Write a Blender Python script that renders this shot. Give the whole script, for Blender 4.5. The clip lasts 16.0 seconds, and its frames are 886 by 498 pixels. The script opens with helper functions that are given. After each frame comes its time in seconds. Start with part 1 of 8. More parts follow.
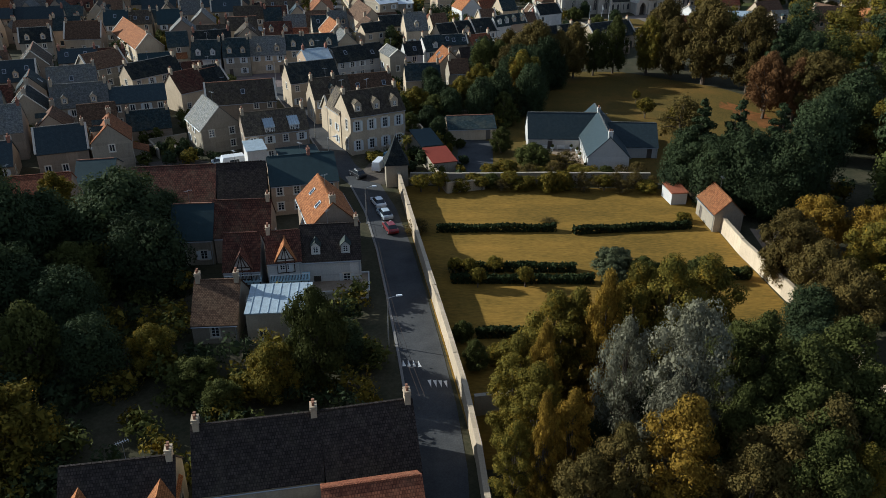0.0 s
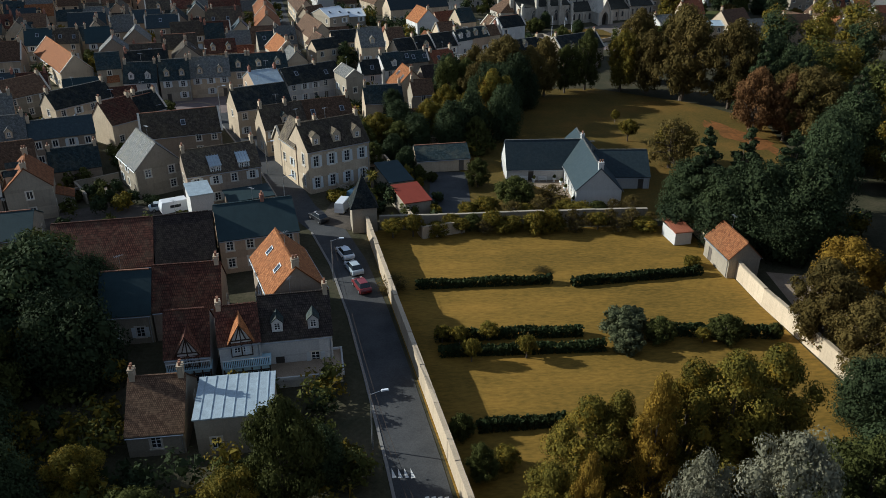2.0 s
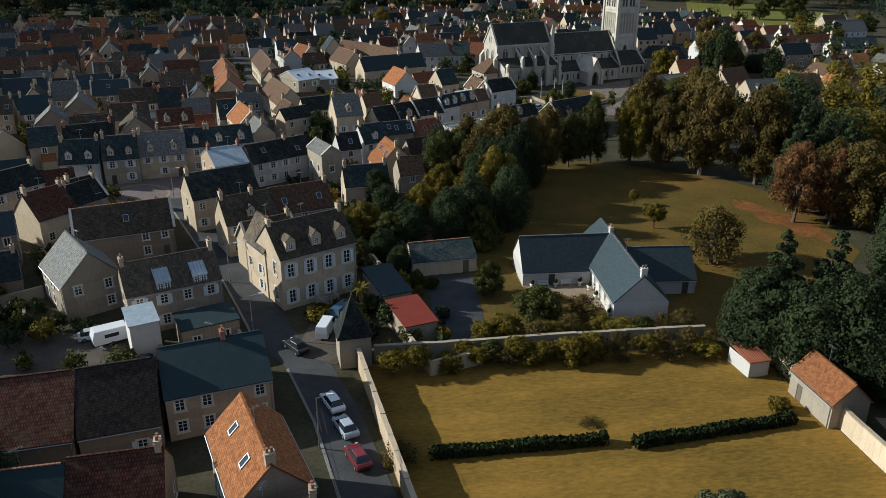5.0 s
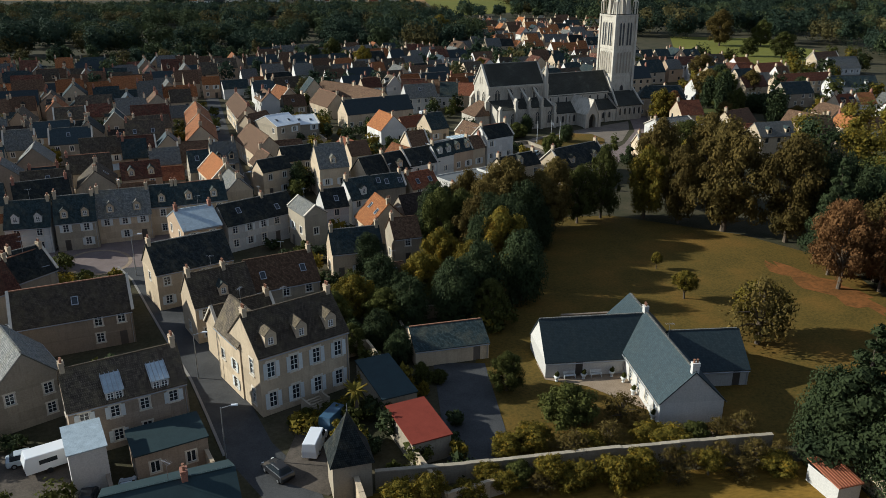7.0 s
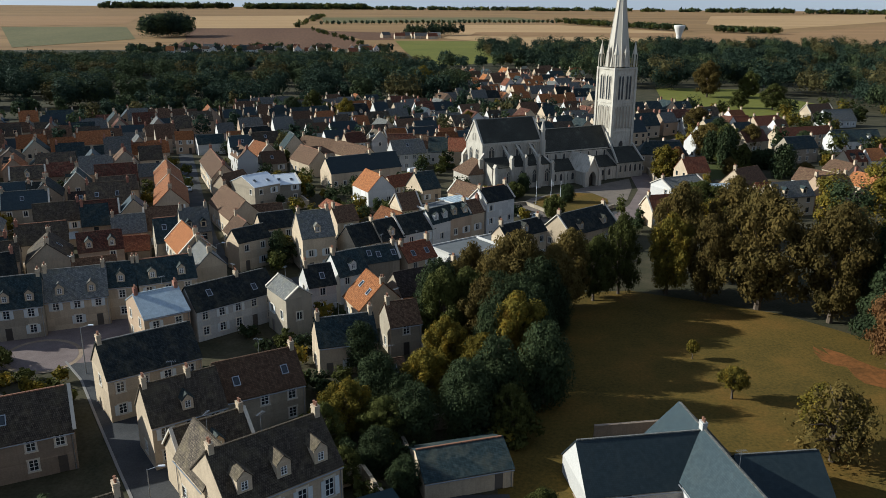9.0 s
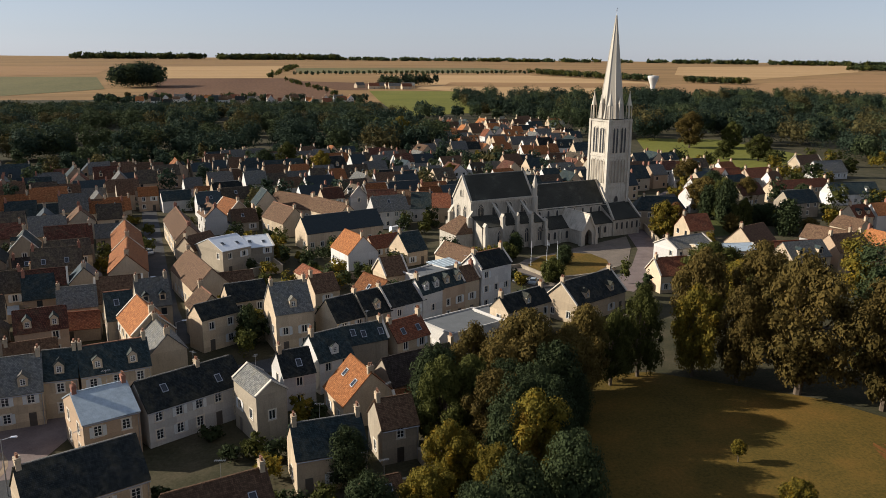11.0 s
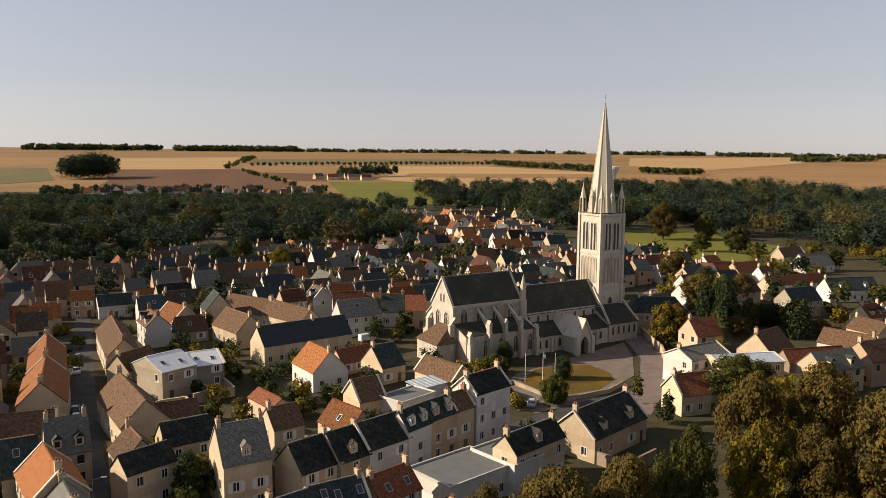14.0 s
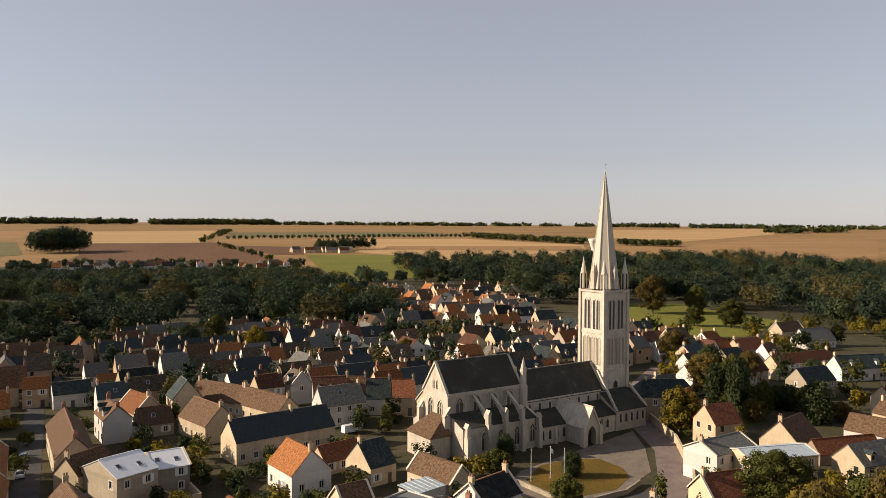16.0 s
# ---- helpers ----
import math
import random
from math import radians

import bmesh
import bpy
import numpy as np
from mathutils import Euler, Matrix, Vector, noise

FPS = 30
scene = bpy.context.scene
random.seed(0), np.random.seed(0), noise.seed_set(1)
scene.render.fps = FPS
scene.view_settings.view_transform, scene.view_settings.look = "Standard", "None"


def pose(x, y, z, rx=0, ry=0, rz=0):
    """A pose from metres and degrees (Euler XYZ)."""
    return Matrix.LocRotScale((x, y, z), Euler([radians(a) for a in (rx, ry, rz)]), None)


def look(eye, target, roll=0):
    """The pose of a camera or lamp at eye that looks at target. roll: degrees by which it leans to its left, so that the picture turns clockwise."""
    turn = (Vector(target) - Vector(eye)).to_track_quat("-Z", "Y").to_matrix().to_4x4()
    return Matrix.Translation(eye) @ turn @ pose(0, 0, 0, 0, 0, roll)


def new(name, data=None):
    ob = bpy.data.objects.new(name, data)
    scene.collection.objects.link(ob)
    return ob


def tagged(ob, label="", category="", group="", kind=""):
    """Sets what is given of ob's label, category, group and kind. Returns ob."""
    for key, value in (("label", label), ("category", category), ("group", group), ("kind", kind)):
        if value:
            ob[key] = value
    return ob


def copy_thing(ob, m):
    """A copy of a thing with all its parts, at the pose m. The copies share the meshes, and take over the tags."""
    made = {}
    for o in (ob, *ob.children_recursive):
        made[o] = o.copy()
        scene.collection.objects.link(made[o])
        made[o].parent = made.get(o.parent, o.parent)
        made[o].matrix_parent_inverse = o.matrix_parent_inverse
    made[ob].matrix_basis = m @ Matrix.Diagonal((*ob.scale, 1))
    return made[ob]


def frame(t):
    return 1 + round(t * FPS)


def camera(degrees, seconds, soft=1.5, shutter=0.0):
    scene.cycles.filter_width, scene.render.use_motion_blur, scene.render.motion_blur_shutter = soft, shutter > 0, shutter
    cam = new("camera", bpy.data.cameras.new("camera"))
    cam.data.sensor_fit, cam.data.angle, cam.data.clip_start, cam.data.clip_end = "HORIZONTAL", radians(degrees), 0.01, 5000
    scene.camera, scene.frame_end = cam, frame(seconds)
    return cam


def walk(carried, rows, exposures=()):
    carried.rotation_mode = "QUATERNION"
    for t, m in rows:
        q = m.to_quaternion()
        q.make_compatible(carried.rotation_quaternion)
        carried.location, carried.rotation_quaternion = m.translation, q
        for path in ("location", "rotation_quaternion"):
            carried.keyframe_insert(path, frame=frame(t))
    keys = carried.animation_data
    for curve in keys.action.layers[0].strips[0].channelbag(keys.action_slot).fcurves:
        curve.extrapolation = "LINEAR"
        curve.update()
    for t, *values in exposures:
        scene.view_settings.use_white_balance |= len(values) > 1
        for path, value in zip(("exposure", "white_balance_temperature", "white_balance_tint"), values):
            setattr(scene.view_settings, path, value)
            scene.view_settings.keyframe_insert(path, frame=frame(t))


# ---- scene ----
cam = camera(59.1, 16.0, soft=0.8)
PATH = [
    (0, (2.04, 2.263, 54.462), (2.033, 4.052, 53.567), 0.1),
    (0.5, (1.093, 6.929, 54.407), (1.125, 8.716, 53.51), -0.0),
    (1, (-0.131, 11.564, 54.253), (-0.06, 13.351, 53.357), -0.1),
    (1.5, (-1.123, 16.284, 53.99), (-1.024, 18.07, 53.096), 0.0),
    (2, (-2.114, 21.015, 53.625), (-1.993, 22.806, 52.742), 0.1),
    (2.5, (-2.867, 25.637, 53.385), (-2.728, 27.434, 52.519), 0.1),
    (3, (-3.686, 30.38, 53.228), (-3.528, 32.187, 52.385), 0.2),
    (3.5, (-4.404, 35.135, 52.999), (-4.23, 36.951, 52.182), 0.2),
    (4, (-4.976, 39.984, 52.836), (-4.789, 41.807, 52.034), 0.1),
    (6.5, (-7.222, 64.823, 52.101), (-6.964, 66.672, 51.383), 0.2),
    (7, (-7.556, 69.705, 52.104), (-7.283, 71.56, 51.408), 0.1),
    (7.5, (-7.913, 74.676, 52.08), (-7.625, 76.537, 51.408), 0.2),
    (8, (-8.288, 79.683, 52.033), (-7.985, 81.552, 51.389), 0.2),
    (8.5, (-8.563, 84.655, 51.923), (-8.245, 86.531, 51.307), 0.3),
    (9, (-8.644, 89.813, 51.863), (-8.31, 91.696, 51.279), 0.3),
    (11.5, (-8.824, 113.853, 51.201), (-8.399, 115.758, 50.763), 0.4),
    (12, (-8.716, 118.566, 51.042), (-8.273, 120.473, 50.634), 0.4),
    (12.5, (-8.587, 123.215, 50.927), (-8.125, 125.125, 50.551), 0.4),
    (13, (-8.521, 127.667, 50.864), (-8.039, 129.579, 50.529), 0.4),
    (13.5, (-8.355, 132.104, 50.773), (-7.854, 134.019, 50.484), 0.4),
    (14, (-8.192, 136.315, 50.81), (-7.672, 138.231, 50.567), 0.4),
    (14.5, (-8.047, 140.545, 50.815), (-7.509, 142.461, 50.617), 0.3),
    (15, (-7.852, 144.812, 50.805), (-7.297, 146.727, 50.654), 0.3),
    (15.5, (-7.558, 149.086, 50.885), (-6.989, 151.001, 50.78), 0.2),
    (16, (-7.381, 153.156, 50.917), (-6.801, 155.069, 50.858), 0.2),
]
EXPOSURES = [(0, 0.54, 4850, 6), (2.5, 0.44, 4900, 6), (4, 0.47, 4930, 6), (7, 0.56, 5080, 6), (9, 0.60, 4960, 6), (12.5, 0.76, 6150, 18), (16, 0.80, 6400, 17)]
walk(cam, [(t, look(eye, target, roll)) for t, eye, target, roll in PATH], EXPOSURES)

# ---- light: a low sun from ahead on one side, a clear hazy sky ----
SUN_AZ, SUN_EL = radians(-74.0), radians(24.0)
world = bpy.data.worlds.new("sky")
scene.world = world
world.use_nodes = True
wn = world.node_tree.nodes
sky = wn.new("ShaderNodeTexSky")
sky.sky_type = 'NISHITA'
sky.sun_disc = False
sky.sun_elevation, sky.sun_rotation = SUN_EL, SUN_AZ
sky.air_density, sky.dust_density, sky.ozone_density = 1.0, 0.3, 1.2
wn["Background"].inputs["Strength"].default_value = 0.05
haze = wn.new("ShaderNodeHueSaturation")  # autumn haze pales the whole sky
haze.inputs["Saturation"].default_value = 0.5
world.node_tree.links.new(sky.outputs["Color"], haze.inputs["Color"])
veil = wn.new("ShaderNodeMix")  # a thin even veil of high cloud
veil.data_type = 'RGBA'
veil.inputs[0].default_value = 0.25
veil.inputs[7].default_value = (8.2, 8.3, 8.8, 1)
world.node_tree.links.new(haze.outputs["Color"], veil.inputs[6])
world.node_tree.links.new(veil.outputs[2], wn["Background"].inputs["Color"])
sun_data = bpy.data.lights.new("sun", 'SUN')
sun_data.energy, sun_data.angle, sun_data.color = 5.0, radians(0.6), (1.0, 0.85, 0.62)
sun = new("sun", sun_data)
sun_way = Vector((math.sin(SUN_AZ) * math.cos(SUN_EL), math.cos(SUN_AZ) * math.cos(SUN_EL), math.sin(SUN_EL)))
sun.matrix_world = look(sun_way * 500, (0, 0, 0))

# ---- materials ----
class Nodes:
    """A small builder for node materials."""

    def __init__(self, name):
        self.m = bpy.data.materials.new(name)
        self.m.use_nodes = True
        self.t = self.m.node_tree
        self.b = self.t.nodes["Principled BSDF"]

    def add(self, kind, **ins):
        n = self.t.nodes.new(kind)
        for k, v in ins.items():
            n.inputs[k.replace("_", " ")].default_value = v
        return n

    def link(self, a, b):
        self.t.links.new(a, b)

    def noise(self, vec, scale, detail=4.0, rough=0.6):
        n = self.add("ShaderNodeTexNoise", Scale=scale, Detail=detail, Roughness=rough)
        self.link(vec, n.inputs["Vector"])
        return n.outputs["Fac"]

    def ramp(self, fac, stops):
        n = self.t.nodes.new("ShaderNodeValToRGB")
        e = n.color_ramp.elements
        while len(e) < len(stops):
            e.new(0.5)
        for el, (p, c) in zip(e, stops):
            el.position, el.color = p, (*c, 1)
        self.link(fac, n.inputs["Fac"])
        return n.outputs["Color"]

    def mix(self, fac, a, b, mode='MIX'):
        n = self.t.nodes.new("ShaderNodeMix")
        n.data_type, n.blend_type = 'RGBA', mode
        for sock, v in ((n.inputs[0], fac), (n.inputs[6], a), (n.inputs[7], b)):
            if isinstance(v, (int, float)):
                sock.default_value = v
            elif isinstance(v, tuple):
                sock.default_value = (*v, 1)
            else:
                self.link(v, sock)
        return n.outputs[2]

    def bump(self, height, strength=0.3, dist=0.05):
        n = self.add("ShaderNodeBump", Strength=strength, Distance=dist)
        self.link(height, n.inputs["Height"])
        self.link(n.outputs["Normal"], self.b.inputs["Normal"])

    def done(self, colour, rough=0.8, spec=0.3, metal=0.0):
        if isinstance(colour, tuple):
            self.b.inputs["Base Color"].default_value = (*colour, 1)
        else:
            self.link(colour, self.b.inputs["Base Color"])
        self.b.inputs["Roughness"].default_value = rough
        self.b.inputs["Specular IOR Level"].default_value = spec
        self.b.inputs["Metallic"].default_value = metal
        return self.m


def shade(c, f):
    return tuple(min(1.0, v * f) for v in c)


def hue_by_object(n, colour, amount):
    """Vary brightness from object to object."""
    info = n.t.nodes.new("ShaderNodeObjectInfo")
    r = n.add("ShaderNodeMapRange", To_Min=1 - amount, To_Max=1 + amount)
    n.link(info.outputs["Random"], r.inputs["Value"])
    h = n.t.nodes.new("ShaderNodeHueSaturation")
    n.link(r.outputs["Result"], h.inputs["Value"])
    n.link(colour, h.inputs["Color"])
    return h.outputs["Color"]


def hue_by_piece(n, colour, amount):
    """Vary brightness from one loose piece of a mesh to the next."""
    geo = n.t.nodes.new("ShaderNodeNewGeometry")
    r = n.add("ShaderNodeMapRange", To_Min=1 - amount, To_Max=1 + amount)
    n.link(geo.outputs["Random Per Island"], r.inputs["Value"])
    h = n.t.nodes.new("ShaderNodeHueSaturation")
    n.link(r.outputs["Result"], h.inputs["Value"])
    n.link(colour, h.inputs["Color"])
    return h.outputs["Color"]


def stone_mat(name, base, mortar, course=0.28, rubble=0.35, contrast=0.35):
    """Limestone or render laid on UVs in metres: courses, stains and grain."""
    base, mortar = shade(base, 0.99), shade(mortar, 0.99)
    n = Nodes(name)
    uv = n.t.nodes.new("ShaderNodeTexCoord").outputs["UV"]
    br = n.add("ShaderNodeTexBrick", Scale=1.0, Mortar_Size=0.018, Bias=0.0, Brick_Width=course * 2.2, Row_Height=course, Mortar_Smooth=0.4)
    n.link(uv, br.inputs["Vector"])
    br.inputs["Color1"].default_value = (*shade(base, 1.12), 1)
    br.inputs["Color2"].default_value = (*shade(base, 0.82), 1)
    br.inputs["Mortar"].default_value = (*mortar, 1)
    big = n.noise(uv, 0.35, 3)
    grain = n.noise(uv, 5.0, 5, 0.7)
    c = n.mix(rubble, base, br.outputs["Color"])
    c = n.mix(contrast, c, n.ramp(big, [(0.3, shade(base, 0.55)), (0.5, base), (0.72, shade(base, 1.25))]))
    c = n.mix(0.35, c, n.ramp(grain, [(0.3, shade(base, 0.5)), (0.7, shade(base, 1.3))]))
    mp = n.add("ShaderNodeMapping")
    mp.inputs["Scale"].default_value = (1.6, 0.25, 1.0)
    n.link(uv, mp.inputs["Vector"])
    streak = n.noise(mp.outputs["Vector"], 1.2, 5, 0.7)
    c = n.mix(n.ramp(streak, [(0.5, (0, 0, 0)), (0.72, (contrast, contrast, contrast))]), c, shade(base, 0.4))
    c = hue_by_piece(n, hue_by_object(n, c, 0.14), 0.12)
    n.bump(grain, 0.5, 0.04)
    return n.done(c, 0.9, 0.15)


def roof_mat(name, base, alt, course=0.22, width=0.2, moss=0.25, rough=0.85, spec=0.12, relief=0.06, moss_tint=(0.15, 0.13, 0.075), piece=0.9, worn=0.45):
    """Slates or tiles laid on UVs in metres: each piece its own shade, edges in relief, lichen and streaks."""
    n = Nodes(name)
    uv = n.t.nodes.new("ShaderNodeTexCoord").outputs["UV"]
    br = n.add("ShaderNodeTexBrick", Scale=1.0, Mortar_Size=course * 0.14, Bias=0.0, Brick_Width=width, Row_Height=course, Mortar_Smooth=0.3)
    n.link(uv, br.inputs["Vector"])
    br.inputs["Color1"].default_value = (*shade(base, 0.6), 1)
    br.inputs["Color2"].default_value = (*shade(alt, 1.35), 1)
    br.inputs["Mortar"].default_value = (*shade(base, 0.2), 1)
    big = n.noise(uv, 0.4, 6, 0.7)
    grain = n.noise(uv, 1.7, 6, 0.75)
    c = n.mix(piece, base, br.outputs["Color"])
    c = n.mix(worn, c, n.ramp(grain, [(0.3, shade(base, 0.3)), (0.5, base), (0.7, shade(alt, 1.7))]))
    c = n.mix(n.ramp(big, [(0.47, (0, 0, 0)), (0.66, (moss, moss, moss))]), c, moss_tint)
    c = hue_by_piece(n, hue_by_object(n, c, 0.22), 0.2)
    n.bump(br.outputs["Fac"], -0.6, relief)
    return n.done(c, rough, spec)


def plain_mat(name, base, rough=0.7, spec=0.3, metal=0.0, scale=2.0, amount=0.35, vary=0.1, relief=0.0):
    n = Nodes(name)
    co = n.t.nodes.new("ShaderNodeTexCoord").outputs["Object"]
    a = n.noise(co, scale, 5, 0.65)
    b = n.noise(co, scale * 9, 3, 0.6)
    c = n.mix(amount, base, n.ramp(a, [(0.3, shade(base, 0.55)), (0.7, shade(base, 1.35))]))
    c = n.mix(amount * 0.6, c, n.ramp(b, [(0.3, shade(base, 0.6)), (0.7, shade(base, 1.3))]))
    c = hue_by_object(n, c, vary)
    if relief:
        n.bump(b, 0.5, relief)
    return n.done(c, rough, spec, metal)


def leaf_mat(name, dark, light, rare=None):
    n = Nodes(name)
    geo = n.t.nodes.new("ShaderNodeNewGeometry")
    rnd = geo.outputs["Random Per Island"]
    co = n.t.nodes.new("ShaderNodeTexCoord").outputs["Object"]
    big = n.noise(co, 0.35, 3)
    stops = [(0.0, dark), (0.6, tuple((a + b) / 2 for a, b in zip(dark, light))), (0.92, light)]
    if rare:
        stops.append((1.0, rare))
    c = n.ramp(rnd, stops)
    c = n.mix(0.45, c, n.ramp(big, [(0.35, shade(dark, 0.8)), (0.65, light)]))
    if rare:  # whole sprays turn first
        patch = n.noise(co, 0.5, 3)
        c = n.mix(n.ramp(patch, [(0.55, (0, 0, 0)), (0.66, (0.75, 0.75, 0.75))]), c, shade(rare, 0.62))
    wide = n.noise(co, 0.07, 2)
    c = n.mix(0.4, c, n.ramp(wide, [(0.35, shade(dark, 0.9)), (0.65, shade(light, 0.9))]))
    c = hue_by_object(n, c, 0.2)
    m = n.done(c, 0.8, 0.06)
    out = n.t.nodes["Material Output"]
    tr = n.t.nodes.new("ShaderNodeBsdfTranslucent")  # thin leaves let some light through
    n.link(c, tr.inputs["Color"])
    both = n.t.nodes.new("ShaderNodeMixShader")
    both.inputs[0].default_value = 0.2
    n.link(n.b.outputs[0], both.inputs[1])
    n.link(tr.outputs[0], both.inputs[2])
    n.link(both.outputs[0], out.inputs["Surface"])
    return m


def ground_mat(name, stops, scale=0.05, fine=1.5, rough=0.95, relief=0.1, stretch=(1, 1, 1), turn=0.0):
    """Grass, soil or stubble on world coordinates, at two scales, with rows where it is stretched."""
    n = Nodes(name)
    co = n.t.nodes.new("ShaderNodeTexCoord").outputs["Object"]
    mp = n.add("ShaderNodeMapping")
    mp.inputs["Scale"].default_value = stretch
    mp.inputs["Rotation"].default_value = (0, 0, turn)
    n.link(co, mp.inputs["Vector"])
    v = mp.outputs["Vector"]
    a = n.noise(v, scale, 6, 0.6)
    b = n.noise(v, fine, 5, 0.7)
    c = n.ramp(a, stops)
    c = n.mix(0.4, c, n.ramp(b, [(0.3, shade(stops[0][1], 0.6)), (0.7, shade(stops[-1][1], 1.2))]))
    n.bump(b, 0.6, relief)
    return n.done(c, rough, 0.1)


M = {}
M["cream"] = stone_mat("cream_limestone", (0.46, 0.365, 0.245), (0.38, 0.31, 0.22))
M["grey_stone"] = stone_mat("grey_limestone", (0.325, 0.275, 0.20), (0.25, 0.22, 0.17), rubble=0.5)
M["white"] = stone_mat("white_render", (0.53, 0.505, 0.46), (0.50, 0.475, 0.43), rubble=0.06, contrast=0.2)
M["ochre"] = stone_mat("ochre_render", (0.40, 0.29, 0.19), (0.37, 0.27, 0.18), rubble=0.1, contrast=0.25)
M["brown_stone"] = stone_mat("brown_rubble", (0.275, 0.215, 0.155), (0.22, 0.19, 0.15), rubble=0.55)
M["church"] = stone_mat("weathered_church_limestone", (0.49, 0.44, 0.355), (0.39, 0.355, 0.295), course=0.45, rubble=0.5, contrast=0.7)
M["slate"] = roof_mat("blue_slate", (0.022, 0.034, 0.036), (0.044, 0.060, 0.062), rough=0.7, spec=0.1, relief=0.02)
M["dark_slate"] = roof_mat("dark_slate", (0.017, 0.021, 0.021), (0.034, 0.037, 0.036), rough=0.75, spec=0.08, relief=0.02)
M["plain_slate"] = roof_mat("even_blue_slate", (0.028, 0.041, 0.046), (0.042, 0.057, 0.062), moss=0.04, rough=0.55, spec=0.2, relief=0.01, piece=0.35, worn=0.25)
M["dark_tile"] = roof_mat("soot_dark_tile", (0.032, 0.025, 0.021), (0.058, 0.044, 0.036), course=0.3, width=0.24, moss=0.12)
M["grey_slate"] = roof_mat("lichened_grey_slate", (0.13, 0.13, 0.12), (0.20, 0.19, 0.17), moss=0.4, rough=0.7)
M["brown_tile"] = roof_mat("brown_clay_tile", (0.100, 0.058, 0.034), (0.165, 0.102, 0.060), moss=0.25, moss_tint=(0.12, 0.09, 0.05))
M["red_tile"] = roof_mat("red_clay_tile", (0.19, 0.066, 0.034), (0.27, 0.105, 0.05), course=0.3, width=0.24, moss=0.2)
M["orange_tile"] = roof_mat("orange_clay_tile", (0.28, 0.105, 0.034), (0.36, 0.155, 0.055), moss=0.2, moss_tint=(0.16, 0.10, 0.045))
M["old_red_tile"] = roof_mat("weathered_red_tile", (0.075, 0.032, 0.022), (0.15, 0.062, 0.036), course=0.38, width=0.26, moss=0.3)
M["rust_tile"] = roof_mat("rust_brown_clay_tile", (0.18, 0.068, 0.025), (0.26, 0.112, 0.042), moss=0.25, moss_tint=(0.13, 0.085, 0.04))
M["mossy_tile"] = roof_mat("mossy_grey_brown_tile", (0.066, 0.052, 0.038), (0.125, 0.100, 0.070), course=0.26, width=0.2, moss=0.5, moss_tint=(0.15, 0.12, 0.065))
M["surround"] = plain_mat("pale_dressed_stone", (0.56, 0.50, 0.40), 0.85, 0.2, 0, 2, 0.3)
M["zinc"] = plain_mat("pale_zinc", (0.42, 0.48, 0.51), 0.5, 0.4, 0.3, 1.2, 0.75)
M["bright_zinc"] = plain_mat("bright_zinc", (0.68, 0.70, 0.71), 0.4, 0.5, 0.3, 1.2, 0.25)
M["blue_zinc"] = plain_mat("blue_grey_sheet", (0.026, 0.042, 0.045), 0.65, 0.15, 0.1, 0.8, 0.4)
M["red_sheet"] = plain_mat("red_coated_sheet", (0.17, 0.036, 0.022), 0.85, 0.1, 0.0, 1.0, 0.3)
M["rust"] = plain_mat("rusty_corrugated_iron", (0.28, 0.10, 0.05), 0.8, 0.2, 0.0, 0.8, 0.6)
M["tarmac"] = ground_mat("worn_tarmac", [(0.35, (0.040, 0.041, 0.042)), (0.65, (0.078, 0.077, 0.076))], 0.25, 6.0, 0.85, 0.01)
M["pave"] = ground_mat("pale_gravel_paving", [(0.35, (0.20, 0.145, 0.095)), (0.65, (0.33, 0.255, 0.175))], 0.4, 8.0, 0.9, 0.01)
M["pink_tarmac"] = ground_mat("pinkish_tarmac", [(0.35, (0.13, 0.10, 0.09)), (0.65, (0.20, 0.16, 0.145))], 0.3, 6.0, 0.85, 0.01)
M["kerb"] = plain_mat("granite_kerb", (0.20, 0.185, 0.165), 0.85, 0.2, 0, 3, 0.3)
M["paint"] = plain_mat("white_road_paint", (0.62, 0.60, 0.56), 0.7, 0.2, 0, 4, 0.3)
M["lawn"] = ground_mat("dry_autumn_lawn", [(0.3, (0.078, 0.056, 0.010)), (0.5, (0.165, 0.103, 0.016)), (0.7, (0.285, 0.160, 0.025))], 0.14, 2.6, 0.95, 0.08, (0.35, 1, 1))
M["park_lawn"] = ground_mat("rough_park_grass", [(0.3, (0.042, 0.041, 0.009)), (0.5, (0.088, 0.066, 0.013)), (0.7, (0.175, 0.096, 0.019))], 0.09, 2.2, 0.95, 0.08)
M["yard"] = ground_mat("earth_and_grass", [(0.35, (0.026, 0.030, 0.014)), (0.5, (0.050, 0.046, 0.024)), (0.68, (0.085, 0.070, 0.042))], 0.16, 2.0, 0.95, 0.05)
M["pane"] = Nodes("dark_window_glass").done((0.02, 0.025, 0.03), 0.08, 0.6)
M["frame"] = plain_mat("white_window_paint", (0.68, 0.67, 0.63), 0.5, 0.35, 0, 3, 0.15)
M["shutter"] = plain_mat("pale_painted_shutter", (0.55, 0.56, 0.54), 0.6, 0.3, 0, 3, 0.2)
M["door"] = plain_mat("dark_painted_door", (0.09, 0.075, 0.06), 0.5, 0.35, 0, 3, 0.3, 0.5)
M["brick"] = stone_mat("red_brick", (0.26, 0.11, 0.07), (0.3, 0.25, 0.2), course=0.08, rubble=0.7)
M["pot"] = plain_mat("terracotta_pot", (0.24, 0.12, 0.07), 0.8, 0.2, 0, 6, 0.3)
M["timber"] = plain_mat("dark_timber", (0.05, 0.035, 0.025), 0.8, 0.2, 0, 3, 0.3)
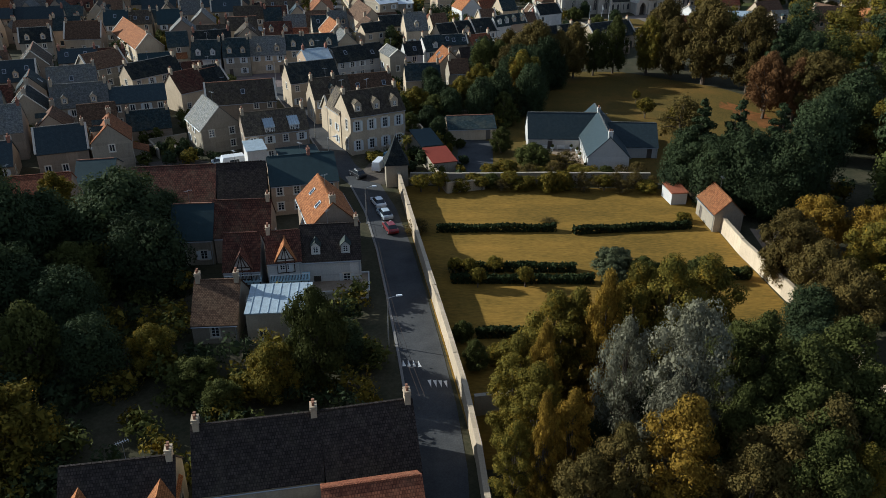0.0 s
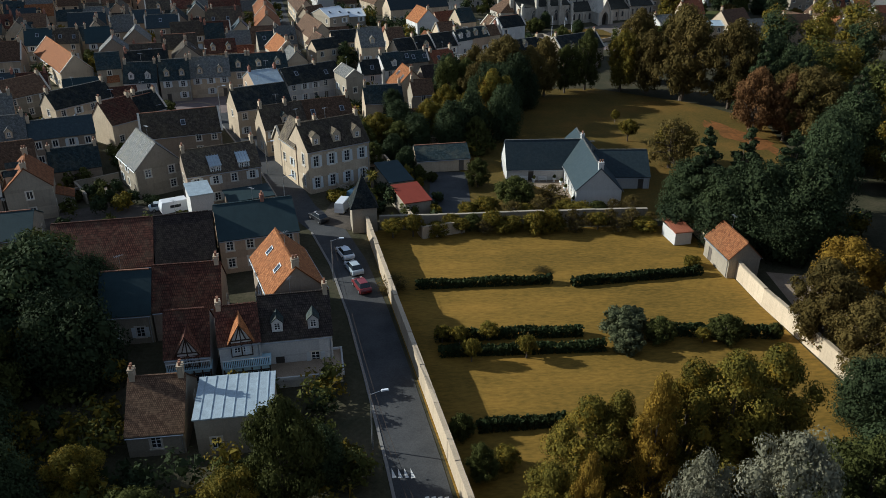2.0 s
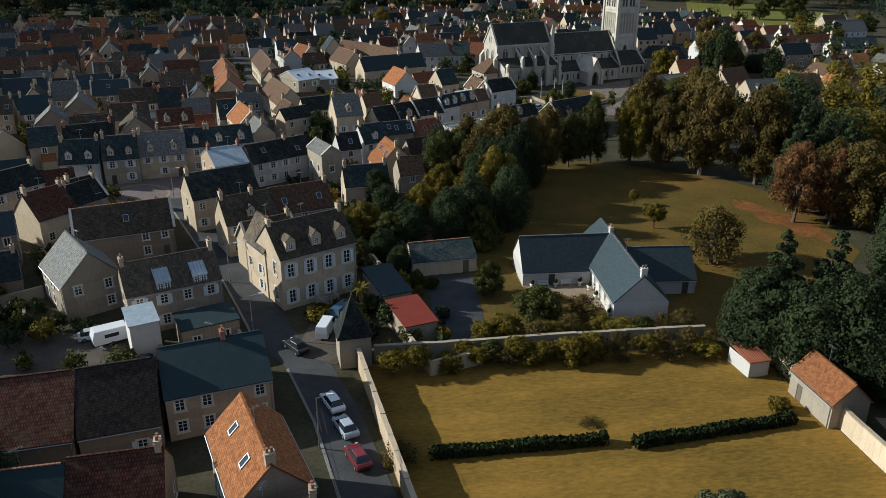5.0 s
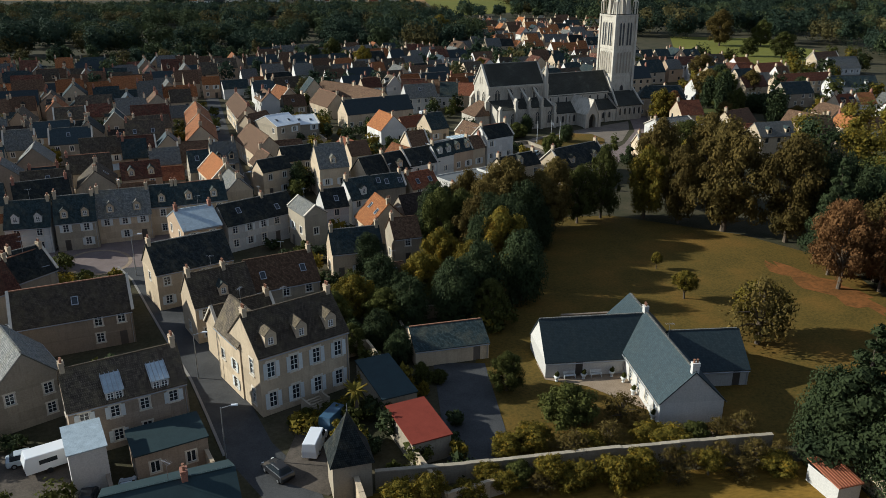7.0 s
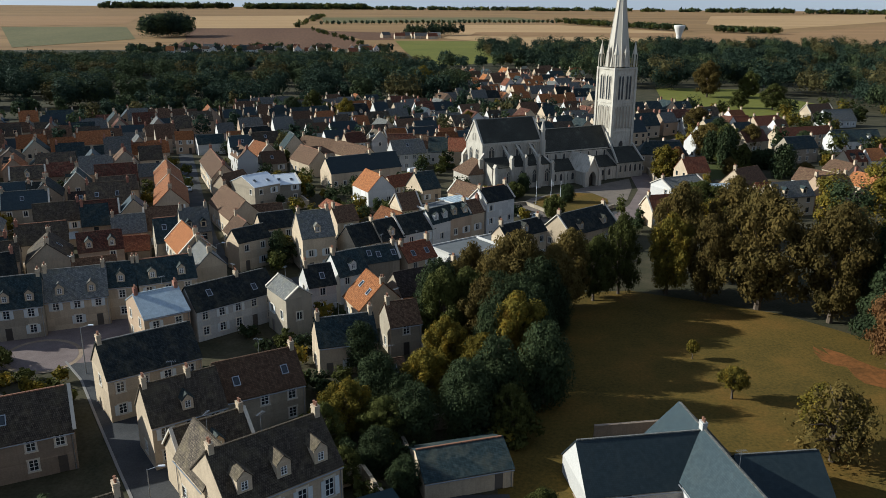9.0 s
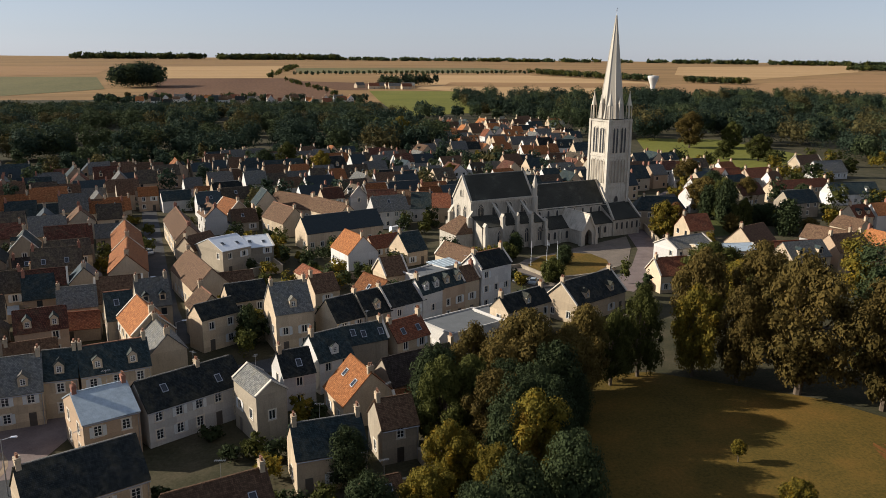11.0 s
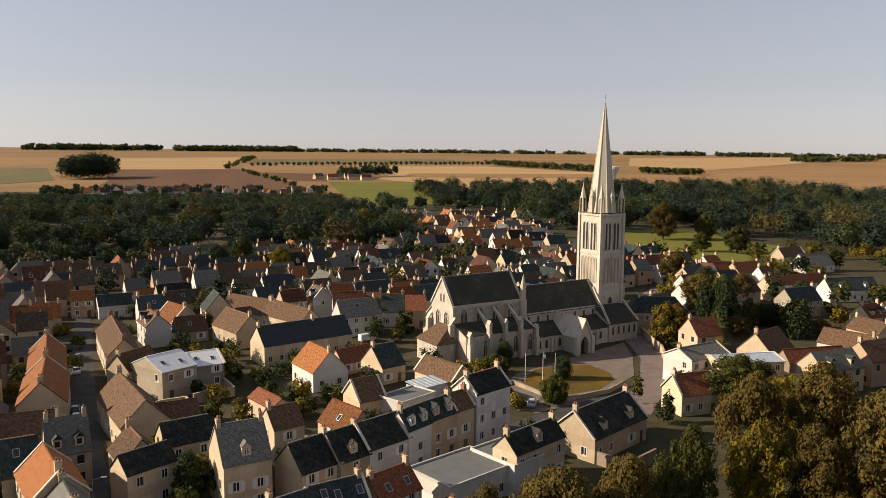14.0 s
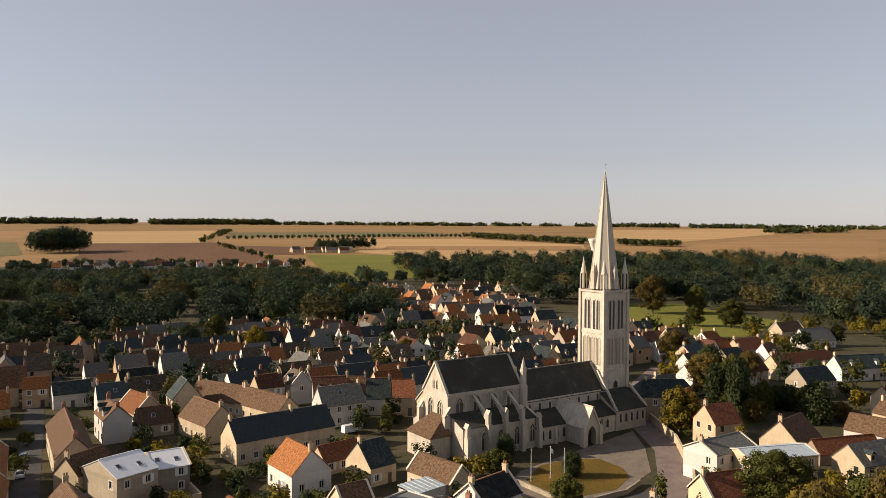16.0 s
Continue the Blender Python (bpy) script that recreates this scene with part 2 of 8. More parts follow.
M["wood"] = plain_mat("weathered_wood", (0.17, 0.12, 0.08), 0.8, 0.2, 0, 3, 0.3)
M["metal"] = plain_mat("grey_galvanised_metal", (0.35, 0.36, 0.37), 0.45, 0.5, 0.8, 3, 0.2)
M["bark"] = plain_mat("bark", (0.11, 0.085, 0.06), 0.9, 0.1, 0, 3, 0.5, 0.2, 0.05)
M["leaf_green"] = leaf_mat("green_leaves", (0.040, 0.046, 0.011), (0.100, 0.100, 0.024))
M["leaf_dark"] = leaf_mat("dark_conifer_leaves", (0.024, 0.034, 0.016), (0.060, 0.074, 0.027))
M["leaf_olive"] = leaf_mat("olive_turning_leaves", (0.065, 0.060, 0.010), (0.20, 0.150, 0.020), (0.50, 0.29, 0.018))
M["leaf_brown"] = leaf_mat("bronze_autumn_leaves", (0.060, 0.050, 0.014), (0.150, 0.102, 0.026))
M["leaf_rust"] = leaf_mat("rust_autumn_leaves", (0.085, 0.045, 0.018), (0.20, 0.10, 0.035))
M["leaf_gold"] = leaf_mat("gold_autumn_leaves", (0.10, 0.065, 0.010), (0.32, 0.19, 0.02), (0.45, 0.30, 0.03))
M["leaf_silver"] = leaf_mat("silvery_poplar_leaves", (0.085, 0.080, 0.045), (0.27, 0.25, 0.165))
M["far_green"] = leaf_mat("far_wood_green", (0.034, 0.047, 0.022), (0.070, 0.084, 0.034))
M["far_dark"] = leaf_mat("far_wood_dark", (0.022, 0.036, 0.024), (0.044, 0.062, 0.036))
M["far_bronze"] = leaf_mat("far_wood_bronze", (0.060, 0.056, 0.022), (0.11, 0.090, 0.032))
M["gravel_yard"] = ground_mat("dirty_gravel_yard", [(0.35, (0.055, 0.047, 0.038)), (0.65, (0.115, 0.095, 0.075))], 0.4, 5.0, 0.95, 0.02)
M["hedge"] = leaf_mat("clipped_hedge_leaves", (0.018, 0.026, 0.010), (0.045, 0.055, 0.018))

# ---- builders shared by all things ----
def mesh_of(bm, name, *mats, smooth=False):
    me = bpy.data.meshes.new(name)
    bm.to_mesh(me)
    bm.free()
    for m in mats:
        me.materials.append(M[m] if isinstance(m, str) else m)
    if smooth:
        me.shade_smooth()
    return me


def part(name, bm, material, parent, label="", m=None, smooth=False):
    """Link a bmesh, or a ready mesh, as one mesh object under a thing or a part."""
    me = bm if isinstance(bm, bpy.types.Mesh) else mesh_of(bm, name, material, smooth=smooth)
    ob = new(name, me)
    ob.parent = parent
    if m is not None:
        ob.matrix_basis = m
    if label:
        ob["label"] = label
    return ob


def thing(name, x, y, z, turn, label, category, group="", kind=""):
    ob = new(name)
    ob.matrix_basis = pose(x, y, z, 0, 0, turn)
    return tagged(ob, label, category, group, kind)


def quad(bm, uvl, pts, uvs=None, mi=0):
    f = bm.faces.new([bm.verts.new(p) for p in pts])
    f.material_index = mi
    if uvl is not None:
        for loop, c in zip(f.loops, uvs):
            loop[uvl].uv = c
    return f


def box(bm, x0, y0, z0, x1, y1, z1, uvl=None, mi=0, taper=0.0):
    """A box; taper draws its top in on all sides."""
    a, t = taper, z1 - z0
    b = [(x0, y0, z0), (x1, y0, z0), (x1, y1, z0), (x0, y1, z0)]
    c = [(x0 + a, y0 + a, z1), (x1 - a, y0 + a, z1), (x1 - a, y1 - a, z1), (x0 + a, y1 - a, z1)]
    for i in range(4):
        j = (i + 1) % 4
        w = (Vector(b[j]) - Vector(b[i])).length
        quad(bm, uvl, [b[i], b[j], c[j], c[i]], [(0, z0), (w, z0), (w, z1), (0, z1)], mi)
    quad(bm, uvl, c, [(p[0], p[1]) for p in c], mi)
    quad(bm, uvl, b[::-1], [(p[0], p[1]) for p in b[::-1]], mi)


def tube(bm, p, q, r0, r1, n=8, cap=True):
    """A tapered round bar from p to q."""
    p, q = Vector(p), Vector(q)
    way = (q - p).normalized()
    side = way.orthogonal().normalized()
    up = way.cross(side)
    rings = []
    for c, r in ((p, r0), (q, r1)):
        rings.append([bm.verts.new(c + (side * math.cos(a) + up * math.sin(a)) * r) for a in (2 * math.pi * i / n for i in range(n))])
    for i in range(n):
        j = (i + 1) % n
        bm.faces.new([rings[0][i], rings[0][j], rings[1][j], rings[1][i]])
    if cap:
        bm.faces.new(rings[1])
        bm.faces.new(rings[0][::-1])


def fresh():
    bm = bmesh.new()
    return bm, bm.loops.layers.uv.new("UVMap")


def wall_face(bm, uvl, o, u, w, h, holes, deep=0.22):
    """A wall from o along u, w wide and h high, with rectangular holes (u0, v0, u1, v1) and their reveals."""
    o, u = Vector(o), Vector(u).normalized()
    n = Vector((u.y, -u.x, 0))
    us = sorted({0.0, w, *[a for r in holes for a in (r[0], r[2])]})
    vs = sorted({0.0, h, *[a for r in holes for a in (r[1], r[3])]})
    at = lambda a, b, d=0.0: o + u * a + Vector((0, 0, b)) - n * d
    for i in range(len(us) - 1):
        for j in range(len(vs) - 1):
            a0, a1, b0, b1 = us[i], us[i + 1], vs[j], vs[j + 1]
            ca, cb = (a0 + a1) / 2, (b0 + b1) / 2
            if any(r[0] < ca < r[2] and r[1] < cb < r[3] for r in holes):
                continue
            quad(bm, uvl, [at(a0, b0), at(a1, b0), at(a1, b1), at(a0, b1)], [(a0, b0), (a1, b0), (a1, b1), (a0, b1)])
    for a0, b0, a1, b1 in holes:
        for p, q in (((a0, b0), (a1, b0)), ((a1, b0), (a1, b1)), ((a1, b1), (a0, b1)), ((a0, b1), (a0, b0))):
            quad(bm, uvl, [at(*p), at(*p, deep), at(*q, deep), at(*q)], [p, p, q, q])


def window_mesh(w, h):
    """White casement frame with a cross of bars and a sill, its back on y = 0, facing -y."""
    bm, uvl = fresh()
    t = 0.07
    for x0, z0, x1, z1 in ((0, 0, w, t), (0, h - t, w, h), (0, t, t, h - t), (w - t, t, w, h - t), (w / 2 - 0.04, t, w / 2 + 0.04, h - t),
                           (t, h * 0.36, w / 2 - 0.04, h * 0.36 + 0.04), (w / 2 + 0.04, h * 0.36, w - t, h * 0.36 + 0.04),
                           (t, h * 0.68, w / 2 - 0.04, h * 0.68 + 0.04), (w / 2 + 0.04, h * 0.68, w - t, h * 0.68 + 0.04)):
        box(bm, x0 - w / 2, -0.07, z0, x1 - w / 2, 0, z1, uvl)
    return mesh_of(bm, "window", "frame")


def pane_mesh(w, h):
    bm, uvl = fresh()
    box(bm, -w / 2 + 0.03, -0.03, 0.03, w / 2 - 0.03, -0.01, h - 0.03, uvl)
    return mesh_of(bm, "pane", "pane")


def shutter_mesh(w, h):
    bm, uvl = fresh()
    box(bm, -w / 2, -0.05, 0, w / 2, 0, h, uvl)
    for k in (0.15, 0.5, 0.85):
        box(bm, -w / 2 + 0.04, -0.075, h * k - 0.06, w / 2 - 0.04, -0.051, h * k + 0.06, uvl)
    return mesh_of(bm, "shutter", "shutter")


def door_mesh(w, h):
    bm, uvl = fresh()
    box(bm, -w / 2, -0.06, 0, w / 2, 0, h, uvl)
    for z0, z1 in ((0.15, 0.9), (1.0, h - 0.15)):
        box(bm, -w / 2 + 0.14, -0.085, z0, w / 2 - 0.14, -0.061, z1, uvl)
    return mesh_of(bm, "door", "door")


WIN, PANE, SHUT, DOOR = window_mesh(1.0, 1.4), pane_mesh(1.0, 1.4), shutter_mesh(0.5, 1.44), door_mesh(1.0, 2.15)


def surround_mesh(w, h):
    """Dressed stone round an opening, proud of the wall, with a sill."""
    bm, uvl = fresh()
    for x0, z0, x1, z1, y0 in ((-w / 2 - 0.17, 0, -w / 2, h, -0.17), (w / 2, 0, w / 2 + 0.17, h, -0.17), (-w / 2 - 0.22, h, w / 2 + 0.22, h + 0.2, -0.18), (-w / 2 - 0.22, -0.14, w / 2 + 0.22, 0, -0.26)):
        box(bm, x0, y0, z0, x1, -0.1, z1, uvl)
    return mesh_of(bm, "surround", "surround")


SURROUND = surround_mesh(1.0, 1.4)


def far_window(shutters, w=1.0, h=1.4):
    """Surround, frame, panes and open shutters as one stepped sheet, for houses far off."""
    bm = bmesh.new()
    rings = []
    for g, y in ((0.17, -0.10), (0.17, -0.18), (0.0, -0.18), (0.0, -0.07), (-0.08, -0.07), (-0.08, -0.02)):
        rings.append([bm.verts.new((a * (w / 2 + g), y, b)) for a, b in ((-1, -g), (1, -g), (1, h + g), (-1, h + g))])
    for k, (p, q) in enumerate(zip(rings, rings[1:])):
        for i in range(4):
            j = (i + 1) % 4
            bm.faces.new([p[i], p[j], q[j], q[i]]).material_index = 2 if k < 3 else 0
    e = rings[-1]
    mid = [[bm.verts.new((x, -0.02, z)) for z in (0.08, h - 0.08)] for x in (-0.05, 0.05)]
    for a, b, c, d, m in ((e[0], mid[0][0], mid[0][1], e[3], 1), (mid[0][0], mid[1][0], mid[1][1], mid[0][1], 0), (mid[1][0], e[1], e[2], mid[1][1], 1)):
        bm.faces.new([a, b, c, d]).material_index = m
    if shutters:
        o = rings[1]
        for s, lo, hi in ((-1, o[0], o[3]), (1, o[1], o[2])):
            x = s * (w / 2 + 0.68)
            p, q = bm.verts.new((x, -0.21, 0.0)), bm.verts.new((x, -0.21, h))
            r, t = bm.verts.new((x, -0.13, 0.0)), bm.verts.new((x, -0.13, h))
            bm.faces.new([lo, p, q, hi]).material_index = 3
            bm.faces.new([p, r, t, q]).material_index = 3
    bmesh.ops.recalc_face_normals(bm, faces=bm.faces)
    return mesh_of(bm, "window", "frame", "pane", "surround", "shutter")


FARWIN, FARSHUT = far_window(False), far_window(True)
SMALLWIN, SMALLPANE = window_mesh(0.7, 0.95), pane_mesh(0.7, 0.95)


def skylight_meshes():
    bm, uvl = fresh()
    for x0, y0, x1, y1 in ((-0.45, -0.65, 0.45, -0.55), (-0.45, 0.55, 0.45, 0.65), (-0.45, -0.55, -0.36, 0.55), (0.36, -0.55, 0.45, 0.55)):
        box(bm, x0, y0, 0, x1, y1, 0.1, uvl)
    f = mesh_of(bm, "skylight", "metal")
    bm, uvl = fresh()
    box(bm, -0.36, -0.55, 0.0, 0.36, 0.55, 0.06, uvl)
    return f, mesh_of(bm, "pane", "pane")


SKYFRAME, SKYPANE = skylight_meshes()


def chimney_mesh(mat, w=0.85, d=0.55, h=1.15):
    bm, uvl = fresh()
    box(bm, -w / 2, -d / 2, -1.0, w / 2, d / 2, h, uvl)
    box(bm, -w / 2 - 0.06, -d / 2 - 0.06, h - 0.3, w / 2 + 0.06, d / 2 + 0.06, h - 0.18, uvl)
    box(bm, -w / 2 - 0.05, -d / 2 - 0.05, h, w / 2 + 0.05, d / 2 + 0.05, h + 0.1, uvl)
    return mesh_of(bm, "chimney", mat)


def pot_mesh():
    bm = bmesh.new()
    tube(bm, (0, 0, 0), (0, 0, 0.4), 0.14, 0.11, 8)
    tube(bm, (0, 0, 0.4), (0, 0, 0.46), 0.15, 0.15, 8)
    return mesh_of(bm, "chimney_pot", "pot")


CHIM = {k: chimney_mesh(k) for k in ("cream", "grey_stone", "brick", "white")}
POT = pot_mesh()


def far_chimney(k):
    """A stack with its two pots in one mesh."""
    bm = bmesh.new()
    bm.from_mesh(CHIM[k])
    n = len(bm.faces)
    for x in (-0.2, 0.2):
        tube(bm, (x, 0, 1.22), (x, 0, 1.7), 0.15, 0.13, 7)
    bm.faces.ensure_lookup_table()
    for f in bm.faces[n:]:
        f.material_index = 1
    return mesh_of(bm, "chimney", k, "pot")


FARCHIM = {k: far_chimney(k) for k in CHIM}


def slope(bm, uvl, pts, thick=0.14):
    """A roof slab: pts run along the ridge end to end, then back along the eave; it is thick downwards."""
    p = [Vector(v) for v in pts]
    n = (p[1] - p[0]).cross(p[-1] - p[0]).normalized()
    if n.z < 0:
        p = [p[1], p[0], *p[:1:-1]] if len(p) == 4 else p[::-1]
        n = -n
    u = Vector((n.y, -n.x, 0))
    u = u.normalized() if u.length > 1e-4 else Vector((1, 0, 0))
    v = n.cross(u)
    uv = [(q.dot(u), q.dot(v)) for q in p]
    low = [q - n * thick for q in p]
    quad(bm, uvl, p, uv)
    quad(bm, uvl, low[::-1], uv[::-1])
    for i in range(len(p)):
        j = (i + 1) % len(p)
        quad(bm, uvl, [p[i], low[i], low[j], p[j]], [uv[i]] * 4)


WALL_WORDS = {"cream": "cream limestone", "grey_stone": "grey limestone", "white": "white rendered", "ochre": "ochre rendered", "brown_stone": "brown rubble-stone"}
ROOF_WORDS = {"slate": "blue-grey slate", "dark_slate": "dark slate", "grey_slate": "lichened grey slate", "brown_tile": "brown clay-tile", "red_tile": "red clay-tile",
              "orange_tile": "orange clay-tile", "rust_tile": "rust-brown clay-tile", "plain_slate": "even blue slate", "dark_tile": "dark brown tile", "old_red_tile": "weathered red-tile", "zinc": "pale zinc", "bright_zinc": "bright zinc", "blue_zinc": "blue-grey sheet", "mossy_tile": "mossy grey-brown tile"}


PLOTS = []


def timber_gable(parent, x, y, z, w, h, roof, bays=2, steep=0.5):
    """A broad half-timbered wall dormer: plaster panels, dark studs and braces, a gabled tile roof."""
    d = w * (0.4 + steep)
    bm, uvl = fresh()
    wall_face(bm, uvl, (-w / 2, 0, 0), (1, 0, 0), w, h, [])
    quad(bm, uvl, [(-w / 2, 0, h), (w / 2, 0, h), (0, 0, h + w * steep)], [(0, h), (w, h), (w / 2, h + w * steep)])
    for s in (-1, 1):
        quad(bm, uvl, [(s * w / 2, 0, 0), (s * w / 2, d, 0), (s * w / 2, d, h), (s * w / 2, 0, h)], [(0, 0), (d, 0), (d, h), (0, h)])
    dm = part("dormer", bm, "white", parent, "half-timbered gabled wall dormer", m=pose(x, y, z))
    beams = [((-w / 2, 0), (-w / 2, h)), ((w / 2, 0), (w / 2, h)), ((0, 0), (0, h + w * steep)), ((-w / 2, h), (w / 2, h)), ((-w / 2, 0.05), (w / 2, 0.05)),
             ((-w / 2, h), (0, h + w * steep)), ((w / 2, h), (0, h + w * steep)), ((-w * 0.25, h), (0, h + w * steep * 0.84)), ((w * 0.25, h), (0, h + w * steep * 0.84))]
    for p, q in beams:
        bm = bmesh.new()
        tube(bm, (p[0], -0.03, p[1]), (q[0], -0.03, q[1]), 0.085, 0.085, 4)
        part("timber", bm, "timber", dm)
    bm, uvl = fresh()
    for s in (-1, 1):
        slope(bm, uvl, [(0, -0.4, h + w * steep + 0.16), (0, d + 1.4, h + w * steep + 0.16), (s * (w / 2 + 0.35), d + 1.4, h - 0.2), (s * (w / 2 + 0.35), -0.4, h - 0.2)], 0.1)
    part("dormer_roof", bm, roof, dm)
    for k in range(bays):
        cx = (k - (bays - 1) / 2) * w * 0.42
        part("dormer_window", SMALLWIN, "frame", dm, m=pose(cx, -0.01, 0.5))
        part("pane", SMALLPANE, "pane", dm, m=pose(cx, -0.012, 0.5))


def add_dormer(parent, x, z, y, sgn, wall, roof, big=1.0):
    """A gabled dormer standing on a slope; sgn is the side it faces."""
    w, h, d = 1.3 * big, 1.5 * big, 1.9 * big
    turn = 0 if sgn < 0 else 180
    bm, uvl = fresh()
    wall_face(bm, uvl, (-w / 2, 0, 0), (1, 0, 0), w, h, [(w / 2 - 0.35, 0.35, w / 2 + 0.35, 1.3)], 0.12)
    quad(bm, uvl, [(-w / 2, 0, h), (w / 2, 0, h), (0, 0, h + w * 0.5)], [(0, h), (w, h), (w / 2, h + 0.6)])
    for s in (-1, 1):
        quad(bm, uvl, [(s * w / 2, 0, 0), (s * w / 2, d, 0), (s * w / 2, d, h), (s * w / 2, 0, h)], [(0, 0), (d, 0), (d, h), (0, h)])
    dm = part("dormer", bm, wall, parent, m=pose(x, y, z, 0, 0, turn))
    bm, uvl = fresh()
    for s in (-1, 1):
        slope(bm, uvl, [(0, -0.15, h + w * 0.5 + 0.1), (0, d + 0.6, h + w * 0.5 + 0.1), (s * (w / 2 + 0.15), d + 0.6, h - 0.05), (s * (w / 2 + 0.15), -0.15, h - 0.05)], 0.08)
    part("dormer_roof", bm, roof, dm)
    part("dormer_window", SMALLWIN, "frame", dm, m=pose(0, 0.1, 0.35))
    part("pane", SMALLPANE, "pane", dm, m=pose(0, 0.11, 0.35))


def shed_dormer(parent, x):
    """A low dormer under a ribbed pale sheet that leans out of the slope."""
    w = 1.9
    bm, uvl = fresh()
    wall_face(bm, uvl, (x - w / 2, -3.4, 6.0), (1, 0, 0), w, 1.25, [])
    for e in (-1, 1):
        quad(bm, uvl, [(x + e * w / 2, -3.4, 6.0), (x + e * w / 2, -1.3, 8.1), (x + e * w / 2, -1.3, 8.3), (x + e * w / 2, -3.4, 7.25)], [(0, 0), (2, 2), (2, 2.2), (0, 1.2)])
    dm = part("dormer", bm, "white", parent)
    bm, uvl = fresh()
    slope(bm, uvl, [(x - w / 2 - 0.1, -1.1, 8.5), (x + w / 2 + 0.1, -1.1, 8.5), (x + w / 2 + 0.1, -3.7, 7.3), (x - w / 2 - 0.1, -3.7, 7.3)], 0.07)
    rf = part("dormer_roof", bm, "zinc", dm, "ribbed pale blue sheet roof")
    for k in range(5):
        a = x - w / 2 + w * k / 4
        bm, uvl = fresh()
        slope(bm, uvl, [(a - 0.04, -1.1, 8.57), (a + 0.04, -1.1, 8.57), (a + 0.04, -3.7, 7.37), (a - 0.04, -3.7, 7.37)], 0.06)
        part("rib", bm, "metal", rf)
    for q in (-0.45, 0.45):
        part("dormer_window", SMALLWIN, "frame", dm, m=pose(x + q, -3.41, 6.15))
        part("pane", SMALLPANE, "pane", dm, m=pose(x + q, -3.412, 6.15))


def house(x, y, L, D, turn, he, hr, wall="cream", roof="slate", chim="ab", dorm=0, side=-1, sky=0, hip=0.0, shut=0.4, win=1.0, seed=None, stack="cream", off=0.0, note="", parapet=False, far=False, lean=False, dsize=1.0, tall=False):
    """A gabled house: its ridge runs along its own x. chim: stacks at end a, end b or the middle m; hip: how far the ends of the ridge draw in;
    dorm, sky: dormers and roof windows on the slope that faces its own -y (side -1) or +y; off: the ridge's shift across."""
    rnd = random.Random(seed if seed is not None else int(x * 31 + y * 17))
    storeys = max(1, round(he / (3.7 if tall else 2.9)))
    wh = 2.05 if tall else 1.4
    words = {1: "single-storey", 2: "two-storey", 3: "three-storey"}.get(storeys, "tall")
    extra = note or ("with dormers" if dorm else "with roof windows" if sky else "with chimney stacks" if chim else "without chimneys")
    PLOTS.append((x, y, L / 2 + 0.1, D / 2 + 0.3, radians(turn)))
    h = thing("house", x, y, land(y), turn, f"{words} {WALL_WORDS[wall]} house, {ROOF_WORDS[roof]} roof, {extra}", "house", "village houses")
    bm, uvl = fresh()
    ends = [((-L / 2, -D / 2, 0), (1, 0, 0), L), ((L / 2, -D / 2, 0), (0, 1, 0), D), ((L / 2, D / 2, 0), (-1, 0, 0), L), ((-L / 2, D / 2, 0), (0, -1, 0), D)]
    spots, doors = [], []
    for k, (o, u, w) in enumerate(ends):
        holes = []
        long_side = k % 2 == 0
        n = max(0, int((w - 0.6) / (2.7 if long_side else 3.6)))
        step = w / n if n else w
        has_door = rnd.randrange(n) if n and long_side and rnd.random() < 0.75 else -1
        for s in range(storeys):
            for i in range(n):
                c = step * (i + 0.5)
                z = 0.95 + s * (he / storeys)
                if s == 0 and i == has_door:
                    holes.append((c - 0.5, 0.02, c + 0.5, 2.17))
                    doors.append((o, u, c))
                    continue
                if z + 1.5 > he - 0.1 or rnd.random() > (1.0 if tall else 0.92 if long_side else 0.45) * win:
                    continue
                holes.append((c - 0.5, z, c + 0.5, z + wh))
                spots.append((o, u, c, z, long_side and rnd.random() < shut))
        wall_face(bm, uvl, o, u, w, he, holes)
    rise = hr - he
    if hip < 0.1:
        for s in (-1, 1):
            quad(bm, uvl, [(s * L / 2, -s * D / 2, he), (s * L / 2, s * D / 2, he), (s * L / 2, off, hr)][::1], [(0, he), (D, he), (D / 2, hr)])
    part("wall", bm, wall, h)
    bm, uvl = fresh()
    over, t = 0.25, 0.16
    gx = L / 2 + (0.12 if hip < 0.1 else 0.2)
    for s in (-1, 1):
        run = D / 2 - s * off if s > 0 else D / 2 + off
        drop = rise * over / max(run, 0.5)
        r0, r1 = (-gx + hip, off, hr + t), (gx - hip, off, hr + t)
        slope(bm, uvl, [r0, r1, (gx, s * (D / 2 + over), he - drop + t), (-gx, s * (D / 2 + over), he - drop + t)])
    if hip >= 0.1:
        for s in (-1, 1):
            drop = rise * over / (D / 2)
            slope(bm, uvl, [(s * (gx - hip), off, hr + t), (s * gx, D / 2 + over, he - drop + t), (s * gx, -D / 2 - over, he - drop + t)])
    rf = part("roof", bm, roof, h)
    bm, uvl = fresh()
    for i in range(int((L - 2 * hip) / 0.45)):
        a = -L / 2 + hip + i * 0.45
        box(bm, a, off - 0.11, hr + t - 0.06, a + 0.41, off + 0.11, hr + t + 0.07, uvl)
    if len(bm.faces):
        part("ridge_tiles", bm, ("pot" if rnd.random() < 0.15 and roof != "plain_slate" else "grey_slate") if "slate" in roof else "pot" if rnd.random() < 0.15 else roof, rf)
    else:
        bm.free()
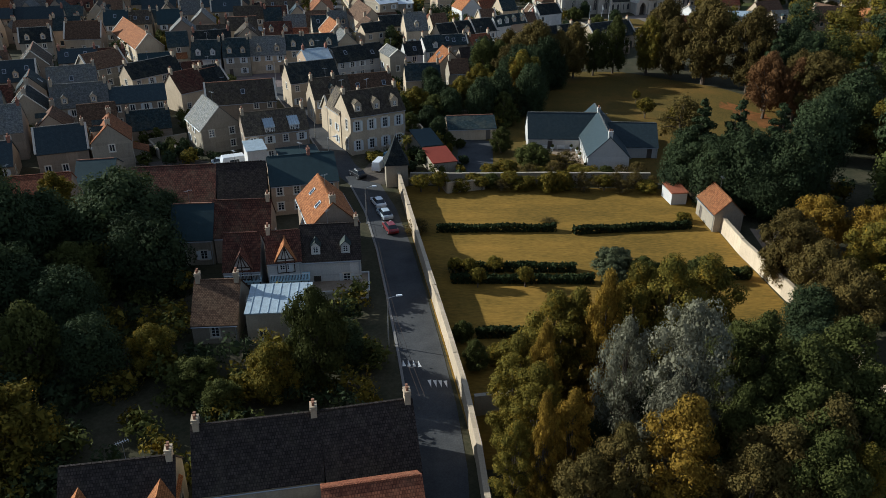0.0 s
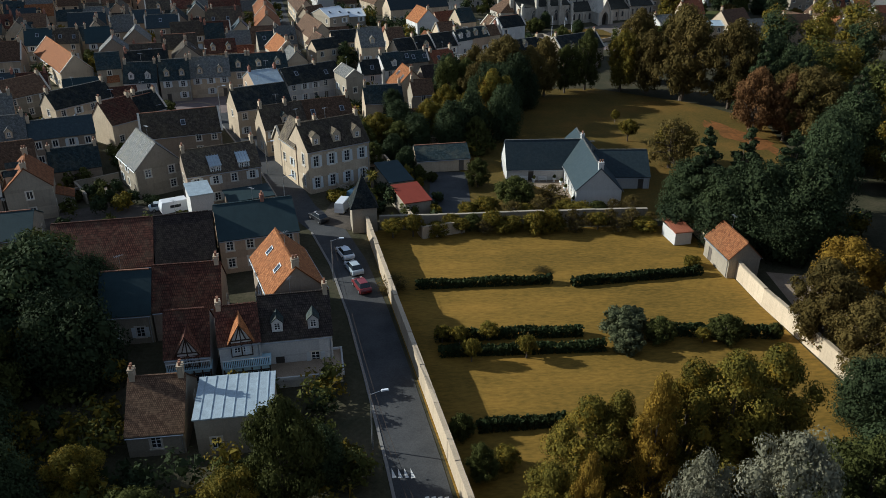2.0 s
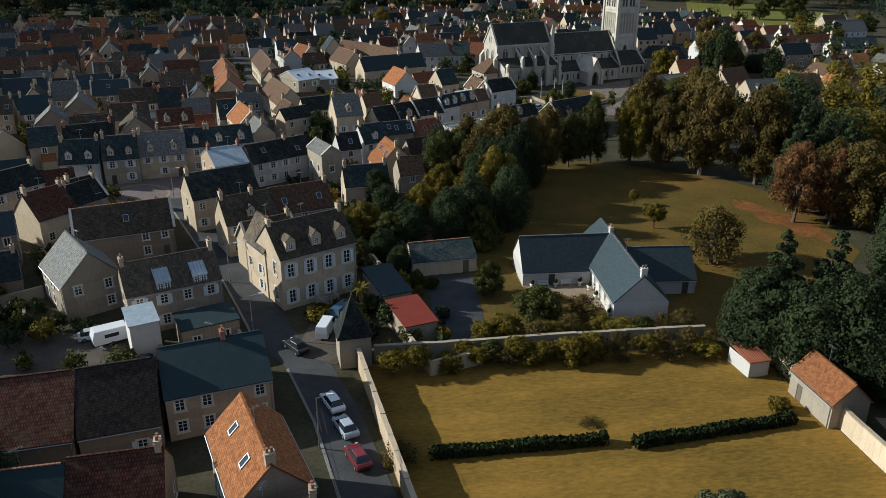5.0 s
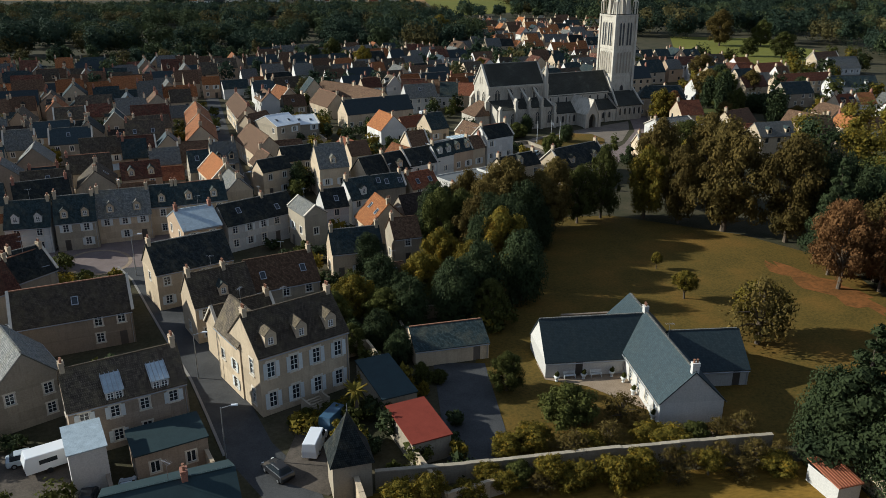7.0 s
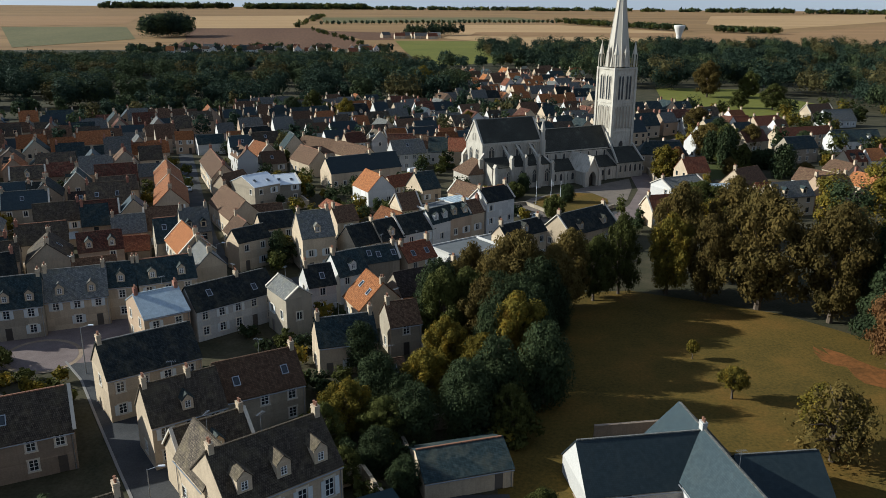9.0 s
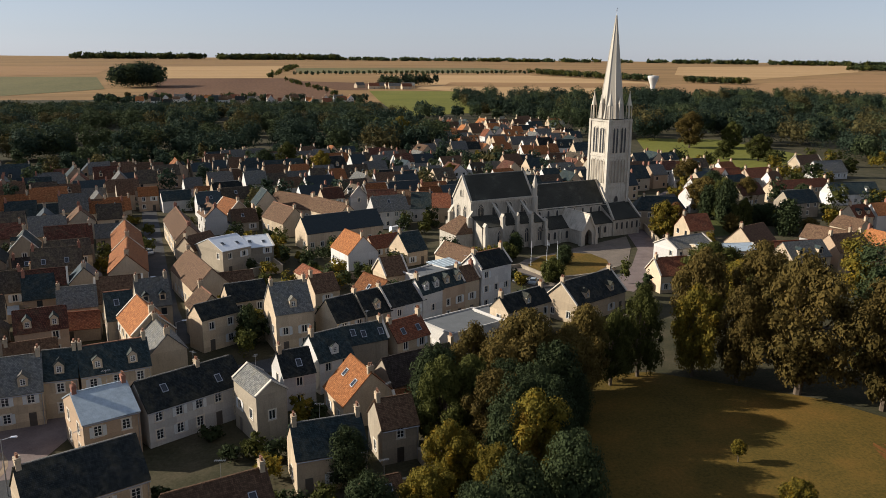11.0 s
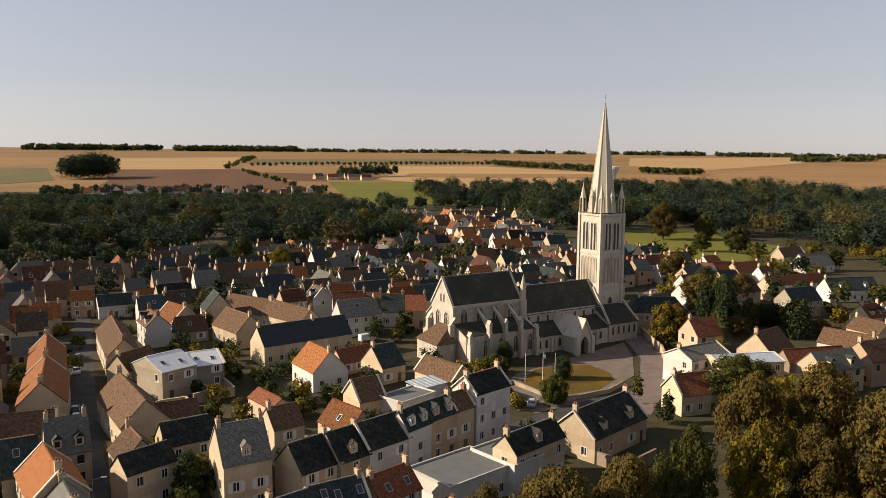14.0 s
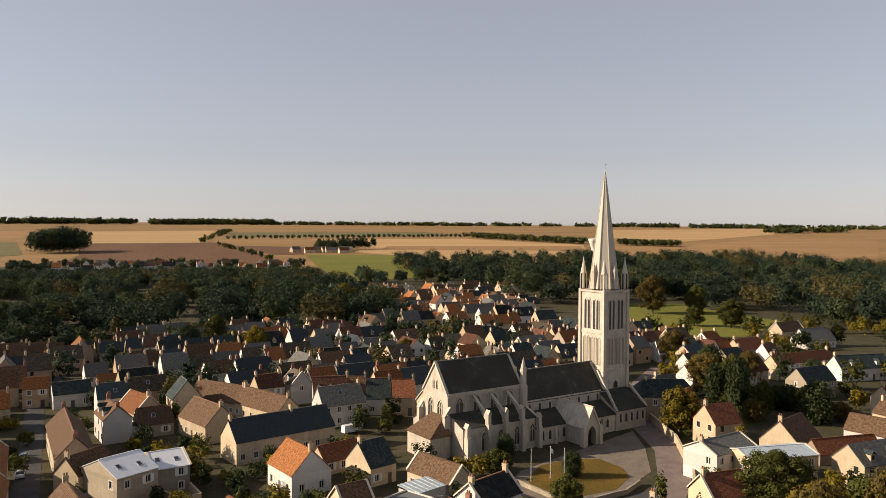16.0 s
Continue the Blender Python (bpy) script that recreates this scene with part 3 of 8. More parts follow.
    if not far and hip < 0.1:
        for s in (-1, 1):
            bm = bmesh.new()
            drop = rise * over / max(D / 2, 0.5)
            tube(bm, (-L / 2, s * (D / 2 + over + 0.06), he - drop - 0.02), (L / 2, s * (D / 2 + over + 0.06), he - drop - 0.02), 0.07, 0.07, 6)
            tube(bm, (L / 2 - 0.25, s * (D / 2 + over + 0.06), he - drop - 0.02), (L / 2 - 0.25, s * (D / 2 + 0.08), he - 0.6), 0.045, 0.045, 5)
            tube(bm, (L / 2 - 0.25, s * (D / 2 + 0.08), he - 0.6), (L / 2 - 0.25, s * (D / 2 + 0.08), 0.1), 0.045, 0.045, 5)
            part("gutter", bm, "metal", rf)
    if (parapet or rnd.random() < 0.2) and hip < 0.1 and parapet is not None:
        for e in (-1, 1):
            bm, uvl = fresh()
            for s in (-1, 1):
                slope(bm, uvl, [(e * gx - 0.2, off, hr + t + 0.14), (e * gx + 0.2, off, hr + t + 0.14), (e * gx + 0.2, s * (D / 2 + 0.2), he + t + 0.05), (e * gx - 0.2, s * (D / 2 + 0.2), he + t + 0.05)], 0.2)
            bmesh.ops.remove_doubles(bm, verts=bm.verts, dist=0.02)
            part("gable_coping", bm, "surround", h)
    for c in chim:
        cx = {"a": -L / 2 + 0.4 + hip, "b": L / 2 - 0.4 - hip, "m": L * 0.12, "n": -L * 0.2}[c]
        st = part("chimney", (FARCHIM if far else CHIM)[stack], stack, h, m=pose(cx, off, hr - 0.15 + rnd.uniform(-0.2, 0.2), 0, 0, 90))
        for k in (() if far else (-0.2, 0.2)):
            part("chimney_pot", POT, "pot", st, m=pose(k, 0, 1.22))
    for (o, u, c, z, sh) in spots:
        u = Vector(u)
        nn = Vector((u.y, -u.x, 0))
        ang = math.degrees(math.atan2(u.y, u.x))
        p = Vector(o) + u * c - nn * 0.14 + Vector((0, 0, z))
        w = part("window", (FARSHUT if sh else FARWIN) if far else WIN, "frame", h, m=pose(*p, 0, 0, ang) @ Matrix.Diagonal((1, 1, wh / 1.4, 1)))
        if far:
            continue
        part("pane", PANE, "pane", w)
        part("surround", SURROUND, "surround", w)
        if sh:
            for k in (-0.8, 0.8):
                q = Vector((k, -0.19, -0.02))
                part("shutter", SHUT, "shutter", w, m=pose(*q))
    for o, u, c in doors:
        u = Vector(u)
        nn = Vector((u.y, -u.x, 0))
        p = Vector(o) + u * c - nn * 0.12
        part("door", DOOR, "door", h, m=pose(*p, 0, 0, math.degrees(math.atan2(u.y, u.x))))
    if lean:
        w, d, top, e = L * rnd.uniform(0.4, 0.7), rnd.uniform(2.0, 3.2), min(he - 0.5, rnd.uniform(2.9, 3.8)), rnd.choice((-1, 1))
        x0, y0, y1, low = rnd.uniform(-L / 2, L / 2 - w), e * D / 2, e * (D / 2 + d), top - 1.0
        bm, uvl = fresh()
        for a, b, za, zb in (((x0, y0), (x0, y1), top, low), ((x0, y1), (x0 + w, y1), low, low), ((x0 + w, y1), (x0 + w, y0), low, top)):
            l = math.hypot(b[0] - a[0], b[1] - a[1])
            quad(bm, uvl, [(*a, 0), (*b, 0), (*b, zb), (*a, za)], [(0, 0), (l, 0), (l, zb), (0, za)])
        ext = part("lean_to", bm, wall, h)
        bm, uvl = fresh()
        slope(bm, uvl, [(x0 - 0.1, y0 + e * 0.01, top + 0.16), (x0 + w + 0.1, y0 + e * 0.01, top + 0.16), (x0 + w + 0.1, y1 + e * 0.2, low + 0.08), (x0 - 0.1, y1 + e * 0.2, low + 0.08)], 0.1)
        part("lean_to_roof", bm, rnd.choice(("slate", "brown_tile", "zinc", "rust_tile", "blue_zinc", roof)), ext)
    run = D / 2
    ang = math.degrees(math.atan2(rise, run))
    for i in range(dorm):
        cx = L * ((i + 0.5) / dorm - 0.5)
        add_dormer(h, cx, he + rise * 0.14, side * (D / 2 - run * 0.14), side, "white" if wall == "white" else "cream", roof if "slate" in roof or dsize > 1 else "slate", dsize)
    for i in range(sky):
        cx = L * ((i + 0.5) / sky - 0.5) + rnd.uniform(-0.6, 0.6)
        k = rnd.uniform(0.35, 0.6)
        sl = part("skylight", SKYFRAME, "metal", h, m=pose(cx, side * D / 2 * (1 - k), he + rise * k + t + 0.01, -side * ang, 0, 0))
        part("pane", SKYPANE, "pane", sl)
    return h

# ---- ground, fields, roads ----
RISE, FOOT = 0.014, 700.0


def land(y):
    """The plain is level under the village and climbs gently beyond it."""
    return max(0.0, (y - FOOT) * RISE)


def sheet(name, mat, pts, lift, label="", category="", kind="structure", parent=None):
    bm, uvl = fresh()
    f = bm.faces.new([bm.verts.new((x, y, land(y) + lift)) for x, y in pts])
    if f.calc_center_median() is not None:
        f.normal_update()
        if f.normal.z < 0:
            f.normal_flip()
    bmesh.ops.triangulate(bm, faces=bm.faces[:])
    ob = new(name, mesh_of(bm, name, mat))
    return tagged(ob, label, category, kind=kind)


def strip(name, mat, line, width, lift, label, category, thick=0.0):
    """A road or path along a line of points, with a real edge where it is thick."""
    bm, uvl = fresh()
    pts = [Vector((x, y, 0)) for x, y in line]
    rows = []
    for i, p in enumerate(pts):
        d = (pts[min(i + 1, len(pts) - 1)] - pts[max(i - 1, 0)]).normalized()
        n = Vector((-d.y, d.x, 0)) * width / 2
        rows.append([p + n + Vector((0, 0, land(p.y) + lift)), p - n + Vector((0, 0, land(p.y) + lift))])
    for a, b in zip(rows, rows[1:]):
        quad(bm, uvl, [a[0], a[1], b[1], b[0]], [(0, 0), (1, 0), (1, 1), (0, 1)])
        if thick:
            for s in (0, 1):
                lo_a, lo_b = a[s] - Vector((0, 0, thick)), b[s] - Vector((0, 0, thick))
                quad(bm, uvl, [a[s], b[s], lo_b, lo_a], [(0, 0), (1, 0), (1, 1), (0, 1)])
    return tagged(new(name, mesh_of(bm, name, mat)), label, category, kind="structure")


bm = bmesh.new()
rows = [[bm.verts.new((x, y, land(y))) for x in (-4500, -1500, -400, 0, 400, 1500, 6500)] for y in (-400, 0, 300, 500, 700, 1200, 2000, 3500, 6000)]
for a, b in zip(rows, rows[1:]):
    for i in range(len(a) - 1):
        bm.faces.new([a[i], a[i + 1], b[i + 1], b[i]])
M["plain"] = ground_mat("rough_autumn_plain", [(0.35, (0.155, 0.095, 0.040)), (0.5, (0.225, 0.138, 0.057)), (0.65, (0.285, 0.178, 0.075))], 0.004, 0.05, 0.95, 0.3, (0.25, 1.6, 1), 0.12)
tagged(new("ground", mesh_of(bm, "ground", "plain")), "flat ground of earth and grass reaching the horizon", "ground", kind="structure")
M["ploughed"] = ground_mat("ploughed_brown_earth", [(0.35, (0.095, 0.050, 0.026)), (0.65, (0.14, 0.078, 0.042))], 0.01, 0.3, 0.95, 0.3, (1, 0.1, 1), 0.3)
M["stubble"] = ground_mat("pale_straw_stubble", [(0.35, (0.32, 0.205, 0.09)), (0.65, (0.42, 0.275, 0.13))], 0.01, 0.2, 0.95, 0.3, (0.15, 1, 1), 0.5)
M["stubble_dark"] = ground_mat("worn_ochre_stubble", [(0.35, (0.22, 0.13, 0.055)), (0.65, (0.30, 0.18, 0.08))], 0.008, 0.2, 0.95, 0.3, (0.15, 1, 1), 0.2)
M["meadow"] = ground_mat("green_meadow", [(0.35, (0.10, 0.105, 0.018)), (0.65, (0.155, 0.15, 0.028))], 0.01, 0.3, 0.95, 0.2)
M["dull_green"] = ground_mat("dull_green_crop", [(0.35, (0.10, 0.095, 0.04)), (0.65, (0.15, 0.13, 0.055))], 0.01, 0.3, 0.95, 0.2, (1, 0.2, 1))
sheet("field_meadow", "meadow", [(129, 1284), (257, 1265), (268, 1121), (282, 986), (197, 871), (135, 837), (103, 826), (114, 1056)], 0.3, "bright green meadow behind the village", "field")
sheet("field_ploughed", "ploughed", [(-236, 1756), (31, 1793), (74, 1292), (60, 1090), (-165, 1090), (-175, 1329)], 0.3, "ploughed brown field beyond the woods", "field")
sheet("field_stubble", "stubble", [(-381, 2784), (28, 2971), (-18, 1803), (-276, 1767)], 0.3, "pale stubble field on the plain", "field")
sheet("field_far_crop", "dull_green", [(59, 2712), (719, 2807), (702, 2289), (51, 2155)], 0.3, "dull green crop along a row of trees", "field")
sheet("field_ploughed_small", "ploughed", [(38, 1646), (160, 1560), (128, 1300), (84, 1310)], 0.3, "ploughed brown field beside a track", "field")
sheet("field_straw", "stubble", [(222, 2007), (616, 2026), (731, 1599), (433, 993), (297, 977), (293, 1164), (212, 1355), (322, 1705)], 0.3, "pale straw-coloured field in bands", "field")
sheet("field_ochre_band", "stubble_dark", [(319, 1589), (697, 1544), (608, 1359), (272, 1427)], 0.6, "darker band of worn stubble", "field")
sheet("field_ochre", "stubble_dark", [(749, 1538), (887, 1494), (1778, 2250), (1703, 1807), (845, 977), (474, 1042)], 0.3, "ochre stubble field with tracks", "field")
sheet("field_straw_far", "stubble", [(1632, 3156), (2924, 3685), (1927, 2468), (1041, 1738), (1056, 2101)], 0.3, "pale straw field towards the horizon", "field")
sheet("field_far_left", "stubble_dark", [(-897, 2701), (-507, 2862), (-395, 2012), (-604, 1860)], 0.3, "worn stubble field at the plain's edge", "field")
sheet("field_green_left", "dull_green", [(-593, 1829), (-358, 1836), (-248, 1340), (-352, 1137)], 0.3, "dull green field by a copse", "field")

sheet("lawn_far_park", "meadow", [(178, 470), (232, 458), (290, 500), (290, 600), (238, 620)], 0.06, "green lawn of a far walled park", "lawn")
# the village floor: yards and gardens, then lawns, roads and paving on top
sheet("ground_yards", "yard", [(-420, -60), (900, -60), (900, 700), (-420, 700)], 0.02, "worn earth yards and rough grass between houses", "ground")
sheet("ground_wood_floor", "yard", [(-420, 700), (60, 700), (60, 1090), (-420, 1090)], 0.05, "dark leaf-strewn floor of the wood", "ground")
sheet("ground_wood_floor", "yard", [(60, 700), (900, 700), (900, 960), (480, 1000), (60, 1000)], 0.05, "dark leaf-strewn floor of the wood", "ground")
sheet("lawn_garden", "lawn", [(-7.0, 137.3), (5.5, 62), (52, 62), (47, 110), (45.5, 136)], 0.05, "mown walled garden lawn, yellowing in autumn", "lawn")
sheet("lawn_park", "park_lawn", [(11, 140), (44, 139), (56, 140), (80, 165), (84, 192), (74, 208), (52, 224), (32, 225), (17, 190), (10, 160)], 0.05, "rough park lawn, yellow-green in low sun", "lawn")
ROAD = [(4.0, 20), (1.9, 45), (1.6, 62), (0.6, 72), (-0.9, 82), (-3.4, 97), (-5.9, 111), (-9.2, 126), (-13.0, 138), (-18.3, 147), (-21.4, 156), (-24.6, 165), (-29.3, 176), (-34.7, 189), (-40, 202), (-44, 209)]
strip("road_lane", "tarmac", ROAD, 5.4, 0.06, "narrow village lane of worn grey tarmac", "road")
strip("road_street", "tarmac", [(-40, 222), (-20, 236), (0, 244), (24, 254), (46, 270), (66, 279), (84, 284)], 6.0, 0.06, "village street of grey tarmac between terraces", "road")
strip("road_long_street", "tarmac", [(-27.7, 252.7), (-32.7, 273.7), (-39.6, 311.4), (-48.2, 363.3), (-56.5, 412.2), (-47.9, 542.2)], 4.8, 0.065, "long straight street of dark tarmac", "road")
strip("road_church", "pink_tarmac", [(67.9, 271.0), (82.7, 288.8), (93.0, 306.7), (98.9, 326.2), (102.6, 341.6), (118, 365), (150, 400)], 6.5, 0.07, "pinkish tarmac road curving past the church", "road")
sheet("pavement_square", "pink_tarmac", [(-68, 214), (-55, 206), (-42, 207), (-36, 226), (-34, 239), (-60, 231), (-70, 228)], 0.075, "paved square of pinkish asphalt", "pavement")
sheet("pavement_island", "pave", [(-50.5 + 6.0 * math.cos(k * math.pi / 12) - 1.2 * math.sin(k * math.pi / 12), 210.5 + 6.6 * math.sin(k * math.pi / 12)) for k in range(24)], 0.09, "pale kerbed rim of a round island", "pavement")
sheet("pavement_island", "pink_tarmac", [(-50.5 + 5.3 * math.cos(k * math.pi / 12) - 1.1 * math.sin(k * math.pi / 12), 210.5 + 5.8 * math.sin(k * math.pi / 12)) for k in range(24)], 0.11, "round island of pinkish asphalt in the square", "pavement")
M["forecourt"] = ground_mat("worn_gravel_forecourt", [(0.35, (0.12, 0.10, 0.08)), (0.65, (0.20, 0.165, 0.13))], 0.3, 6.0, 0.9, 0.01)
sheet("pavement_church", "forecourt", [(46.2, 291.3), (55.0, 302.5), (94.0, 324.2), (89.2, 310.6), (80.8, 294.5), (71.7, 287.5), (64.6, 281.3), (48.6, 275.0)], 0.08, "pale gravel forecourt beside the church", "pavement")
sheet("lawn_church", "park_lawn", [(53.8, 296.8), (60.2, 304.6), (68.8, 307.3), (74.7, 305.4), (76.3, 298.0), (74.6, 292.5), (68.1, 286.5), (58.5, 284.8), (53.0, 288.0)], 0.12, "small lawn before the church, bounded by a path", "lawn")
sheet("pavement_terrace", "pave", [(19, 162), (19, 157.5), (24, 155), (30.8, 147), (33, 140), (36, 140), (34, 147), (31, 158)], 0.1, "pale gravel terrace of the white house", "pavement")
M["leaf_litter"] = ground_mat("russet_leaf_litter", [(0.35, (0.10, 0.050, 0.014)), (0.65, (0.22, 0.088, 0.024))], 0.3, 1.2, 0.95, 0.05)
sheet("ground_leaf_litter", "leaf_litter", [(74.5 + (3.2 + 1.2 * math.sin(k * 1.7)) * math.cos(k * math.pi / 16) - 3.6 * math.sin(k * math.pi / 16), 181 + (12 + 2.2 * math.sin(k * 2.3 + 1)) * math.sin(k * math.pi / 16)) for k in range(32)], 0.07, "russet fallen leaves below autumn trees", "ground")
sheet("pavement_drive", "tarmac", [(5, 164), (12, 163), (11, 140), (3.5, 140)], 0.08, "worn dark driveway before a garage", "pavement")
sheet("pavement_yard_left", "gravel_yard", [(-60, 132), (-40, 134), (-34, 146), (-52, 152), (-62, 146)], 0.07, "dirty gravel parking yard", "pavement")
sheet("pavement_barn_yard", "pave", [(51, 103), (62, 104), (60, 117), (52, 119)], 0.07, "pale gravel yard beside the small barn", "pavement")
sheet("pavement_gate", "gravel_yard", [(-15, 141), (-9.5, 137.5), (-7, 140), (-9, 148), (-13, 150)], 0.09, "worn paved gateway at the lane", "pavement")


def run_wall(name, pts, h, thick, mat, label, kind="structure", cap=0.12):
    """A garden wall along a line, with a projecting coping that is a part of its own."""
    bm, uvl = fresh()
    bc, uvc = fresh()
    for (x0, y0), (x1, y1) in zip(pts, pts[1:]):
        a, b = Vector((x0, y0, 0)), Vector((x1, y1, 0))
        d = (b - a).normalized()
        n = Vector((-d.y, d.x, 0))
        steps = max(1, int((b - a).length / 2.2))
        for i in range(steps):
            p, q = a.lerp(b, i / steps), a.lerp(b, (i + 1) / steps)
            hh = h + 0.12 * noise.noise(Vector((p.x * 0.4, p.y * 0.4, 3)))
            for s0, tk, z0, z1, bb, uu in ((0, thick / 2, 0, hh, bm, uvl), (0, thick / 2 + 0.06, hh, hh + cap, bc, uvc)):
                c = [p - n * tk, q - n * tk, q + n * tk, p + n * tk]
                lo = [v + Vector((0, 0, z0)) for v in c]
                hi = [v + Vector((0, 0, z1)) for v in c]
                l = (q - p).length
                for k in range(4):
                    j = (k + 1) % 4
                    w0 = i * 2.2
                    quad(bb, uu, [lo[k], lo[j], hi[j], hi[k]], [(w0, z0), (w0 + l, z0), (w0 + l, z1), (w0, z1)])
                quad(bb, uu, hi, [(0, 0), (l, 0), (l, 1), (0, 1)])
    ob = tagged(new(name, mesh_of(bm, name, mat)), label, "wall", kind=kind)
    part("coping", bc, mat, ob)
    return ob


run_wall("garden_wall", [(6.3, 50), (5.4, 62.6), (4.3, 72), (2.5, 83), (0.1, 97), (-2.3, 111), (-4.9, 126.5), (-6.6, 136.6)], 2.7, 0.45, "cream", "tall old limestone garden wall along the lane")
run_wall("garden_wall", [(46.2, 138), (46.6, 125), (47.3, 109.6), (49.2, 94.6), (51, 80), (53, 62)], 2.6, 0.45, "cream", "old limestone wall bounding the garden")
run_wall("garden_wall", [(-4.6, 138.0), (5.0, 138.0), (20, 138.5), (40, 138.5)], 2.2, 0.4, "grey_stone", "grey stone wall across the garden's end")
run_wall("garden_wall", [(5.2, 70.5), (10.5, 71.5)], 2.6, 0.4, "grey_stone", "short grey stone wall meeting the lane wall")
# lawn green with its shade already put into the colour
M["dark_lawn"] = ground_mat("shaded_green_lawn", [(0.35, (0.05, 0.058, 0.016)), (0.65, (0.08, 0.085, 0.024))], 0.3, 3.0, 0.95, 0.05)
run_wall("garden_wall", [(105.8, 345.5), (103.6, 331.2), (97.9, 311.3), (86.7, 288.3), (73.8, 268.9)], 2.0, 0.4, "cream", "pale stone wall along the curving church road")
run_wall("garden_wall", [(43.2, 293.7), (51.2, 294.9), (55.8, 280.2), (69.0, 283.9), (74.3, 288.0)], 0.9, 0.3, "grey_stone", "low grey stone wall round the church lawn")
sheet("lawn_villa", "dark_lawn", [(106.8, 344.4), (141.5, 342.6), (131.1, 321.7), (101.8, 313.8)], 0.06, "shaded green lawn behind the church road wall", "lawn")

# ---- houses along the lane ----
house(-43.1, 124.2, 13.4, 11.5, 8, 3.9, 8.6, "brown_stone", "old_red_tile", "", win=0.4, parapet=None)
house(-32.5, 126.0, 8.0, 11.5, 12, 3.9, 8.6, "brown_stone", "dark_tile", "", win=0.4, parapet=None)
house(-23.2, 130.4, 11.4, 11.5, 15, 5.4, 8.5, "ochre", "blue_zinc", "m", stack="brick", parapet=None)
# brown stone puts the near gable's shade into the wall colour; the lit side is cream
house(-15.9, 109.8, 11.8, 6.9, -71, 7.3, 10.7, "brown_stone", "orange_tile", "b", sky=2, side=-1, parapet=None, win=0.5)
house(-14.3, 102.1, 8.2, 7.3, 7, 4.6, 8.3, "white", "dark_tile", "b", dorm=2, shut=1.0, dsize=0.95, win=1.2)
timber_house = house(-20.6, 99.8, 4.6, 6.3, 11, 5.2, 8.3, "white", "old_red_tile", "a", win=0.6, note="with a half-timbered gable")
timber_gable(timber_house, 0.2, -3.2, 3.5, 2.3, 2.1, "orange_tile", 2, 0.95)
timber_house = house(-26.1, 99.5, 4.9, 7.6, 6, 4.3, 8.1, "white", "old_red_tile", "", win=0.6, note="with a half-timbered gable")
timber_gable(timber_house, 0.1, -3.85, 2.9, 2.3, 1.9, "old_red_tile", 2, 0.95)
house(-35.7, 109.4, 6.0, 8.0, 5, 4.2, 8.2, "grey_stone", "blue_zinc", "", parapet=None)
house(-28.5, 110.5, 8.2, 8.2, 6, 4.3, 8.4, "brown_stone", "old_red_tile", "b", parapet=None)
house(-26.9, 89.0, 5.6, 9.2, 4, 2.8, 6.5, "grey_stone", "brown_tile", "ab")
house(-15.1, 58.5, 11.2, 8.3, 11, 4.8, 9.0, "grey_stone", "dark_tile", "ab")
house(-5.3, 60.6, 8.5, 9.4, 13, 4.3, 9.0, "grey_stone", "dark_tile", "b")
front_house = house(-26.7, 55.1, 9.6, 5.1, 10, 4.5, 7.0, "grey_stone", "dark_tile", "b", note="with gabled roof dormers")
# orange dormer tile puts the sunlit look of their left slopes into the roof colour
for x in (-3.2, 3.6):
    timber_gable(front_house, x, -3.2, 3.0, 2.4, 1.5, "orange_tile", 1)
house(-71.5, 122.7, 21.4, 6.1, 15, 4.9, 7.0, "brown_stone", "red_tile", "", win=0.4)
house(47.5, 121.5, 7.7, 4.7, -86, 3.2, 5.5, "grey_stone", "rust_tile", "", win=0)
house(-60.6, 134.4, 6.6, 10.0, 12, 3.5, 6.0, "grey_stone", "blue_zinc", "")
house(-46.7, 160.2, 10.7, 8.4, -57, 5.3, 9.5, "grey_stone", "grey_slate", "")
house(-60.8, 187.5, 7.2, 8.0, 49, 5.0, 9.0, "cream", "old_red_tile", "ab")
house(-72.7, 198.8, 14.0, 6.1, 50, 5.9, 9.0, "cream", "dark_slate", "ab")
house(-57.0, 195.3, 5.1, 5.0, 41, 6.0, 8.5, "white", "dark_slate", "a")
house(-88.8, 207.6, 10.5, 6.8, 51, 5.6, 9.0, "grey_stone", "brown_tile", "b")
house(-110.8, 250.1, 10.5, 8.9, 11, 4.6, 9.0, "cream", "brown_tile", "ab")
house(-92.4, 244.0, 30.5, 7.9, -57, 5.0, 9.0, "cream", "orange_tile", "b")
# the white house in the park
house(26.8, 162.0, 15.2, 8.5, -1, 2.4, 6.6, "white", "plain_slate", "b", shut=0, win=0.7, stack="white")
house(33.8, 156.5, 23.1, 7.9, 88, 3.0, 6.9, "white", "plain_slate", "a", shut=0, win=0.6, stack="white")
house(40.2, 157.1, 9.6, 8.7, -3, 2.4, 6.0, "white", "plain_slate", "", shut=0, win=0.5)
# the manor at the bend and its neighbours
house(-13.9, 160.3, 12.2, 8.6, 29, 8.1, 12.0, "cream", "mossy_tile", "ab", dorm=3, shut=1.0, dsize=1.15, tall=True)
house(-19.6, 162.4, 7.4, 4.6, 119, 7.6, 11.2, "cream", "mossy_tile", "", win=0.8, note="a cross wing")
shed_house = house(-32.6, 153.5, 12.7, 6.9, 23, 6.1, 9.5, "brown_stone", "mossy_tile", "ab", shut=0.5, note="with sheet-roofed dormers")
for x in (-1.4, 3.5):
    shed_dormer(shed_house, x)
house(-45.1, 178.1, 15.2, 7.9, 17, 5.1, 9.0, "brown_stone", "mossy_tile", "", win=0.3, shut=0, sky=1)
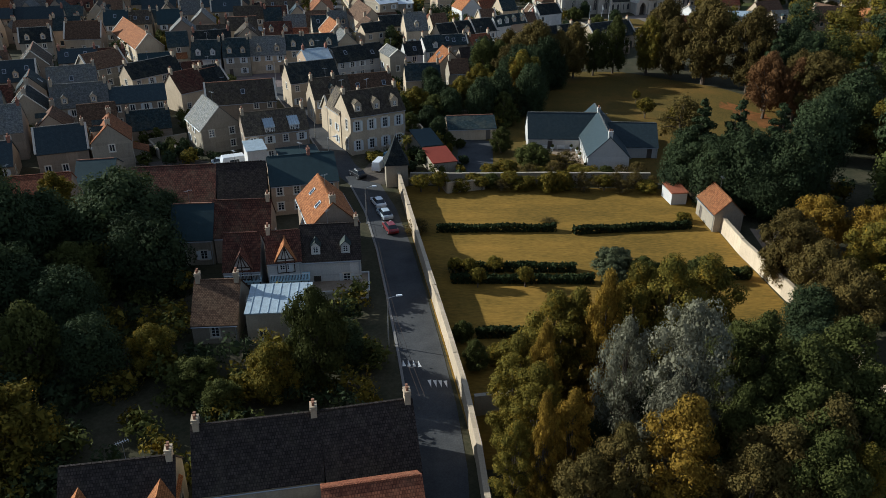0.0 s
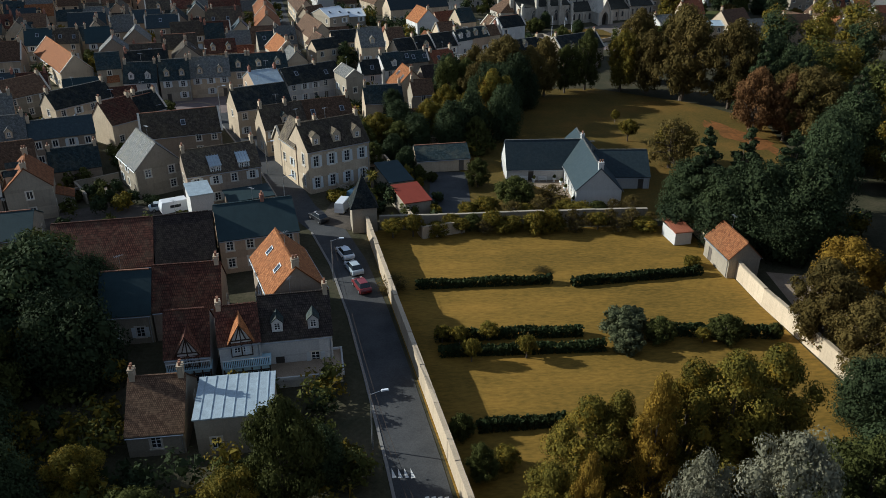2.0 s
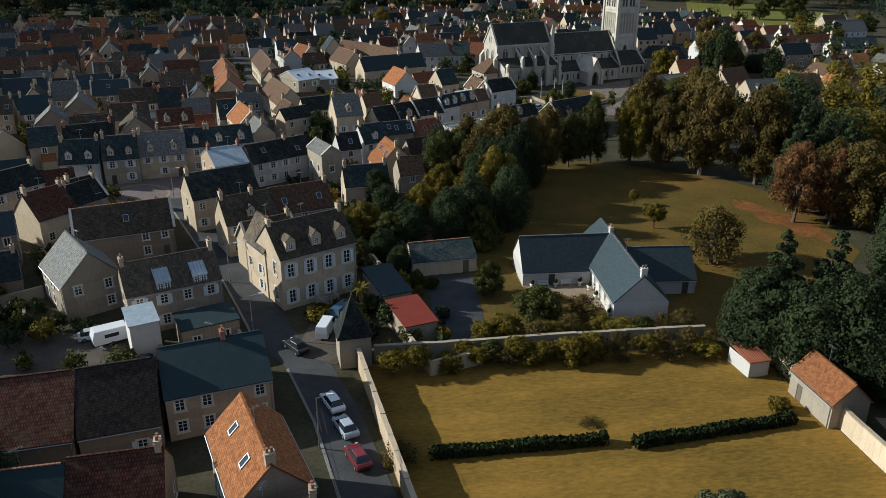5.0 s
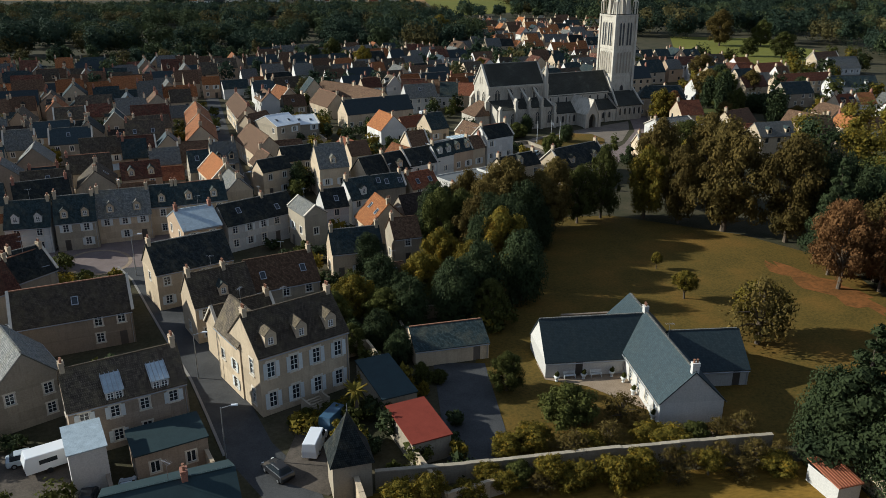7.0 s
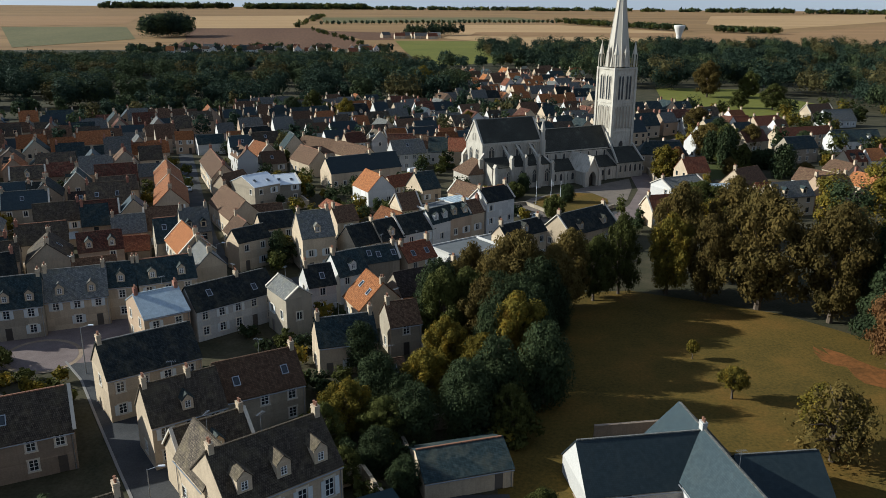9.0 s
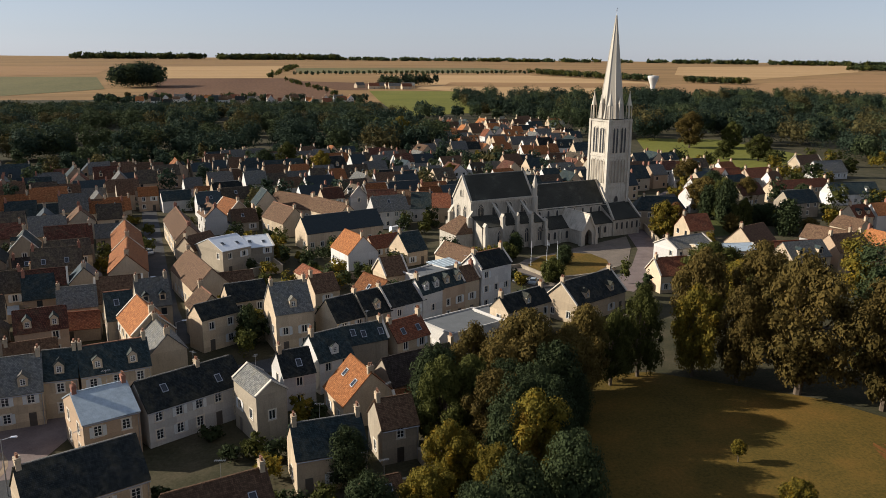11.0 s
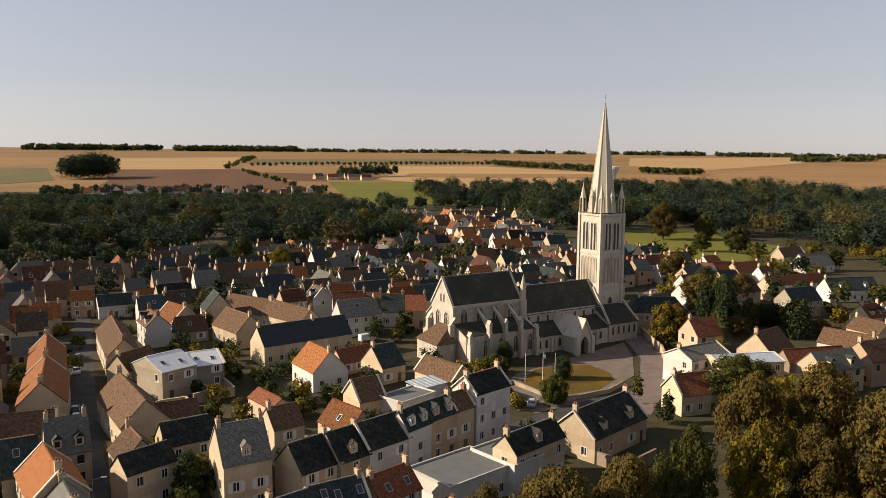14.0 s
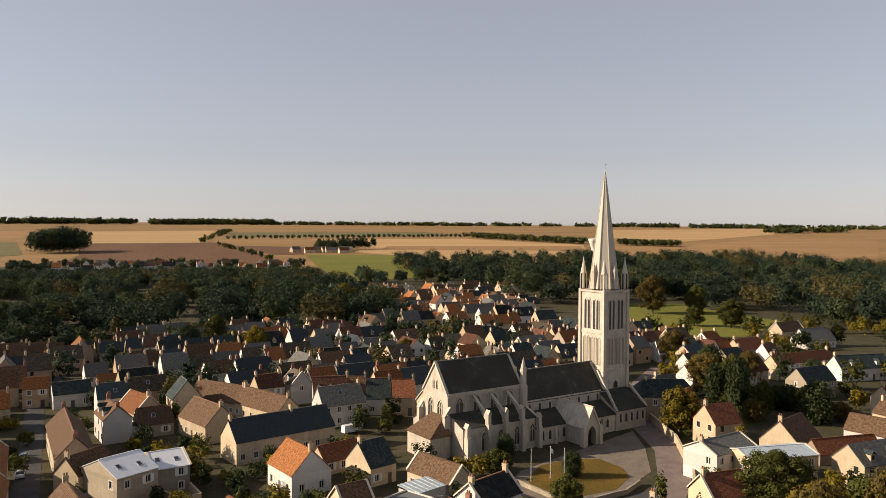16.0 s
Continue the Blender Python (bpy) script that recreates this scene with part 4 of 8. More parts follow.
house(-31.4, 193.2, 12.4, 7.7, 27, 6.2, 10.0, "cream", "dark_slate", "a")
house(-25.0, 179.4, 9.0, 6.6, 26, 5.8, 9.6, "cream", "mossy_tile", "am", dorm=1)
house(-20.8, 171.3, 8.2, 6.4, 27, 4.6, 8.0, "cream", "mossy_tile", "b", dorm=1)
house(-16.5, 185.4, 10.8, 7.5, 20, 5.3, 9.0, "grey_stone", "brown_tile", "b", sky=2)
house(-56.9, 194.3, 6.9, 6.1, 52, 4.9, 8.0, "grey_stone", "dark_slate", "ab")
# terrace behind the square
house(-64.2, 220.0, 7.8, 7.1, 6, 5.3, 9.5, "white", "slate", "ab", dorm=2)
house(-56.4, 221.3, 7.2, 7.0, 12, 5.6, 9.8, "grey_stone", "slate", "ab", dorm=2, shut=0.9)
house(-48.5, 225.3, 9.8, 7.6, 12, 5.3, 9.5, "cream", "grey_slate", "ab", dorm=2, shut=0.8)
house(-41.5, 227.6, 4.8, 6.3, 8, 6.1, 9.5, "cream", "slate", "b", dorm=1)
house(-34.5, 229.3, 9.8, 6.3, 17, 6.1, 9.5, "cream", "slate", "ab", dorm=2)
house(-33.5, 214.3, 7.1, 10.2, 26, 6.0, 8.5, "ochre", "zinc", "ab", stack="brick")
house(-22.9, 219.0, 14.8, 7.2, 33, 5.3, 8.5, "white", "dark_slate", "m", sky=2)
house(-4.2, 199.8, 8.8, 6.5, 9, 4.8, 8.0, "cream", "slate", "ab")
house(4.9, 204.6, 5.1, 5.8, 12, 5.1, 8.0, "grey_stone", "brown_tile", "a")
house(1.3, 189.7, 4.6, 5.1, 12, 2.5, 5.0, "brown_stone", "brown_tile", "", sky=1)
# heart of the village
house(-7.9, 249.4, 6.9, 8.3, 15, 7.4, 12.0, "cream", "grey_slate", "ab", dorm=1, shut=0.7, far=True)
house(1.7, 248.4, 6.7, 7.0, 30, 5.5, 9.0, "cream", "dark_slate", "b", far=True)
house(7.0, 250.5, 5.7, 7.3, 30, 5.7, 9.3, "grey_stone", "dark_slate", "b", dorm=1, far=True)
house(13.1, 253.5, 8.6, 6.6, 30, 6.2, 9.5, "white", "dark_slate", "", far=True)
house(18.9, 255.7, 5.8, 4.5, 36, 7.3, 10.0, "white", "slate", "a", dorm=2, far=True)
house(24.0, 259.1, 6.5, 4.5, 32, 7.5, 10.0, "ochre", "slate", "b", dorm=2, far=True)
house(28.5, 261.9, 4.2, 4.5, 30, 7.5, 10.0, "cream", "brown_tile", "b", stack="brick", far=True)
house(34.4, 266.1, 8.8, 6.0, 29, 9.3, 12.0, "white", "dark_slate", "ab", shut=0.6, far=True)
house(11.5, 236.6, 7.2, 5.7, 30, 5.2, 8.0, "cream", "red_tile", "ab", sky=2, far=True)
house(3.8, 233.5, 7.6, 4.9, 18, 6.1, 8.5, "grey_stone", "slate", "b", sky=3, far=True)
house(-2.3, 229.6, 6.2, 6.6, 27, 5.4, 9.0, "white", "slate", "a", dorm=1, far=True)
house(-7.7, 223.7, 5.0, 6.0, 17, 5.5, 8.5, "white", "dark_slate", "a", sky=1, far=True)
house(2.0, 217.3, 8.1, 8.7, -74, 3.7, 8.0, "cream", "orange_tile", "b", sky=2, side=-1, far=True)
house(-12.5, 214.3, 7.7, 4.5, -65, 7.3, 9.0, "grey_stone", "grey_slate", "", far=True)
house(-28.5, 237.1, 9.2, 5.7, -70, 6.2, 9.0, "cream", "grey_slate", "ab", far=True)
house(-32.5, 247.2, 11.8, 7.1, -69, 6.5, 10.0, "cream", "orange_tile", "b", far=True)
house(-47.9, 260.4, 10.1, 5.1, 7, 2.5, 5.0, "brown_stone", "red_tile", "", far=True)
house(-48.4, 268.1, 7.1, 6.8, 13, 4.6, 8.0, "cream", "grey_slate", "a", far=True)
house(-41.3, 272.5, 8.7, 8.4, 8, 4.3, 8.5, "cream", "brown_tile", "a", far=True)
house(-46.9, 315.0, 21.0, 7.1, -79, 6.5, 10.0, "cream", "rust_tile", "ab", far=True)
house(-43.2, 294.4, 19.8, 8.1, -81, 6.0, 10.0, "cream", "rust_tile", "ab", far=True)
house(-35.5, 334.5, 29.9, 7.3, -77, 5.3, 9.0, "cream", "brown_tile", "ab", stack="brick", far=True)
house(-29.5, 313.3, 9.3, 6.1, 52, 4.9, 8.0, "cream", "brown_tile", "a", far=True)
house(-26.4, 282.9, 20.6, 8.3, -71, 4.8, 9.0, "cream", "brown_tile", "a", far=True)
house(-23.0, 257.1, 7.5, 6.1, -69, 5.9, 9.0, "cream", "brown_tile", "a", far=True)
house(-21.3, 251.6, 7.7, 4.6, 36, 6.2, 8.5, "cream", "dark_slate", "", far=True)
house(-16.1, 261.7, 7.8, 5.9, 20, 6.1, 9.0, "cream", "dark_slate", "", far=True)
house(-19.4, 277.4, 8.9, 4.6, 15, 4.7, 7.0, "brown_stone", "brown_tile", "", far=True)
house(-1.0, 264.7, 5.4, 5.8, 22, 6.1, 9.0, "cream", "brown_tile", "a", far=True)
house(-22.9, 307.1, 8.3, 11.5, 38, 6.2, 8.5, "grey_stone", "bright_zinc", "", sky=2, far=True)
house(-15.3, 313.2, 6.6, 11.5, 16, 5.2, 7.0, "grey_stone", "bright_zinc", "", sky=2, far=True)
house(8.1, 330.7, 24.0, 8.2, 22, 4.9, 9.0, "cream", "plain_slate", "am", far=True)
house(-7.2, 348.8, 14.3, 8.3, -64, 4.3, 8.5, "cream", "brown_tile", "b", seed=5, far=True)
house(-3.5, 375.9, 17.9, 7.9, -48, 3.5, 7.5, "cream", "brown_tile", "ab", far=True)
house(7.5, 360.9, 19.5, 7.4, -59, 3.8, 7.5, "cream", "brown_tile", "ab", far=True)
house(9.7, 305.4, 10.6, 8.3, -70, 4.3, 8.5, "white", "orange_tile", "b", far=True)
house(18.5, 314.9, 9.4, 5.4, 26, 2.8, 5.5, "cream", "red_tile", "", far=True)
house(24.0, 306.2, 6.3, 8.5, 25, 3.8, 8.0, "cream", "slate", "a", far=True)
house(15.8, 282.4, 5.6, 7.0, 19, 4.0, 7.5, "cream", "brown_tile", "", far=True)
house(11.0, 271.6, 8.8, 6.8, -61, 2.6, 6.0, "cream", "rust_tile", "", sky=1, far=True)
house(-2.0, 285.0, 9.3, 4.5, -65, 3.5, 5.0, "cream", "red_tile", "", far=True)
house(35.0, 294.6, 12.0, 6.0, -64, 3.6, 6.6, "cream", "brown_tile", "", far=True)
house(11.5, 222.0, 13.0, 6.6, 22, 4.2, 7.6, "grey_stone", "dark_tile", "b", far=True)
house(9.6, 214.6, 6.4, 4.6, 8, 2.6, 4.6, "cream", "rust_tile", "", win=0.5, far=True)
house(24.8, 363.7, 9.6, 6.7, -4, 5.6, 10.0, "white", "old_red_tile", "b", dorm=3, shut=0.9, far=True)
house(32.3, 364.7, 4.9, 7.2, -11, 5.2, 9.5, "white", "brown_tile", "b", dorm=1, far=True)
house(37.7, 362.3, 6.6, 9.2, -11, 4.4, 9.0, "white", "slate", "b", far=True)
house(43.9, 359.0, 6.1, 8.0, -11, 5.0, 9.0, "cream", "red_tile", "b", far=True)
house(12.1, 458.1, 17.2, 9.5, 18, 5.3, 10.0, "grey_stone", "dark_slate", "ab", dorm=2, far=True)
house(33.6, 426.0, 8.1, 7.9, 13, 4.1, 8.0, "white", "dark_slate", "", far=True)
house(43.9, 422.5, 7.0, 8.2, 17, 3.9, 8.0, "ochre", "slate", "a", far=True)
house(8.7, 394.2, 6.1, 5.1, 13, 4.5, 7.0, "white", "brown_tile", "", far=True)
house(-23.8, 365.5, 10.2, 7.8, -60, 4.1, 8.0, "cream", "rust_tile", "b", far=True)
house(-26.9, 396.9, 10.5, 8.3, 18, 4.8, 9.0, "cream", "dark_slate", "ab", far=True)
house(-53.3, 394.7, 6.6, 5.2, 10, 5.4, 8.0, "ochre", "orange_tile", "", far=True)
house(-43.9, 392.1, 9.8, 5.9, 17, 4.1, 7.0, "white", "slate", "", far=True)
# houses beyond the church and along the right-hand lane
house(35.5, 245.3, 11.7, 4.8, 29, 6.6, 9.0, "cream", "dark_slate", "ab", dorm=1, far=True)
house(53.5, 257.0, 16.3, 8.6, 30, 4.1, 8.0, "cream", "dark_slate", "ab", dorm=2, far=True)
house(79.8, 270.1, 8.9, 6.7, 4, 4.2, 7.5, "cream", "red_tile", "a", far=True)
house(93.1, 288.6, 12.7, 8.1, 17, 6.0, 8.0, "white", "grey_slate", "a", far=True)
house(100.6, 282.4, 15.4, 8.0, -3, 6.0, 7.0, "cream", "zinc", "", far=True)
house(118.8, 298.1, 11.5, 9.1, 26, 3.4, 8.0, "cream", "brown_tile", "a", far=True)
house(125.9, 290.3, 16.5, 5.2, -1, 2.4, 5.0, "brown_stone", "red_tile", "", far=True)
house(140.9, 295.3, 12.7, 6.6, -67, 3.7, 7.0, "white", "brown_tile", "b", far=True)
house(109.8, 335.3, 16.4, 9.2, -18, 6.3, 10.0, "cream", "slate", "a", hip=3.0, shut=0, far=True)
house(154.8, 434.3, 16.8, 7.2, 11, 4.4, 8.0, "white", "slate", "ab", far=True)
house(162.8, 409.4, 16.6, 7.8, -10, 4.1, 8.0, "white", "slate", "b", far=True)
house(178.1, 408.5, 13.4, 8.2, 5, 3.9, 8.0, "cream", "red_tile", "a", far=True)
house(192.0, 406.9, 14.2, 8.3, 12, 3.9, 8.0, "cream", "red_tile", "ab", far=True)
house(161.5, 367.0, 11.8, 7.2, 16, 4.4, 8.0, "cream", "old_red_tile", "", far=True)
house(186.9, 372.7, 28.3, 5.5, 10, 5.3, 8.0, "cream", "red_tile", "ab", far=True)
house(244.2, 445.7, 14.3, 7.5, 9, 4.2, 8.0, "cream", "brown_tile", "a", far=True)
house(239.5, 424.4, 15.9, 9.4, 5, 3.3, 8.0, "white", "grey_slate", "", far=True)
house(202.8, 363.3, 19.8, 7.6, -3, 4.2, 8.0, "white", "slate", "a", dorm=2, far=True)
house(166.4, 344.7, 12.8, 7.6, 10, 5.2, 9.0, "grey_stone", "slate", "b", far=True)



def overlap(a, b):
    """Whether two turned rectangles meet."""
    d = (b[0] - a[0], b[1] - a[1])
    for t in (a[4], a[4] + math.pi / 2, b[4], b[4] + math.pi / 2):
        c, s = math.cos(t), math.sin(t)
        reach = 0
        for r in (a, b):
            k = r[4] - t
            reach += abs(math.cos(k)) * r[2] + abs(math.sin(k)) * r[3]
        if abs(d[0] * c + d[1] * s) > reach:
            return False
    return True


CLEAR = [(68, 329, 32, 16, radians(17)), (72, 300, 22, 13, radians(20)), (90, 302, 9, 14, 0.3), (56, 289, 9, 9, 0.3), (-29, 203, 10, 6, 0.4)]
STREETS = [[(-27, 268), (-33, 285), (-38, 315), (-46, 375), (-53, 405), (-34, 451)], [(-40, 222), (-20, 236), (0, 244), (24, 254), (46, 270), (66, 279), (84, 284)],
           [(75, 281), (88, 290), (95, 310), (106, 345), (118, 365), (150, 400)], [(-44, 209), (-55, 218), (-66, 222), (-110, 232)], [(118, 345), (180, 352), (260, 380)],
           [(x, y) for x, y in ROAD]]


def blocked(x, y, hl, hd=None, turn=0.0):
    me = (x, y, hl, hd or hl, radians(turn))
    if any(abs(p[0] - x) < 26 and abs(p[1] - y) < 26 and overlap(me, p) for p in PLOTS) or any(overlap(me, c) for c in CLEAR):
        return True
    for line in STREETS:
        for (ax, ay), (bx, by) in zip(line, line[1:]):
            l = math.hypot(bx - ax, by - ay)
            if overlap(me, ((ax + bx) / 2, (ay + by) / 2, l / 2, 2.9, math.atan2(by - ay, bx - ax))):
                return True
    return False


VILLAGE_ROOFS = ("plain_slate", "dark_slate", "slate", "grey_slate", "brown_tile", "mossy_tile", "old_red_tile", "rust_tile", "slate", "plain_slate", "blue_zinc", "mossy_tile", "dark_tile")
VILLAGE_WALLS = ("cream", "cream", "grey_stone", "white", "ochre", "cream", "white")


PILES = {}
# pale grey slate recurs here to put haze and sky sheen into far roof colours
FAR_ROOFS = ("grey_slate", "mossy_tile", "slate", "brown_tile", "plain_slate", "rust_tile", "grey_slate", "old_red_tile", "brown_tile", "slate")


def distant_house(x, y, L, D, turn, he, hr, wall, roof, chim="", stack="cream", dorm=0, sky=0, side=-1, win=1.0, far=True):
    """A house too far off to pick apart: walls with window openings, roof slabs, stacks and dormers, laid into joined meshes by material."""
    PLOTS.append((x, y, L / 2 + 0.1, D / 2 + 0.3, radians(turn)))
    rnd = random.Random(int(x * 13 + y * 7))
    m = pose(x, y, land(y), 0, 0, turn)
    def pile(k):
        if k not in PILES:
            PILES[k] = ([], [], [])
        return PILES[k]
    def put(k, pts, uvs=None):
        vs, fs, us = pile(k)
        n = len(vs)
        vs.extend(tuple(m @ Vector(p)) for p in pts)
        fs.append(tuple(range(n, n + len(pts))))
        us.extend(uvs or [(p[0] + p[1], p[2]) for p in pts])
    def block(k, x0, y0, z0, x1, y1, z1):
        b = [(x0, y0), (x1, y0), (x1, y1), (x0, y1)]
        for i in range(4):
            p, q = b[i], b[(i + 1) % 4]
            put(k, [(*p, z0), (*q, z0), (*q, z1), (*p, z1)])
        put(k, [(*p, z1) for p in b])
    for o, u, w in (((-L / 2, -D / 2), (1, 0), L), ((L / 2, -D / 2), (0, 1), D), ((L / 2, D / 2), (-1, 0), L), ((-L / 2, D / 2), (0, -1), D)):
        put(wall, [(o[0], o[1], 0), (o[0] + u[0] * w, o[1] + u[1] * w, 0), (o[0] + u[0] * w, o[1] + u[1] * w, he), (o[0], o[1], he)])
        n = int(w / 3.0)
        for s in range(max(1, round(he / 2.9))):
            for i in range(n):
                c, z = w / n * (i + 0.5), 0.9 + s * 2.75
                if z + 1.5 > he or rnd.random() > 0.7 * win:
                    continue
                nx, ny = u[1], -u[0]
                cx, cy = o[0] + u[0] * c, o[1] + u[1] * c
                e = 0.5
                x0, x1 = sorted((cx - u[0] * e - nx * 0.1, cx + u[0] * e + nx * 0.03))
                y0, y1 = sorted((cy - u[1] * e - ny * 0.1, cy + u[1] * e + ny * 0.03))
                block("pane", x0, y0, z, x1, y1, z + 1.3)
                block("frame", x0 - abs(u[0]) * 0.1, y0 - abs(u[1]) * 0.1, z - 0.12, x1 + abs(u[0]) * 0.1 + nx * 0.05, y1 + abs(u[1]) * 0.1 + ny * 0.05 if ny > 0 else y1 + abs(u[1]) * 0.1, z - 0.01)
    for s in (-1, 1):
        put(wall, [(s * L / 2, -s * D / 2, he), (s * L / 2, s * D / 2, he), (s * L / 2, 0, hr)])
        run = math.hypot(D / 2 + 0.25, hr - he)
        e = (D / 2 + 0.25, he - (hr - he) * 0.5 / D)
        r = [(-L / 2 - 0.12, 0, hr + 0.14), (L / 2 + 0.12, 0, hr + 0.14), (L / 2 + 0.12, s * e[0], e[1] + 0.14), (-L / 2 - 0.12, s * e[0], e[1] + 0.14)]
        put(roof, r, [(0, 0), (L, 0), (L, run), (0, run)])
        low = [(a, b, c - 0.15) for a, b, c in r]
        for i in (1, 2, 3):
            j = (i + 1) % 4
            put(roof, [r[i], low[i], low[j], r[j]])
    for c in chim:
        cx = {"a": -L / 2 + 0.4, "b": L / 2 - 0.4}[c]
        block(stack, cx - 0.3, -0.42, hr - 0.8, cx + 0.3, 0.42, hr + 1.1)
        block("pot", cx - 0.12, -0.3, hr + 1.1, cx + 0.12, -0.06, hr + 1.45)
        block("pot", cx - 0.12, 0.06, hr + 1.1, cx + 0.12, 0.3, hr + 1.45)
    for i in range(dorm):
        cx, k = L * ((i + 0.5) / dorm - 0.5), 0.14
        y0, z0 = side * D / 2 * (1 - k), he + (hr - he) * k
        block("cream", cx - 0.6, min(y0, y0 - side * 1.6), z0, cx + 0.6, max(y0, y0 - side * 1.6), z0 + 1.4)
        block("pane", cx - 0.35, min(y0 - side * 0.1, y0 + side * 0.03), z0 + 0.35, cx + 0.35, max(y0 - side * 0.1, y0 + side * 0.03), z0 + 1.25)
        for q in (-1, 1):
            put("slate", [(cx, y0 + side * 0.15, z0 + 2.1), (cx, y0 - side * 2.4, z0 + 2.1), (cx + q * 0.75, y0 - side * 2.4, z0 + 1.35), (cx + q * 0.75, y0 + side * 0.15, z0 + 1.35)])


def lay_piles():
    holder = tagged(new("far_houses"), "crowded stone houses with slate and tile roofs, far off", "houses", kind="stuff")
    for k, (vs, fs, us) in PILES.items():
        me = bpy.data.meshes.new("far_" + k)
        me.from_pydata(vs, [], fs)
        uvl = me.uv_layers.new(name="UVMap")
        uvl.data.foreach_set("uv", [c for uv in us for c in uv])
        me.materials.append(M[k])
        part("joined_" + ("roofs" if k in ROOF_WORDS else "walls" if k in WALL_WORDS else "details"), me, k, holder)


def rows_of_houses(zone, turn, seed, spacing=15.0, keep=lambda x, y: True, roofs=VILLAGE_ROOFS, walls=VILLAGE_WALLS, gap=0.25, limit=60, distant=False):
    """Terraces and yards between the measured houses: rows along a street's way, broken by gaps and by cross wings."""
    rnd = random.Random(seed)
    c, s = math.cos(radians(turn)), math.sin(radians(turn))
    cx, cy = (zone[0] + zone[2]) / 2, (zone[1] + zone[3]) / 2
    reach = math.hypot(zone[2] - zone[0], zone[3] - zone[1]) / 2
    made = 0
    v = -reach
    while v < reach:
        u = -reach + rnd.uniform(0, 6)
        while u < reach:
            L, D = rnd.uniform(6.5, 12), rnd.uniform(6.2, 8.2)
            x, y = cx + c * (u + L / 2) - s * v, cy + s * (u + L / 2) + c * v
            u += L + (rnd.uniform(2.5, 9) if rnd.random() < gap else 0.05)
            a = turn + (90 if rnd.random() < 0.22 else 0) + rnd.uniform(-2.5, 2.5)
            if not (zone[0] < x < zone[2] and zone[1] < y < zone[3]) or not keep(x, y) or made >= limit:
                continue
            off = rnd.uniform(-1.6, 1.6)
            x, y = x - s * off, y + c * off
            if blocked(x, y, L / 2 - 0.2, D / 2, a):
                L *= 0.7
                if blocked(x, y, L / 2 - 0.2, D / 2, a):
                    continue
            he = rnd.choice((3.0, 4.8, 5.4, 5.8, 5.6))
            (distant_house if distant else house)(x, y, L, D, a, he, he + D / 2 * rnd.uniform(0.85, 1.2), rnd.choice(walls), rnd.choice(roofs), rnd.choice(("a", "b", "ab", "ab", "")),
                  dorm=rnd.choice((0, 0, 0, 1, 2)) if he > 4 and L > 6 else 0, sky=rnd.choice((0, 0, 1, 2)), side=rnd.choice((-1, -1, 1)), win=0.85, far=True, stack=rnd.choice(("cream", "cream", "brick", "grey_stone")), **({} if distant else {"lean": rnd.random() < 0.5}))
            made += 1
        v += spacing * rnd.uniform(0.85, 1.2)


SUNNY = ("red_tile", "brown_tile", "slate", "orange_tile", "rust_tile", "grey_slate", "brown_tile", "dark_slate")
OLD = ("grey_stone", "brown_stone", "cream", "ochre", "grey_stone", "brown_stone")
rows_of_houses((-120, 140, -50, 240), 20, 11, 14, walls=OLD, limit=40)
rows_of_houses((-110, 240, -30, 330), 14, 12, 13, walls=OLD, limit=50)
rows_of_houses((-36, 345, 70, 385), 16, 14, 14.5, limit=20)
rows_of_houses((-190, 240, -30, 520), 14, 32, 13, roofs=FAR_ROOFS, walls=OLD, limit=170, distant=True)
rows_of_houses((-40, 380, 70, 520), 16, 34, 15.5, roofs=FAR_ROOFS, gap=0.45, limit=70, distant=True)
rows_of_houses((70, 350, 190, 510), 14, 17, 15, roofs=FAR_ROOFS, gap=0.35, limit=60, distant=True)
rows_of_houses((108, 270, 360, 440), 8, 15, 17, lambda x, y: not (112 < x < 165 and 300 < y < 398), SUNNY, ("cream", "cream", "white", "ochre"), 0.6, 60, True)
rows_of_houses((70, 500, 250, 760), 12, 16, 21, lambda x, y: x < 150 + (y - 480) * 0.3, SUNNY, ("cream", "white", "cream"), 0.5, 90, True)
rows_of_houses((-150, 985, 80, 1065), 4, 18, 20, lambda x, y: True, SUNNY, ("cream", "white"), 0.8, 40, True)
lay_piles()

# ---- the church: tower and spire, nave, taller choir, aisles, porch ----
church = thing("church", 92.7, 337.2, 0, 17, "old limestone parish church with a tall octagonal spire", "church")


